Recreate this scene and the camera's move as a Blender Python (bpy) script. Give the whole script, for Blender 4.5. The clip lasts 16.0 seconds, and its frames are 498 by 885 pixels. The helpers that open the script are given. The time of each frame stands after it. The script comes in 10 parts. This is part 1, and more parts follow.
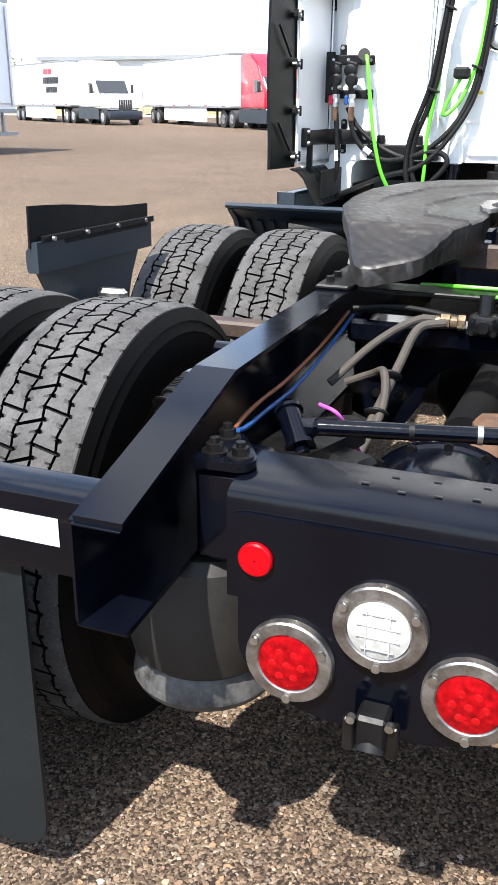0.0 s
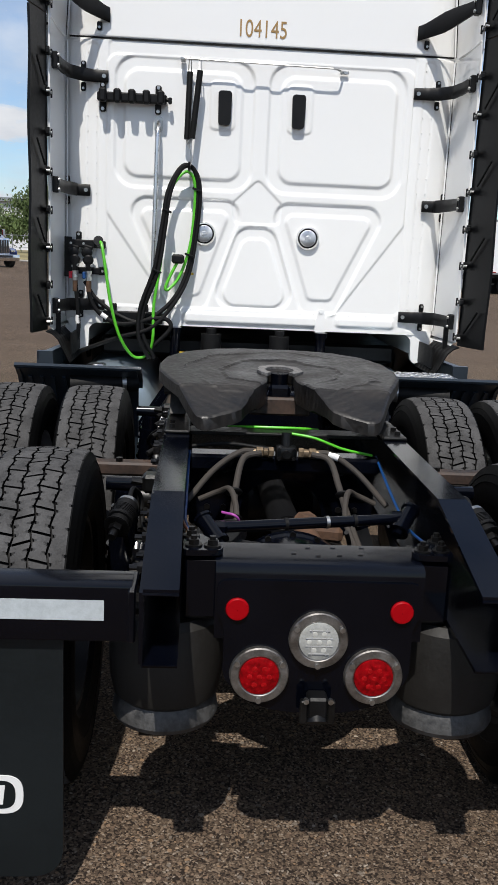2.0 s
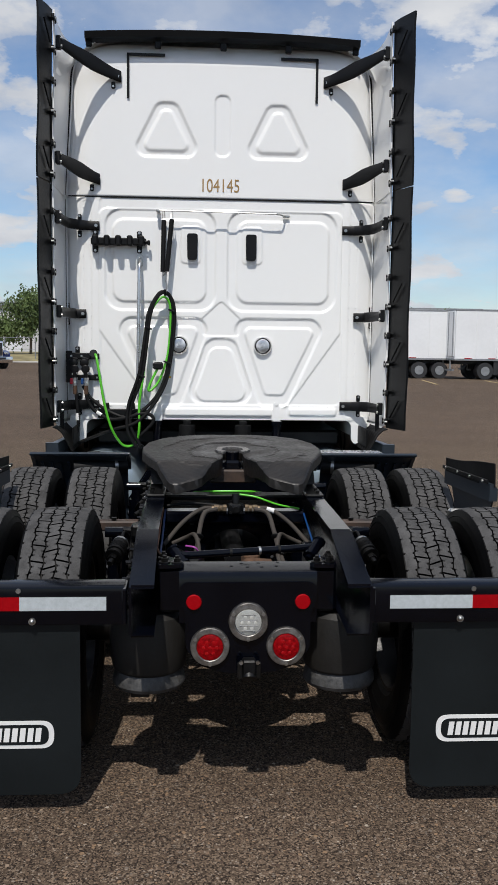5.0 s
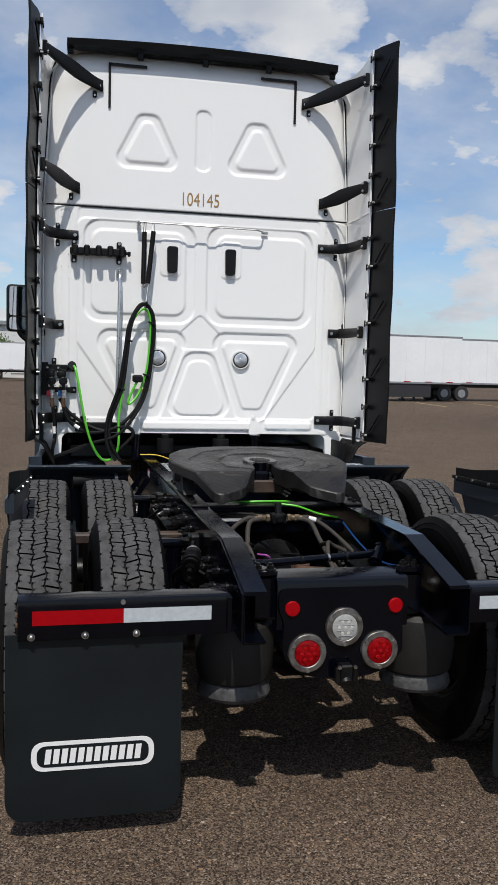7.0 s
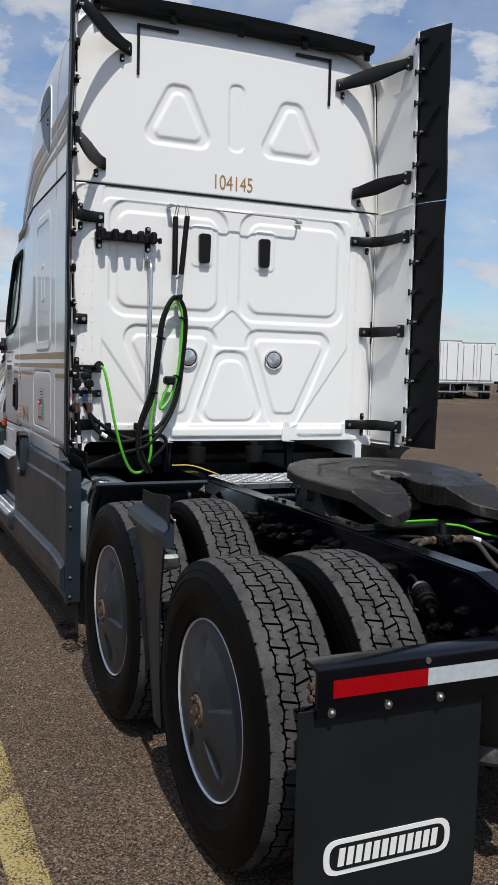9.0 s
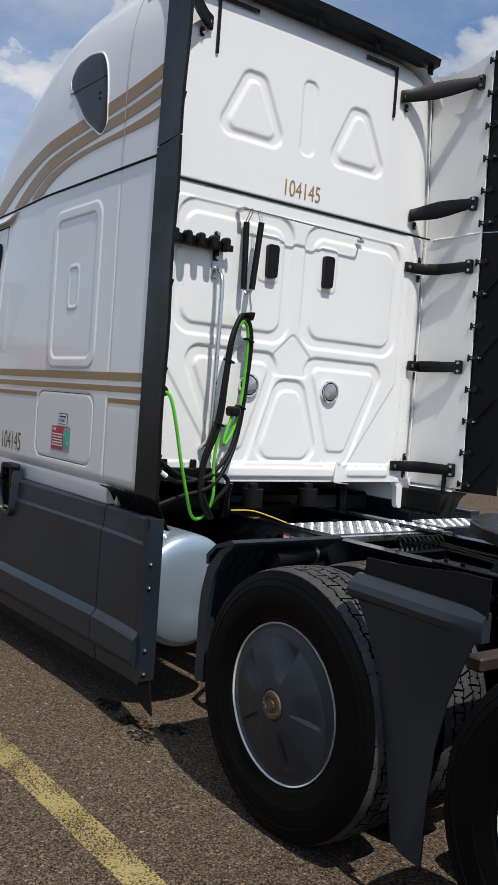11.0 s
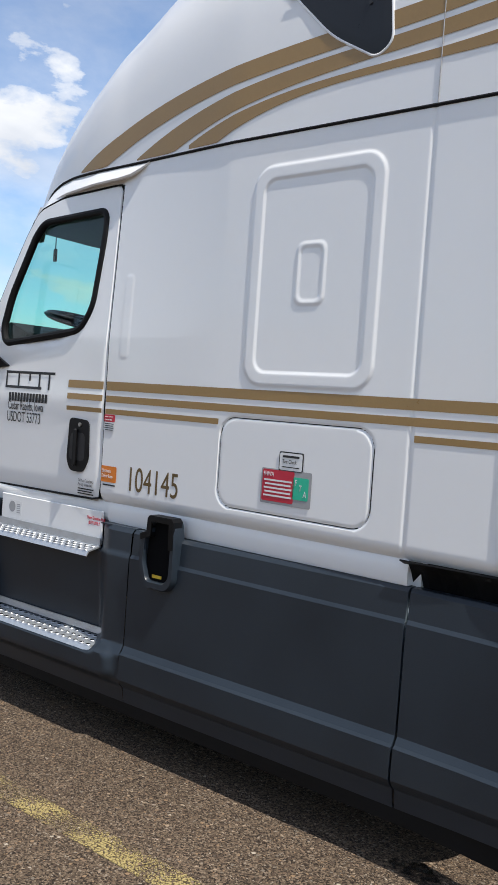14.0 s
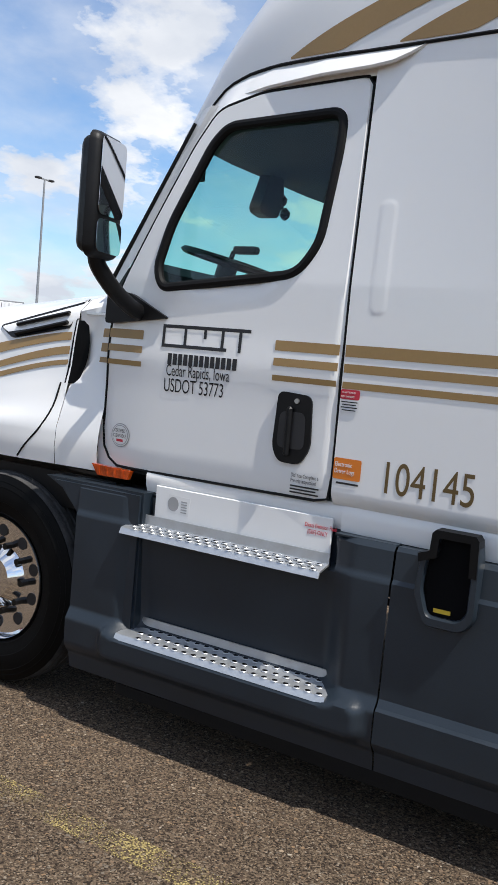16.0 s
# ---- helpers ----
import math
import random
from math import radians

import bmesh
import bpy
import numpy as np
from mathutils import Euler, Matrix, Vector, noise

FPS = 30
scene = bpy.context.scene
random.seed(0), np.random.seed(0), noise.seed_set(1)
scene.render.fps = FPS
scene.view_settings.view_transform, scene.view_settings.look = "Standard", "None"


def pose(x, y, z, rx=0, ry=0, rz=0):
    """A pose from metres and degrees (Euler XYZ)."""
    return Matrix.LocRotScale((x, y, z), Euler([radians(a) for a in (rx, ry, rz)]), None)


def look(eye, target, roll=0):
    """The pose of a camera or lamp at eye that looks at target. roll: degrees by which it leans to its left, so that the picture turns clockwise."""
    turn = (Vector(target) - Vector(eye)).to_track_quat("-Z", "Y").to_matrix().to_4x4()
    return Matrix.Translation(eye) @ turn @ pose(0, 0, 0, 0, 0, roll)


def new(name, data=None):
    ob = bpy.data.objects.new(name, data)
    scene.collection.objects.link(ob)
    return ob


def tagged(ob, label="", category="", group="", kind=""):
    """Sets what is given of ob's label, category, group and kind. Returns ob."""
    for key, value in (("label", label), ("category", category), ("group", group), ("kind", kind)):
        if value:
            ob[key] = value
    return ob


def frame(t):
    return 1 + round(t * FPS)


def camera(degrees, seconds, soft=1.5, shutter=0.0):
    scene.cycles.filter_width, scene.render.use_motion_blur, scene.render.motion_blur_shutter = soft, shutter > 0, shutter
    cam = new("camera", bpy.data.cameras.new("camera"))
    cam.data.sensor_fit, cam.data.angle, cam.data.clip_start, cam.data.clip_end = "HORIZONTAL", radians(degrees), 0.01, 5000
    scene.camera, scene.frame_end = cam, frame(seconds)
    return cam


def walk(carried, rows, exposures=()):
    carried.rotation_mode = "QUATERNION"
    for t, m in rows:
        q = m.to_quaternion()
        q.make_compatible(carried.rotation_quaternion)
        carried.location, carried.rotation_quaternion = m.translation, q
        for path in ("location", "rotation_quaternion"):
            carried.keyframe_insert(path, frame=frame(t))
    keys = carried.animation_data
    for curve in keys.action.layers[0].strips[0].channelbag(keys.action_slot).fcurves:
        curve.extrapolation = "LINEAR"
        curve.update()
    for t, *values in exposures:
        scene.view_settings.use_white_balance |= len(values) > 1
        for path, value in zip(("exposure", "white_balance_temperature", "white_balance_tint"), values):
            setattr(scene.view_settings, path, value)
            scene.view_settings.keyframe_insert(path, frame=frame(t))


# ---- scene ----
cam = camera(31.6, 16.0, soft=0.7)
PATH = [
    (0, (0.223, -1.143, 1.442), (-0.450, 0.597, 0.721), 0.3),
    (0.5, (0.048, -1.364, 1.511), (-0.245, 0.497, 0.840), 3.7),
    (1, (-0.156, -1.505, 1.557), (-0.158, 0.402, 0.953), 3.3),
    (1.5, (-0.296, -1.758, 1.604), (-0.196, 0.175, 1.099), 2.5),
    (2, (-0.310, -2.007, 1.621), (-0.194, -0.054, 1.203), 2.6),
    (2.5, (-0.198, -2.223, 1.628), (-0.154, -0.264, 1.227), 2.2),
    (3, (-0.191, -2.42, 1.647), (-0.148, -0.454, 1.281), 2.0),
    (3.5, (-0.247, -2.696, 1.655), (-0.132, -0.725, 1.336), 1.1),
    (4, (-0.276, -2.886, 1.671), (-0.148, -0.911, 1.384), 1.0),
    (4.5, (-0.212, -3.038, 1.657), (-0.097, -1.06, 1.386), 0.5),
    (5, (-0.211, -3.175, 1.715), (-0.082, -1.191, 1.501), 0.7),
    (5.2, (-0.262, -3.209, 1.713), (-0.126, -1.223, 1.523), 0.9),
    (7.3, (-1.255, -3.004, 1.646), (-0.768, -1.07, 1.49), 1.5),
    (7.5, (-1.393, -2.947, 1.647), (-0.876, -1.021, 1.496), 1.6),
    (8, (-1.733, -2.764, 1.666), (-1.118, -0.868, 1.507), 1.8),
    (8.5, (-2.029, -2.422, 1.647), (-1.313, -0.561, 1.483), 2.0),
    (9, (-2.287, -2.104, 1.653), (-1.487, -0.278, 1.490), 1.5),
    (9.2, (-2.445, -1.968, 1.651), (-1.600, -0.162, 1.492), 1.75),
    (11.3, (-3.431, -0.372, 1.634), (-2.154, 1.165, 1.554), 3.7),
    (11.5, (-3.472, -0.219, 1.638), (-2.156, 1.285, 1.566), 3.3),
    (12, (-3.613, 0.203, 1.672), (-2.279, 1.692, 1.619), 3.0),
    (12.5, (-3.776, 0.628, 1.687), (-2.392, 2.072, 1.698), 3.5),
    (13, (-3.845, 1.07, 1.656), (-2.394, 2.446, 1.652), 3.5),
    (13.5, (-3.922, 1.49, 1.673), (-2.416, 2.805, 1.63), 3.2),
    (14, (-4.031, 1.955, 1.685), (-2.48, 3.214, 1.592), 3.9),
    (14.5, (-4.04, 2.387, 1.695), (-2.438, 3.576, 1.556), 4.7),
    (15, (-4.039, 2.817, 1.705), (-2.432, 4.002, 1.586), 4.7),
    (15.5, (-4.115, 3.337, 1.67), (-2.468, 4.462, 1.531), 5.3),
    (16, (-4.047, 3.823, 1.656), (-2.347, 4.861, 1.466), 5.1),
]
EXPOSURES = [(0.0, 1.75), (0.5, 0.88), (1.0, 0.42), (1.5, 0.12), (3.5, 0.0), (4.5, -0.12), (9.0, -0.15), (12.0, -0.14), (12.5, -0.04), (13.0, 0.12), (14.0, 0.38), (14.5, 0.36), (15.0, 0.25), (16.0, 0.34)]
walk(cam, [(t, look(eye, target, roll)) for t, eye, target, roll in PATH], EXPOSURES)

# ---- world and sun ----
SUN_TO = Vector((-0.100, -0.49, 0.862)).normalized()
SUN_EL = math.asin(SUN_TO.z)
SUN_AZ = math.atan2(SUN_TO.x, SUN_TO.y)


def make_world():
    world = bpy.data.worlds.new("sky_world")
    scene.world = world
    world.use_nodes = True
    nt = world.node_tree
    nt.nodes.clear()
    out = nt.nodes.new("ShaderNodeOutputWorld")
    bg = nt.nodes.new("ShaderNodeBackground")
    sky = nt.nodes.new("ShaderNodeTexSky")
    sky.sky_type = 'NISHITA'
    sky.sun_disc = False
    sky.sun_elevation = SUN_EL
    sky.sun_rotation = SUN_AZ
    sky.air_density, sky.dust_density, sky.ozone_density = 1.0, 0.5, 3.0
    # clouds: noise over the direction, flattened as a high layer is
    tc = nt.nodes.new("ShaderNodeTexCoord")
    sep = nt.nodes.new("ShaderNodeSeparateXYZ")
    nt.links.new(tc.outputs["Generated"], sep.inputs[0])
    zc = nt.nodes.new("ShaderNodeMath")
    zc.operation = 'ADD'
    zc.inputs[1].default_value = 0.30
    nt.links.new(sep.outputs[2], zc.inputs[0])
    mx = nt.nodes.new("ShaderNodeMath")
    mx.operation = 'MAXIMUM'
    mx.inputs[1].default_value = 0.05
    nt.links.new(zc.outputs[0], mx.inputs[0])
    comb = nt.nodes.new("ShaderNodeCombineXYZ")
    for i in (0, 1):
        dv = nt.nodes.new("ShaderNodeMath")
        dv.operation = 'DIVIDE'
        nt.links.new(sep.outputs[i], dv.inputs[0])
        nt.links.new(mx.outputs[0], dv.inputs[1])
        nt.links.new(dv.outputs[0], comb.inputs[i])
    n1 = nt.nodes.new("ShaderNodeTexNoise")
    n1.inputs["Scale"].default_value = 2.6
    n1.inputs["Detail"].default_value = 9
    n1.inputs["Roughness"].default_value = 0.58
    n1.inputs["Distortion"].default_value = 0.1
    mp = nt.nodes.new("ShaderNodeMapping")
    mp.inputs["Location"].default_value = (3.1, 1.7, 0.0)
    nt.links.new(comb.outputs[0], mp.inputs[0])
    nt.links.new(mp.outputs[0], n1.inputs["Vector"])
    r1 = nt.nodes.new("ShaderNodeValToRGB")
    r1.color_ramp.elements[0].position, r1.color_ramp.elements[1].position = 0.34, 0.62
    r1.color_ramp.elements[1].color = (0.52, 0.52, 0.52, 1)
    e = r1.color_ramp.elements.new(0.49)
    e.color = (0.26, 0.26, 0.26, 1)
    nt.links.new(n1.outputs[0], r1.inputs[0])
    n2 = nt.nodes.new("ShaderNodeTexNoise")
    n2.inputs["Scale"].default_value = 3.2
    n2.inputs["Detail"].default_value = 6
    nt.links.new(mp.outputs[0], n2.inputs["Vector"])
    r2 = nt.nodes.new("ShaderNodeValToRGB")
    r2.color_ramp.elements[0].position, r2.color_ramp.elements[1].position = 0.35, 0.65
    r2.color_ramp.elements[0].color, r2.color_ramp.elements[1].color = (5.9, 6.35, 7.2, 1), (9.1, 9.25, 9.5, 1)
    nt.links.new(n2.outputs[0], r2.inputs[0])
    mix = nt.nodes.new("ShaderNodeMix")
    mix.data_type = 'RGBA'
    # heaped clouds with crisp billowing edges over the thin haze
    n3 = nt.nodes.new("ShaderNodeTexNoise")
    n3.inputs["Scale"].default_value = 3.4
    n3.inputs["Detail"].default_value = 12
    n3.inputs["Roughness"].default_value = 0.56
    nt.links.new(mp.outputs[0], n3.inputs["Vector"])
    r3 = nt.nodes.new("ShaderNodeValToRGB")
    r3.color_ramp.elements[0].position, r3.color_ramp.elements[1].position = 0.515, 0.60
    e = r3.color_ramp.elements.new(0.545)
    e.color = (0.62, 0.62, 0.62, 1)
    nt.links.new(n3.outputs[0], r3.inputs[0])
    both = nt.nodes.new("ShaderNodeMath")
    both.operation = 'MAXIMUM'
    nt.links.new(r1.outputs[0], both.inputs[0])
    nt.links.new(r3.outputs[0], both.inputs[1])
    nt.links.new(both.outputs[0], mix.inputs[0])
    blue = nt.nodes.new("ShaderNodeVectorMath")
    blue.operation = 'MULTIPLY'
    blue.inputs[1].default_value = (1.24, 1.37, 1.50)
    nt.links.new(sky.outputs[0], blue.inputs[0])
    nt.links.new(blue.outputs[0], mix.inputs[6])
    nt.links.new(r2.outputs[0], mix.inputs[7])
    nt.links.new(mix.outputs[2], bg.inputs[0])
    bg.inputs[1].default_value = 0.09
    nt.links.new(bg.outputs[0], out.inputs[0])


make_world()
sun = new("sun", bpy.data.lights.new("sun", "SUN"))
sun.data.energy, sun.data.angle, sun.data.color = 4.6, radians(0.6), (1.0, 0.955, 0.89)
sun.matrix_world = look(SUN_TO * 40, (0, 0, 0))

# ---- materials ----


def material(name, base, rough=0.5, metal=0.0, vary=0.15, scale=6.0, fine=90.0, bump=0.0, coat=0.0, dust=None, rough_vary=0.1, spec=0.5):
    """A painted, moulded or metal surface: coarse and fine variation of colour and gloss, and fine relief."""
    m = bpy.data.materials.new(name)
    m.use_nodes = True
    nt = m.node_tree
    b = nt.nodes["Principled BSDF"]
    tc = nt.nodes.new("ShaderNodeTexCoord")
    oi = nt.nodes.new("ShaderNodeObjectInfo")
    ad = nt.nodes.new("ShaderNodeVectorMath")
    ad.operation = 'MULTIPLY_ADD'
    nt.links.new(oi.outputs["Random"], ad.inputs[0])
    ad.inputs[1].default_value = (37.0, 51.0, 23.0)
    nt.links.new(tc.outputs["Object"], ad.inputs[2])
    n1 = nt.nodes.new("ShaderNodeTexNoise")
    n1.inputs["Scale"].default_value, n1.inputs["Detail"].default_value = scale, 5
    n2 = nt.nodes.new("ShaderNodeTexNoise")
    n2.inputs["Scale"].default_value, n2.inputs["Detail"].default_value = fine, 3
    for n in (n1, n2):
        nt.links.new(ad.outputs[0], n.inputs["Vector"])
    av = nt.nodes.new("ShaderNodeMath")
    av.operation = 'MULTIPLY_ADD'
    av.inputs[1].default_value = 0.65
    nt.links.new(n1.outputs[0], av.inputs[0])
    sc = nt.nodes.new("ShaderNodeMath")
    sc.operation = 'MULTIPLY'
    sc.inputs[1].default_value = 0.35
    nt.links.new(n2.outputs[0], sc.inputs[0])
    nt.links.new(sc.outputs[0], av.inputs[2])
    ramp = nt.nodes.new("ShaderNodeValToRGB")
    lo = [c * (1 - vary) for c in base]
    hi = [min(1.0, c * (1 + vary)) for c in base]
    if dust:
        hi = [c + (d - c) * dust[3] for c, d in zip(base, dust[:3])]
    ramp.color_ramp.elements[0].position, ramp.color_ramp.elements[1].position = 0.36, 0.66
    ramp.color_ramp.elements[0].color, ramp.color_ramp.elements[1].color = (*lo, 1), (*hi, 1)
    nt.links.new(av.outputs[0], ramp.inputs[0])
    nt.links.new(ramp.outputs[0], b.inputs["Base Color"])
    rr = nt.nodes.new("ShaderNodeMapRange")
    rr.inputs[1].default_value, rr.inputs[2].default_value = 0.3, 0.7
    rr.inputs[3].default_value, rr.inputs[4].default_value = max(0.02, rough - rough_vary), min(1, rough + rough_vary)
    nt.links.new(av.outputs[0], rr.inputs[0])
    nt.links.new(rr.outputs[0], b.inputs["Roughness"])
    b.inputs["Metallic"].default_value = metal
    b.inputs["Coat Weight"].default_value = coat
    b.inputs["Coat Roughness"].default_value = 0.06
    b.inputs["Specular IOR Level"].default_value = spec
    if bump:
        bp = nt.nodes.new("ShaderNodeBump")
        bp.inputs["Strength"].default_value, bp.inputs["Distance"].default_value = bump, 0.004
        nt.links.new(n2.outputs[0], bp.inputs["Height"])
        nt.links.new(bp.outputs[0], b.inputs["Normal"])
    return m


WHITE = material("white_paint", (0.80, 0.80, 0.79), 0.28, vary=0.006, scale=0.8, fine=30, coat=0.6, rough_vary=0.0)
GOLD = material("gold_vinyl", (0.305, 0.188, 0.067), 0.36, vary=0.06, scale=3, coat=0.08)
GREY_PLASTIC = material("grey_fairing_plastic", (0.0150, 0.0222, 0.0312), 0.37, vary=0.12, scale=2.5, fine=160, bump=0.08, spec=0.45)
BLACK_PLASTIC = material("black_moulded_plastic", (0.0035, 0.0035, 0.004), 0.45, vary=0.25, scale=9, bump=0.1, spec=0.25)
BLACK_RUBBER = material("black_rubber", (0.004, 0.004, 0.0043), 0.6, vary=0.2, scale=8, bump=0.15, spec=0.2)
CHASSIS = material("black_chassis_paint", (0.0011, 0.0017, 0.0042), 0.13, vary=0.35, scale=7, fine=130, dust=(0.08, 0.07, 0.06, 0.010), rough_vary=0.07, spec=0.27)
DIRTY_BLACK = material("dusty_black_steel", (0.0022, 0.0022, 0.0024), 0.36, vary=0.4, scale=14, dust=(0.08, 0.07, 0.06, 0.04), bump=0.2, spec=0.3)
TREAD = material("worn_tread_rubber", (0.056, 0.055, 0.055), 0.85, vary=0.4, scale=14, fine=150, bump=0.5, rough_vary=0.08, spec=0.2)
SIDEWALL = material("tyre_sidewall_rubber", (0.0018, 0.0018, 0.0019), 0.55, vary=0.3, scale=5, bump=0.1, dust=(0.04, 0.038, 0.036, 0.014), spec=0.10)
GREASE = material("dark_grease", (0.016, 0.0155, 0.015), 0.5, vary=0.55, scale=9, fine=40, bump=0.8, dust=(0.11, 0.10, 0.088, 0.28), rough_vary=0.2, spec=0.35)
STEP_ALU = material("matt_punched_aluminium", (0.52, 0.54, 0.56), 0.40, 0.75, vary=0.06, scale=20)
ALU = material("brushed_aluminium", (0.72, 0.73, 0.74), 0.30, 1.0, vary=0.1, scale=12)
CHROME = material("chrome", (0.82, 0.82, 0.83), 0.07, 1.0, vary=0.03, rough_vary=0.03)
STEEL = material("zinc_steel", (0.45, 0.45, 0.44), 0.35, 1.0, vary=0.15, scale=30)
RUST = material("rusty_steel", (0.075, 0.038, 0.02), 0.85, vary=0.5, scale=14, bump=0.5)
TANK = material("satin_tank_aluminium", (0.40, 0.50, 0.58), 0.32, 0.62, vary=0.05, scale=3, fine=140, rough_vary=0.05)
BOLT_BLACK = material("oily_black_bolt", (0.012, 0.012, 0.013), 0.28, 0.5, vary=0.4, scale=40, spec=0.4)
GREEN_HOSE = material("green_cable_sheath", (0.085, 0.44, 0.02), 0.4, vary=0.1, scale=20)
BRASS = material("dull_bronze_fitting", (0.22, 0.16, 0.10), 0.45, 0.8, vary=0.4, scale=40)
BRAID = material("grey_braided_hose", (0.034, 0.028, 0.023), 0.8, vary=0.3, scale=40, bump=0.4)
BLUE_HOSE = material("blue_air_line", (0.004, 0.045, 0.17), 0.4, vary=0.1)
ORANGE_HOSE = material("orange_air_line", (0.16, 0.048, 0.015), 0.45, vary=0.1)
PURPLE_HOSE = material("purple_air_line", (0.30, 0.05, 0.27), 0.4, vary=0.1)
YELLOW = material("yellow_cable", (0.62, 0.42, 0.03), 0.5, vary=0.1)
LAMP_METAL = material("brushed_lamp_flange", (0.27, 0.255, 0.24), 0.45, 1.0, vary=0.3, scale=35, fine=220)
RED_LENS = material("red_lens", (0.20, 0.001, 0.003), 0.22, vary=0.45, scale=70, coat=0.08, spec=0.15)
RED_REFLECTOR = material("red_reflector", (0.29, 0.001, 0.004), 0.35, vary=0.08, scale=120, spec=0.15)
AMBER = material("amber_lens", (0.42, 0.055, 0.006), 0.2, vary=0.4, scale=30, coat=0.4)
CLEAR_LENS = material("clear_lamp_lens", (0.32, 0.325, 0.31), 0.2, vary=0.2, scale=45, fine=160, coat=0.4)
TAPE_WHITE = material("silver_reflective_tape", (0.43, 0.47, 0.49), 0.4, vary=0.1, scale=60, fine=300)
TAPE_RED = material("red_reflective_tape", (0.29, 0.001, 0.004), 0.45, vary=0.1, scale=60, fine=300, spec=0.12)
FLAP = material("mud_flap_rubber", (0.0068, 0.0092, 0.0104), 0.48, vary=0.18, scale=3, bump=0.05, spec=0.24)
INK = material("black_ink", (0.012, 0.012, 0.014), 0.45)
PAPER = material("white_sticker", (0.72, 0.72, 0.71), 0.4, vary=0.03)
STICKER_RED = material("red_sticker", (0.50, 0.022, 0.045), 0.4, vary=0.04)
STICKER_GREEN = material("green_sticker", (0.025, 0.46, 0.28), 0.4, vary=0.04)
STICKER_ORANGE = material("orange_sticker", (0.72, 0.20, 0.02), 0.4, vary=0.04)
STICKER_GREY = material("grey_sticker", (0.33, 0.33, 0.33), 0.4, vary=0.04)
CURTAIN = material("dark_interior_trim", (0.035, 0.036, 0.038), 0.8, vary=0.2)
BLUE_PAINT = material("dark_blue_truck_paint", (0.012, 0.03, 0.14), 0.3, vary=0.05, coat=0.5)
BELLOWS = material("dusty_bellows_rubber", (0.013, 0.0122, 0.0112), 0.6, vary=0.35, scale=6, bump=0.15, spec=0.3)
RED_PAINT = material("red_truck_paint", (0.42, 0.012, 0.03), 0.3, vary=0.05, coat=0.5)
TRAILER_WHITE = material("trailer_white_panel", (0.74, 0.75, 0.76), 0.4, vary=0.04, scale=0.5, fine=6)
FAR_DARK = material("far_dark_underbody", (0.02, 0.02, 0.022), 0.6, vary=0.2)
WAREHOUSE = material("warehouse_cladding", (0.58, 0.58, 0.57), 0.6, vary=0.05, scale=0.05, fine=1.0)
LEAVES = material("foliage", (0.085, 0.125, 0.036), 0.7, vary=0.5, scale=0.8, fine=7)
BARK = material("bark", (0.12, 0.09, 0.06), 0.9, vary=0.3, scale=5, bump=0.5)
DRY_GRASS = material("dry_grass", (0.20, 0.17, 0.085), 0.9, vary=0.4, scale=0.6, fine=9)
FADED_YELLOW = material("faded_yellow_paint", (0.34, 0.25, 0.10), 0.8, vary=0.4, scale=3, fine=25)
CONCRETE = material("concrete_kerb", (0.42, 0.40, 0.37), 0.85, vary=0.15, scale=1.0, fine=30)
GALV = material("galvanised_steel", (0.30, 0.31, 0.32), 0.5, 0.6, vary=0.15)


def glass_material(name, tint, rough=0.0):
    m = bpy.data.materials.new(name)
    m.use_nodes = True
    nt = m.node_tree
    nt.nodes.clear()
    out = nt.nodes.new("ShaderNodeOutputMaterial")
    tr = nt.nodes.new("ShaderNodeBsdfTransparent")
    tr.inputs[0].default_value = (*tint, 1)
    gl = nt.nodes.new("ShaderNodeBsdfGlossy")
    gl.inputs["Roughness"].default_value = rough
    lw = nt.nodes.new("ShaderNodeLayerWeight")
    pw = nt.nodes.new("ShaderNodeMath")
    pw.operation = 'POWER'
    pw.inputs[1].default_value = 4.0
    nt.links.new(lw.outputs["Facing"], pw.inputs[0])
    fr = nt.nodes.new("ShaderNodeMath")
    fr.operation = 'MULTIPLY_ADD'
    fr.inputs[1].default_value, fr.inputs[2].default_value = 0.75, 0.045
    nt.links.new(pw.outputs[0], fr.inputs[0])
    mx = nt.nodes.new("ShaderNodeMixShader")
    nt.links.new(fr.outputs[0], mx.inputs[0])
    nt.links.new(tr.outputs[0], mx.inputs[1])
    nt.links.new(gl.outputs[0], mx.inputs[2])
    nt.links.new(mx.outputs[0], out.inputs[0])
    return m


GLASS = glass_material("tinted_window_glass", (0.64, 0.89, 0.83))
DARK_GLASS = material("dark_privacy_glass", (0.012, 0.016, 0.022), 0.05, vary=0.1, coat=0.5, rough_vary=0.02)
MIRROR = material("mirror_glass", (0.85, 0.86, 0.88), 0.02, 1.0, vary=0.01, rough_vary=0.01)


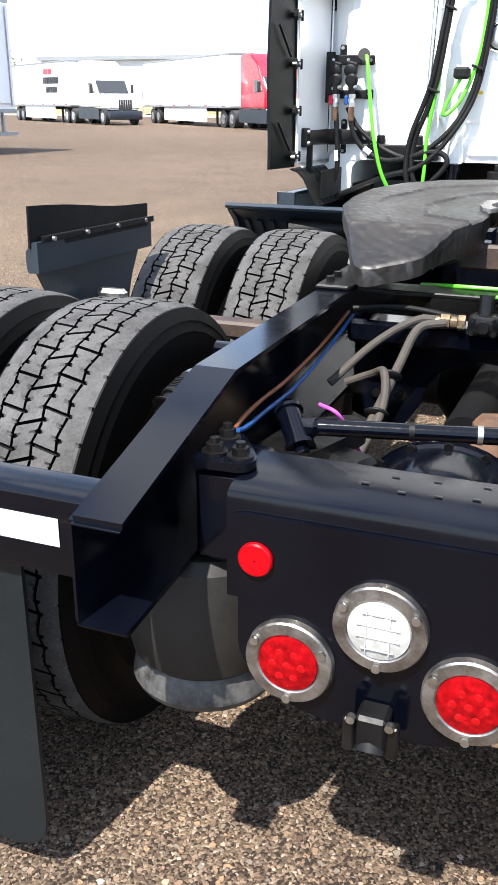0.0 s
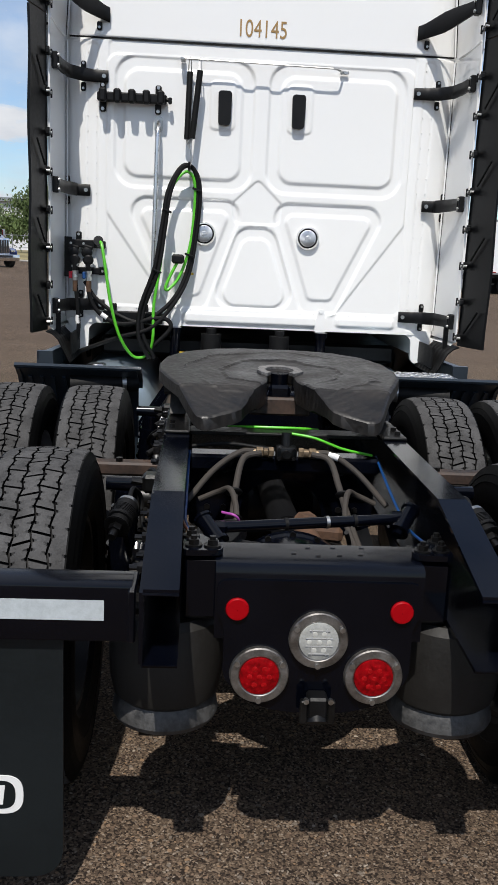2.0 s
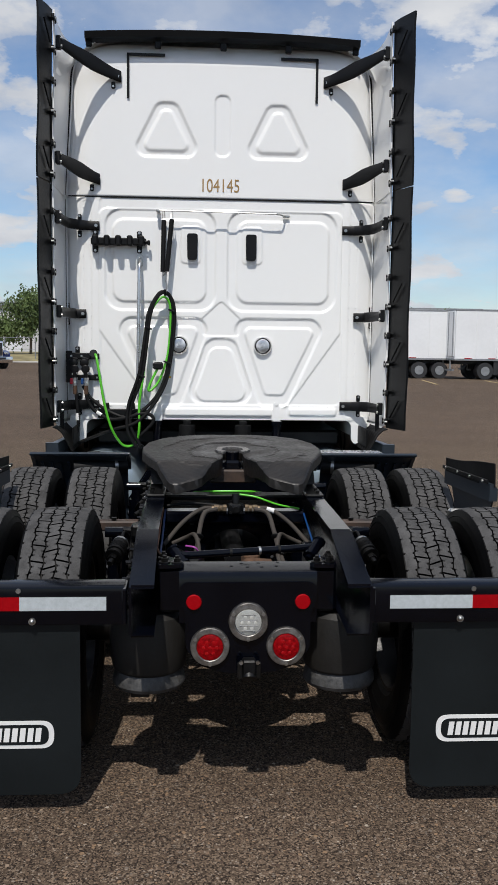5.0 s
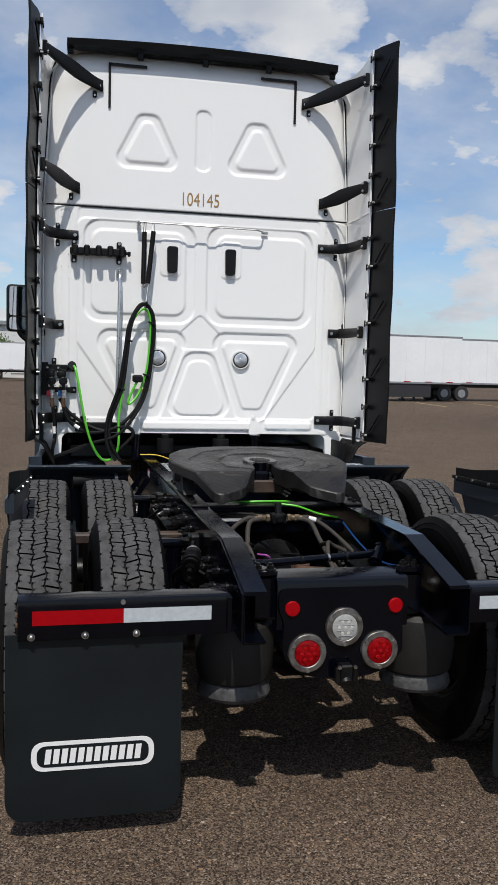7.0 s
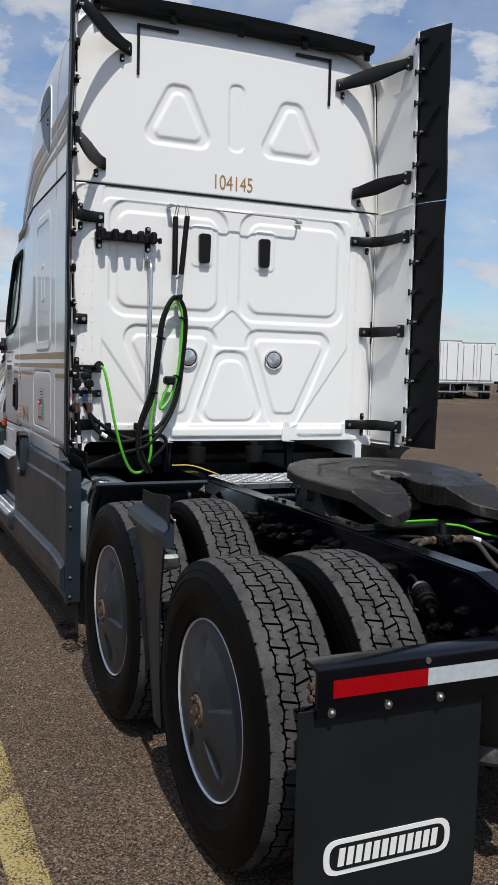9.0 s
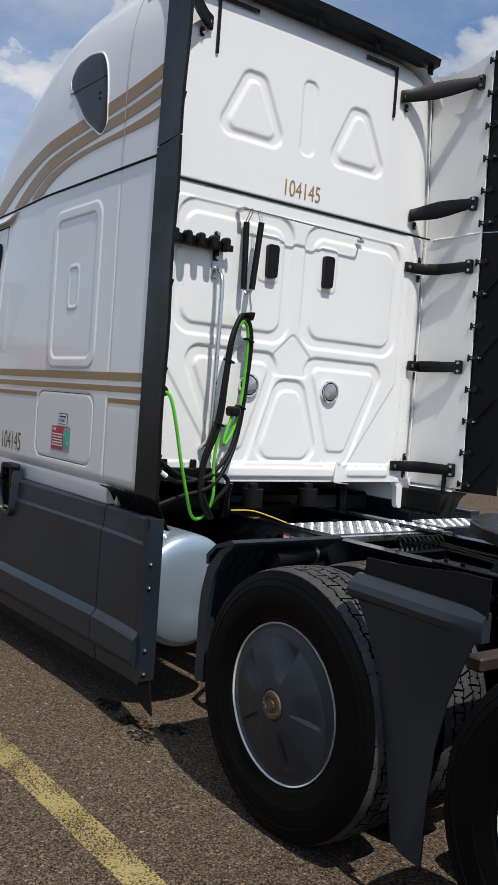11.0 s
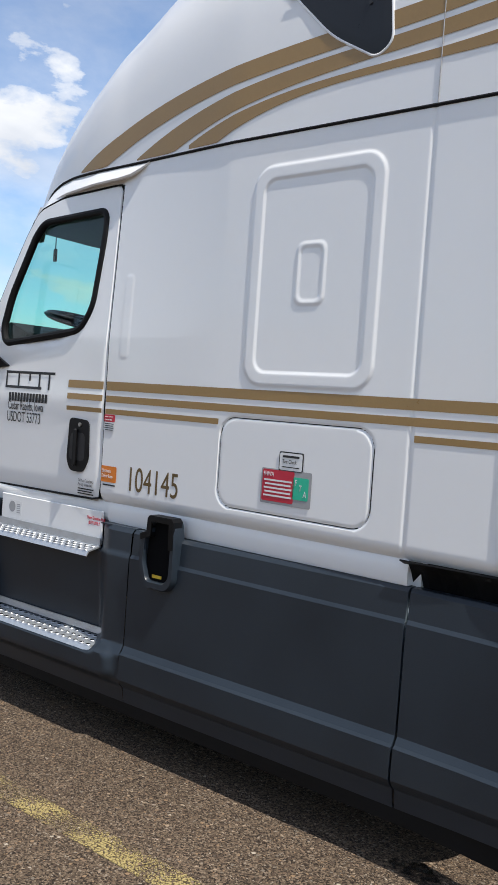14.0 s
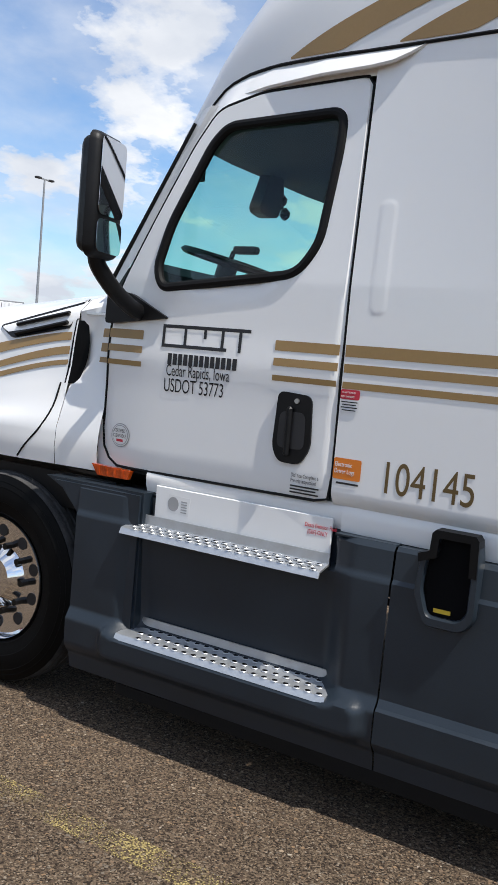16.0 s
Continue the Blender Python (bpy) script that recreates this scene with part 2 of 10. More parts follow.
def asphalt_material():
    m = bpy.data.materials.new("worn_aggregate_asphalt")
    m.use_nodes = True
    nt = m.node_tree
    b = nt.nodes["Principled BSDF"]
    tc = nt.nodes.new("ShaderNodeTexCoord")
    v = nt.nodes.new("ShaderNodeTexVoronoi")
    v.inputs["Scale"].default_value = 58
    v2 = nt.nodes.new("ShaderNodeTexVoronoi")
    v2.inputs["Scale"].default_value = 165
    n = nt.nodes.new("ShaderNodeTexNoise")
    n.inputs["Scale"].default_value, n.inputs["Detail"].default_value = 0.9, 6
    nb = nt.nodes.new("ShaderNodeTexNoise")
    nb.inputs["Scale"].default_value, nb.inputs["Detail"].default_value = 0.06, 5
    # uneven stone outlines: the lattice is bent by a fine noise
    wob = nt.nodes.new("ShaderNodeTexNoise")
    wob.inputs["Scale"].default_value, wob.inputs["Detail"].default_value = 130, 2
    bend = nt.nodes.new("ShaderNodeVectorMath")
    bend.operation = 'MULTIPLY_ADD'
    bend.inputs[1].default_value = (0.008, 0.008, 0.008)
    nt.links.new(tc.outputs["Object"], wob.inputs["Vector"])
    nt.links.new(wob.outputs["Color"], bend.inputs[0])
    nt.links.new(tc.outputs["Object"], bend.inputs[2])
    for x in (v, v2):
        nt.links.new(bend.outputs[0], x.inputs["Vector"])
    for x in (n, nb):
        nt.links.new(tc.outputs["Object"], x.inputs["Vector"])

    def cells(node, channel, stops):
        """Colour of each stone from its random cell colour."""
        sep = nt.nodes.new("ShaderNodeSeparateColor")
        nt.links.new(node.outputs["Color"], sep.inputs[0])
        ramp = nt.nodes.new("ShaderNodeValToRGB")
        cr = ramp.color_ramp
        cr.interpolation = 'CONSTANT'
        cr.elements[0].position, cr.elements[0].color = stops[0]
        cr.elements[1].position, cr.elements[1].color = stops[1]
        for p, c in stops[2:]:
            cr.elements.new(p).color = c
        nt.links.new(sep.outputs[channel], ramp.inputs[0])
        return ramp, sep
    stone, sep = cells(v, 0, ((0.0, (0.068, 0.046, 0.034, 1)), (0.24, (0.112, 0.076, 0.053, 1)), (0.48, (0.160, 0.110, 0.076, 1)), (0.70, (0.205, 0.134, 0.083, 1)), (0.82, (0.140, 0.114, 0.092, 1)), (0.93, (0.255, 0.190, 0.136, 1)), (0.985, (0.34, 0.285, 0.23, 1))))
    grit, _ = cells(v2, 1, ((0.0, (0.021, 0.0150, 0.0115, 1)), (0.26, (0.058, 0.041, 0.029, 1)), (0.54, (0.098, 0.070, 0.049, 1)), (0.82, (0.152, 0.112, 0.080, 1)), (0.965, (0.21, 0.17, 0.135, 1))))
    # each stone shows a cap of its own size out of the dark grit
    size = nt.nodes.new("ShaderNodeMapRange")
    size.inputs[3].default_value, size.inputs[4].default_value = 0.12, 0.54
    nt.links.new(sep.outputs[2], size.inputs[0])
    gap = nt.nodes.new("ShaderNodeMath")
    gap.operation = 'SUBTRACT'
    nt.links.new(v.outputs["Distance"], gap.inputs[0])
    nt.links.new(size.outputs[0], gap.inputs[1])
    edge = nt.nodes.new("ShaderNodeMapRange")
    edge.inputs[1].default_value, edge.inputs[2].default_value = -0.04, 0.05
    nt.links.new(gap.outputs[0], edge.inputs[0])
    mix = nt.nodes.new("ShaderNodeMix")
    mix.data_type = 'RGBA'
    nt.links.new(edge.outputs[0], mix.inputs[0])
    nt.links.new(stone.outputs[0], mix.inputs[6])
    nt.links.new(grit.outputs[0], mix.inputs[7])
    # broad stains and lighter dusty tracks
    mr = nt.nodes.new("ShaderNodeMapRange")
    mr.inputs[1].default_value, mr.inputs[2].default_value, mr.inputs[3].default_value, mr.inputs[4].default_value = 0.3, 0.7, 0.95, 1.22
    nt.links.new(n.outputs[0], mr.inputs[0])
    mr2 = nt.nodes.new("ShaderNodeMapRange")
    mr2.inputs[1].default_value, mr2.inputs[2].default_value, mr2.inputs[3].default_value, mr2.inputs[4].default_value = 0.3, 0.7, 0.8, 1.2
    nt.links.new(nb.outputs[0], mr2.inputs[0])
    mu = nt.nodes.new("ShaderNodeMath")
    mu.operation = 'MULTIPLY'
    nt.links.new(mr.outputs[0], mu.inputs[0])
    nt.links.new(mr2.outputs[0], mu.inputs[1])
    # a paler stretch of the yard beside the cab
    pos = nt.nodes.new("ShaderNodeSeparateXYZ")
    nt.links.new(tc.outputs["Object"], pos.inputs[0])
    lane = nt.nodes.new("ShaderNodeMapRange")
    lane.inputs[1].default_value, lane.inputs[2].default_value = -2.0, 16.0
    nt.links.new(pos.outputs[1], lane.inputs[0])
    dusty = nt.nodes.new("ShaderNodeValToRGB")
    dr = dusty.color_ramp
    dr.elements[0].position, dr.elements[0].color = 0.10, (0.95, 0.95, 0.95, 1)
    dr.elements[1].position, dr.elements[1].color = 0.90, (1.0, 1.0, 1.0, 1)
    dr.elements.new(0.31).color = (1.12, 1.14, 1.11, 1)
    dr.elements.new(0.56).color = (1.12, 1.14, 1.10, 1)
    nt.links.new(lane.outputs[0], dusty.inputs[0])
    dm = nt.nodes.new("ShaderNodeVectorMath")
    dm.operation = 'MULTIPLY'
    nt.links.new(mix.outputs[2], dm.inputs[0])
    nt.links.new(dusty.outputs[0], dm.inputs[1])
    sc = nt.nodes.new("ShaderNodeVectorMath")
    sc.operation = 'SCALE'
    nt.links.new(dm.outputs[0], sc.inputs[0])
    nt.links.new(mu.outputs[0], sc.inputs["Scale"])
    nt.links.new(sc.outputs[0], b.inputs["Base Color"])
    b.inputs["Roughness"].default_value = 0.95
    b.inputs["Specular IOR Level"].default_value = 0.15
    inv = nt.nodes.new("ShaderNodeMath")
    inv.operation = 'SUBTRACT'
    inv.inputs[0].default_value = 1.0
    nt.links.new(edge.outputs[0], inv.inputs[1])
    ad = nt.nodes.new("ShaderNodeMath")
    ad.operation = 'MULTIPLY_ADD'
    ad.inputs[1].default_value = -0.4
    nt.links.new(v2.outputs["Distance"], ad.inputs[0])
    nt.links.new(inv.outputs[0], ad.inputs[2])
    bp = nt.nodes.new("ShaderNodeBump")
    bp.inputs["Strength"].default_value, bp.inputs["Distance"].default_value = 0.8, 0.006
    nt.links.new(ad.outputs[0], bp.inputs["Height"])
    nt.links.new(bp.outputs[0], b.inputs["Normal"])
    return m


def worn_paint_material():
    m = bpy.data.materials.new("worn_yellow_line_paint")
    m.use_nodes = True
    nt = m.node_tree
    b = nt.nodes["Principled BSDF"]
    b.inputs["Base Color"].default_value = (0.32, 0.25, 0.10, 1)
    b.inputs["Roughness"].default_value = 0.8
    out = nt.nodes["Material Output"]
    tc = nt.nodes.new("ShaderNodeTexCoord")
    v = nt.nodes.new("ShaderNodeTexVoronoi")
    v.inputs["Scale"].default_value = 100
    n = nt.nodes.new("ShaderNodeTexNoise")
    n.inputs["Scale"].default_value, n.inputs["Detail"].default_value = 5, 6
    for x in (v, n):
        nt.links.new(tc.outputs["Object"], x.inputs["Vector"])
    ad = nt.nodes.new("ShaderNodeMath")
    ad.operation = 'MULTIPLY_ADD'
    ad.inputs[1].default_value = 1.3
    nt.links.new(n.outputs[0], ad.inputs[0])
    nt.links.new(v.outputs["Distance"], ad.inputs[2])
    th = nt.nodes.new("ShaderNodeMapRange")
    th.inputs[1].default_value, th.inputs[2].default_value = 1.02, 1.30
    sep = nt.nodes.new("ShaderNodeSeparateXYZ")
    nt.links.new(tc.outputs["Object"], sep.inputs[0])
    # worn away further along its length
    far = nt.nodes.new("ShaderNodeMapRange")
    far.inputs[1].default_value, far.inputs[2].default_value, far.inputs[4].default_value = 3.0, 6.0, 0.3
    nt.links.new(sep.outputs[1], far.inputs[0])
    ad2 = nt.nodes.new("ShaderNodeMath")
    nt.links.new(ad.outputs[0], ad2.inputs[0])
    nt.links.new(far.outputs[0], ad2.inputs[1])
    nt.links.new(ad2.outputs[0], th.inputs[0])
    tr = nt.nodes.new("ShaderNodeBsdfTransparent")
    mx = nt.nodes.new("ShaderNodeMixShader")
    nt.links.new(th.outputs[0], mx.inputs[0])
    nt.links.new(b.outputs[0], mx.inputs[1])
    nt.links.new(tr.outputs[0], mx.inputs[2])
    nt.links.new(mx.outputs[0], out.inputs[0])
    return m


def grease_material():
    """Greasy coupling plate: ring-shaped scuffs round the pin, smeared grease and dust."""
    m = material("greasy_plate", (0.0072, 0.0066, 0.0062), 0.46, vary=0.45, scale=7, fine=60, bump=0.3, dust=(0.075, 0.058, 0.047, 0.14), rough_vary=0.18, spec=0.42)
    nt = m.node_tree
    b = nt.nodes["Principled BSDF"]
    tc = nt.nodes.new("ShaderNodeTexCoord")
    mp = nt.nodes.new("ShaderNodeMapping")
    mp.inputs["Location"].default_value = (0.0, -1.42, 0.0)
    mp.inputs["Scale"].default_value = (1.0, 1.0, 0.0)
    nt.links.new(tc.outputs["Object"], mp.inputs[0])
    wv = nt.nodes.new("ShaderNodeTexWave")
    wv.wave_type, wv.rings_direction = 'RINGS', 'Z'
    wv.inputs["Scale"].default_value = 11.0
    wv.inputs["Distortion"].default_value = 3.0
    wv.inputs["Detail"].default_value = 3.0
    wv.inputs["Detail Scale"].default_value = 2.0
    nt.links.new(mp.outputs[0], wv.inputs["Vector"])
    mr = nt.nodes.new("ShaderNodeMapRange")
    mr.inputs[3].default_value, mr.inputs[4].default_value = 0.70, 1.25
    nt.links.new(wv.outputs[1], mr.inputs[0])
    old = b.inputs["Base Color"].links[0].from_socket
    sc = nt.nodes.new("ShaderNodeVectorMath")
    sc.operation = 'SCALE'
    nt.links.new(old, sc.inputs[0])
    nt.links.new(mr.outputs[0], sc.inputs["Scale"])
    nt.links.new(sc.outputs[0], b.inputs["Base Color"])
    return m


GREASY_PLATE = grease_material()
# near-black that paints in the shade of recesses and punched holes
PAINTED_DARK = material("matt_black_cavity", (0.003, 0.003, 0.0035), 0.9, vary=0.2, spec=0.1)
ASPHALT = asphalt_material()
LINE_PAINT = worn_paint_material()

# ---- mesh helpers ----


def mesh_object(name, me, mat, parent=None, label="", smooth=30):
    me.materials.append(mat)
    if smooth:
        me.polygons.foreach_set("use_smooth", [True] * len(me.polygons))
        me.set_sharp_from_angle(angle=radians(smooth))
    ob = new(name, me)
    ob.parent = parent
    if label:
        ob["label"] = label
    return ob


def part(name, bm, mat, parent=None, label="", smooth=30):
    """Links a bmesh as one mesh object under a thing or under a part."""
    me = bpy.data.meshes.new(name)
    bm.normal_update()
    bm.to_mesh(me)
    bm.free()
    return mesh_object(name, me, mat, parent, label, smooth)


def thing(name, at, label, category, group="", kind=""):
    ob = new(name)
    ob.location = at
    ob.empty_display_size = 0.2
    return tagged(ob, label, category, group, kind)


def B():
    return bmesh.new()


def box(bm, c, s, rz=0.0, rx=0.0, ry=0.0, bevel=0.0, seg=1):
    m = pose(*c, rx, ry, rz) @ Matrix.Diagonal((*s, 1))
    r = bmesh.ops.create_cube(bm, size=1.0, matrix=m)
    if bevel:
        es = list({e for v in r["verts"] for e in v.link_edges})
        bmesh.ops.bevel(bm, geom=es, offset=bevel, segments=seg, affect='EDGES', profile=0.5)
    return bm


def cyl(bm, p0, p1, r, seg=20, r2=None, cap=True):
    p0, p1 = Vector(p0), Vector(p1)
    d = p1 - p0
    m = Matrix.Translation((p0 + p1) / 2) @ d.to_track_quat('Z', 'Y').to_matrix().to_4x4()
    bmesh.ops.create_cone(bm, cap_ends=cap, segments=seg, radius1=r, radius2=r if r2 is None else r2, depth=d.length, matrix=m)
    return bm


def smooth_path(pts, n=8):
    """Catmull-Rom through the points."""
    P = [Vector(p) for p in pts]
    P = [2 * P[0] - P[1]] + P + [2 * P[-1] - P[-2]]
    out = []
    for i in range(1, len(P) - 2):
        a, b, c, d = P[i - 1], P[i], P[i + 1], P[i + 2]
        for k in range(n):
            t = k / n
            out.append(0.5 * ((2 * b) + (c - a) * t + (2 * a - 5 * b + 4 * c - d) * t * t + (3 * b - a - 3 * c + d) * t ** 3))
    out.append(P[-2])
    return out


def tube(bm, pts, r, seg=10, n=8, smooth=True):
    path = smooth_path(pts, n) if smooth else [Vector(p) for p in pts]
    rings = []
    up = Vector((0.13, 0.21, 0.97))
    for i, p in enumerate(path):
        d = (path[min(i + 1, len(path) - 1)] - path[max(i - 1, 0)]).normalized()
        side = d.cross(up)
        if side.length < 0.05:
            side = d.cross(Vector((1, 0, 0)))
        side.normalize()
        up = side.cross(d)
        rings.append([bm.verts.new(p + r * (math.cos(a) * side + math.sin(a) * up)) for a in [2 * math.pi * k / seg for k in range(seg)]])
    for a, b in zip(rings, rings[1:]):
        for k in range(seg):
            bm.faces.new((a[k], a[(k + 1) % seg], b[(k + 1) % seg], b[k]))
    bm.faces.new(list(reversed(rings[0])))
    bm.faces.new(rings[-1])
    return bm


def prism(bm, outline, axis, a, b):
    """Extrudes a closed 2D outline from a to b along an axis: x takes (y, z), y takes (x, z), z takes (x, y)."""
    def put(p, h):
        return {"x": (h, p[0], p[1]), "y": (p[0], h, p[1]), "z": (p[0], p[1], h)}[axis]
    va = [bm.verts.new(put(p, a)) for p in outline]
    vb = [bm.verts.new(put(p, b)) for p in outline]
    n = len(outline)
    fs = [bm.faces.new(va), bm.faces.new(list(reversed(vb)))]
    for i in range(n):
        fs.append(bm.faces.new((va[i], vb[i], vb[(i + 1) % n], va[(i + 1) % n])))
    bmesh.ops.recalc_face_normals(bm, faces=fs)
    return bm


def rounded(pts, r, n=5):
    """Rounds the corners of a polygon."""
    out = []
    P = [Vector(p) for p in pts]
    for i, p in enumerate(P):
        a, b = P[i - 1] - p, P[(i + 1) % len(P)] - p
        k = min(r, 0.45 * a.length, 0.45 * b.length)
        s, e = p + a.normalized() * k, p + b.normalized() * k
        for j in range(n + 1):
            t = j / n
            out.append(tuple((1 - t) ** 2 * s + 2 * t * (1 - t) * p + t * t * e))
    return out


def lathe(bm, profile, centre, axis="x", seg=48, close=False):
    """Turns a profile of (along the axis, radius) about an axis."""
    cx, cy, cz = centre
    rings = []
    for h, r in profile:
        ring = []
        for k in range(seg):
            a = 2 * math.pi * k / seg
            c, s = r * math.cos(a), r * math.sin(a)
            ring.append(bm.verts.new({"x": (cx + h, cy + c, cz + s), "y": (cx + c, cy + h, cz + s), "z": (cx + c, cy + s, cz + h)}[axis]))
        rings.append(ring)
    fs = []
    for a, b in zip(rings, rings[1:]):
        for k in range(seg):
            fs.append(bm.faces.new((a[k], a[(k + 1) % seg], b[(k + 1) % seg], b[k])))
    if close:
        fs.append(bm.faces.new(rings[0]))
        fs.append(bm.faces.new(rings[-1]))
    bmesh.ops.recalc_face_normals(bm, faces=fs)
    return bm


def text(name, body, size, m, mat, parent, width=1.0, depth=0.0008, label=""):
    """Lettering of the built-in font as a mesh, its baseline's left end at m."""
    cu = bpy.data.curves.new(name, 'FONT')
    cu.body, cu.size, cu.extrude = body, size, depth
    tmp = bpy.data.objects.new(name, cu)
    scene.collection.objects.link(tmp)
    me = bpy.data.meshes.new_from_object(tmp.evaluated_get(bpy.context.evaluated_depsgraph_get()))
    bpy.data.objects.remove(tmp)
    me.transform(m @ Matrix.Diagonal((width, 1, 1, 1)))
    me.materials.clear()
    return mesh_object(name, me, mat, parent, label, smooth=0)


def sdf_poly(px, pz, pts):
    """Signed distance to a polygon, negative inside, for arrays of points."""
    P = np.array(pts, float)
    d = np.full(px.shape, 1e9)
    inside = np.zeros(px.shape, bool)
    n = len(P)
    for i in range(n):
        ax, az = P[i]
        bx, bz = P[(i + 1) % n]
        ex, ez = bx - ax, bz - az
        t = np.clip(((px - ax) * ex + (pz - az) * ez) / (ex * ex + ez * ez), 0, 1)
        d = np.minimum(d, np.hypot(px - ax - t * ex, pz - az - t * ez))
        if az != bz:
            cross = ((az > pz) != (bz > pz)) & (px < ex * (pz - az) / ez + ax)
            inside ^= cross
    return np.where(inside, -d, d)


def press(px, pz, pts, r, depth, slope):
    """A stamped panel: depth inside a polygon whose corners are rounded by r, with sloping sides."""
    d = sdf_poly(px, pz, pts_inset(pts, r)) - r
    t = np.clip(0.5 - d / slope, 0, 1)
    return depth * t * t * (3 - 2 * t)


def pts_inset(pts, r):
    """Moves the sides of a convex polygon inwards by r."""
    P = [Vector(p) for p in pts]
    n = len(P)
    area = sum(P[i].x * P[(i + 1) % n].y - P[(i + 1) % n].x * P[i].y for i in range(n))
    sgn = 1 if area > 0 else -1
    out = []
    for i in range(n):
        a, b, c = P[i - 1], P[i], P[(i + 1) % n]
        d1, d2 = (b - a).normalized(), (c - b).normalized()
        n1, n2 = Vector((-d1.y, d1.x)) * sgn, Vector((-d2.y, d2.x)) * sgn
        k = (n1 + n2)
        k /= max(0.15, k.dot(n1))
        out.append(tuple(b + k * r))
    return out

# ---- ground ----


def build_ground():
    bm = B()
    bmesh.ops.create_grid(bm, x_segments=8, y_segments=8, size=1500)
    tagged(part("ground", bm, ASPHALT, None, smooth=0), "brown worn asphalt yard with exposed aggregate stones", "asphalt", kind="structure")
    bm = B()
    prism(bm, [(-1.885, -3.0), (-1.755, -3.0), (-1.745, 7.2), (-1.875, 7.2)], "z", 0.0005, 0.004)
    tagged(part("parking_line", bm, LINE_PAINT, None, smooth=0), "worn yellow painted parking line on brown asphalt", "road marking", kind="structure")


def build_stains():
    """Dark oil drips on the asphalt beside the fairing's rear end."""
    rnd = random.Random(8)
    for cx, cy, r in ((-1.13, 3.12, 0.13), (-1.18, 2.95, 0.09), (-1.12, 3.40, 0.11), (-1.20, 2.86, 0.04), (-1.00, 2.95, 0.10)):
        bm = B()
        n = 26
        wob = [rnd.uniform(0.55, 1.15) for _ in range(n)]
        prism(bm, [(cx + r * 0.7 * wob[k] * math.cos(2 * math.pi * k / n), cy + r * wob[(k * 5) % n] * math.sin(2 * math.pi * k / n)) for k in range(n)], "z", 0.0005, 0.0025)
        tagged(part("oil_stain", bm, OIL, None, smooth=0), "dark oil stain soaked into the brown asphalt", "stain", kind="structure")


def oil_material():
    m = material("soaked_oil", (0.016, 0.013, 0.011), 0.6, vary=0.5, scale=40, fine=130, bump=0.6, spec=0.3)
    nt = m.node_tree
    tc = nt.nodes.new("ShaderNodeTexCoord")
    n = nt.nodes.new("ShaderNodeTexNoise")
    n.inputs["Scale"].default_value, n.inputs["Detail"].default_value = 28, 6
    nt.links.new(tc.outputs["Object"], n.inputs["Vector"])
    th = nt.nodes.new("ShaderNodeMapRange")
    th.inputs[1].default_value, th.inputs[2].default_value, th.inputs[3].default_value, th.inputs[4].default_value = 0.36, 0.60, 0.80, 0.0
    nt.links.new(n.outputs[0], th.inputs[0])
    nt.links.new(th.outputs[0], nt.nodes["Principled BSDF"].inputs["Alpha"])
    return m


OIL = oil_material()
build_ground()
build_stains()

# ---- the truck ----
truck = thing("semi_truck", (0, 0, 0), "white sleeper tractor truck with gold stripes parked on asphalt", "truck")
RT, AXLES = 0.51, (0.59, 1.885)


def zigzag(q):
    """A triangle wave between -1 and 1 with period 1."""
    return abs((q % 1.0) - 0.5) * 4 - 1


def drive_tread():
    """Columns and rows of the drive tread: five ribs parted by four zigzag grooves, three of them cut into slanted blocks."""
    edges = [(-1.0, -0.63), (-0.63, -0.21), (-0.21, 0.21), (0.21, 0.63), (0.63, 1.0)]
    shift, slant = (0.0, 0.55, 0.05, 0.50, 0.0), (0.0, 0.13, -0.20, 0.13, 0.0)
    gap = 0.026
    cols = []
    for k, (lo, hi) in enumerate(edges):
        a, b = lo + (gap if k else 0), hi - (gap if k < 4 else 0)
        inner = [0.09, 0.30, 0.5, 0.70, 0.91] if k in (1, 2, 3) else [0.10, 0.22, 0.55, 0.80, 0.93]
        if k:
            cols.append((a, lo, "floor", k, 0.0))
        cols.append((a, lo, "edge", k, 0.0))
        cols += [((a + (b - a) * t), lo + (hi - lo) * t, "notch" if t in (0.09, 0.91, 0.10, 0.93) else "top", k, t) for t in inner]
        cols.append((b, hi, "edge", k, 1.0))
        if k < 4:
            cols.append((b, hi, "floor", k, 1.0))
    rows = [0.0, 0.018, 0.082, 0.10, 0.26, 0.31, 0.37, 0.43, 0.55, 0.64, 0.70, 0.76, 0.88]
    cut = {1: 1, 2: 1}
    return edges, shift, slant, cols, rows, cut


def steer_height(a, s):
    """Straight ribs of the steer tread."""
    return 0.012 if min(abs(s - c) for c in (-0.62, -0.22, 0.22, 0.62)) < 0.035 else 0.0


TYRE_SIDE = [(-0.085, 0.290), (-0.108, 0.299), (-0.120, 0.312), (-0.126, 0.318), (-0.127, 0.326), (-0.134, 0.345), (-0.1405, 0.372), (-0.1425, 0.374), (-0.1445, 0.395), (-0.1435, 0.420), (-0.1405, 0.441), (-0.1425, 0.443), (-0.1405, 0.448), (-0.1340, 0.466), (-0.1355, 0.468), (-0.130, 0.479), (-0.122, 0.497)]
HALF_TREAD = 0.118


def crown(s):
    """Radius of the worn tread's face at place s across (-1 to 1)."""
    return RT - 0.008 * s * s - 0.004 * max(0, abs(s) - 0.85) / 0.15


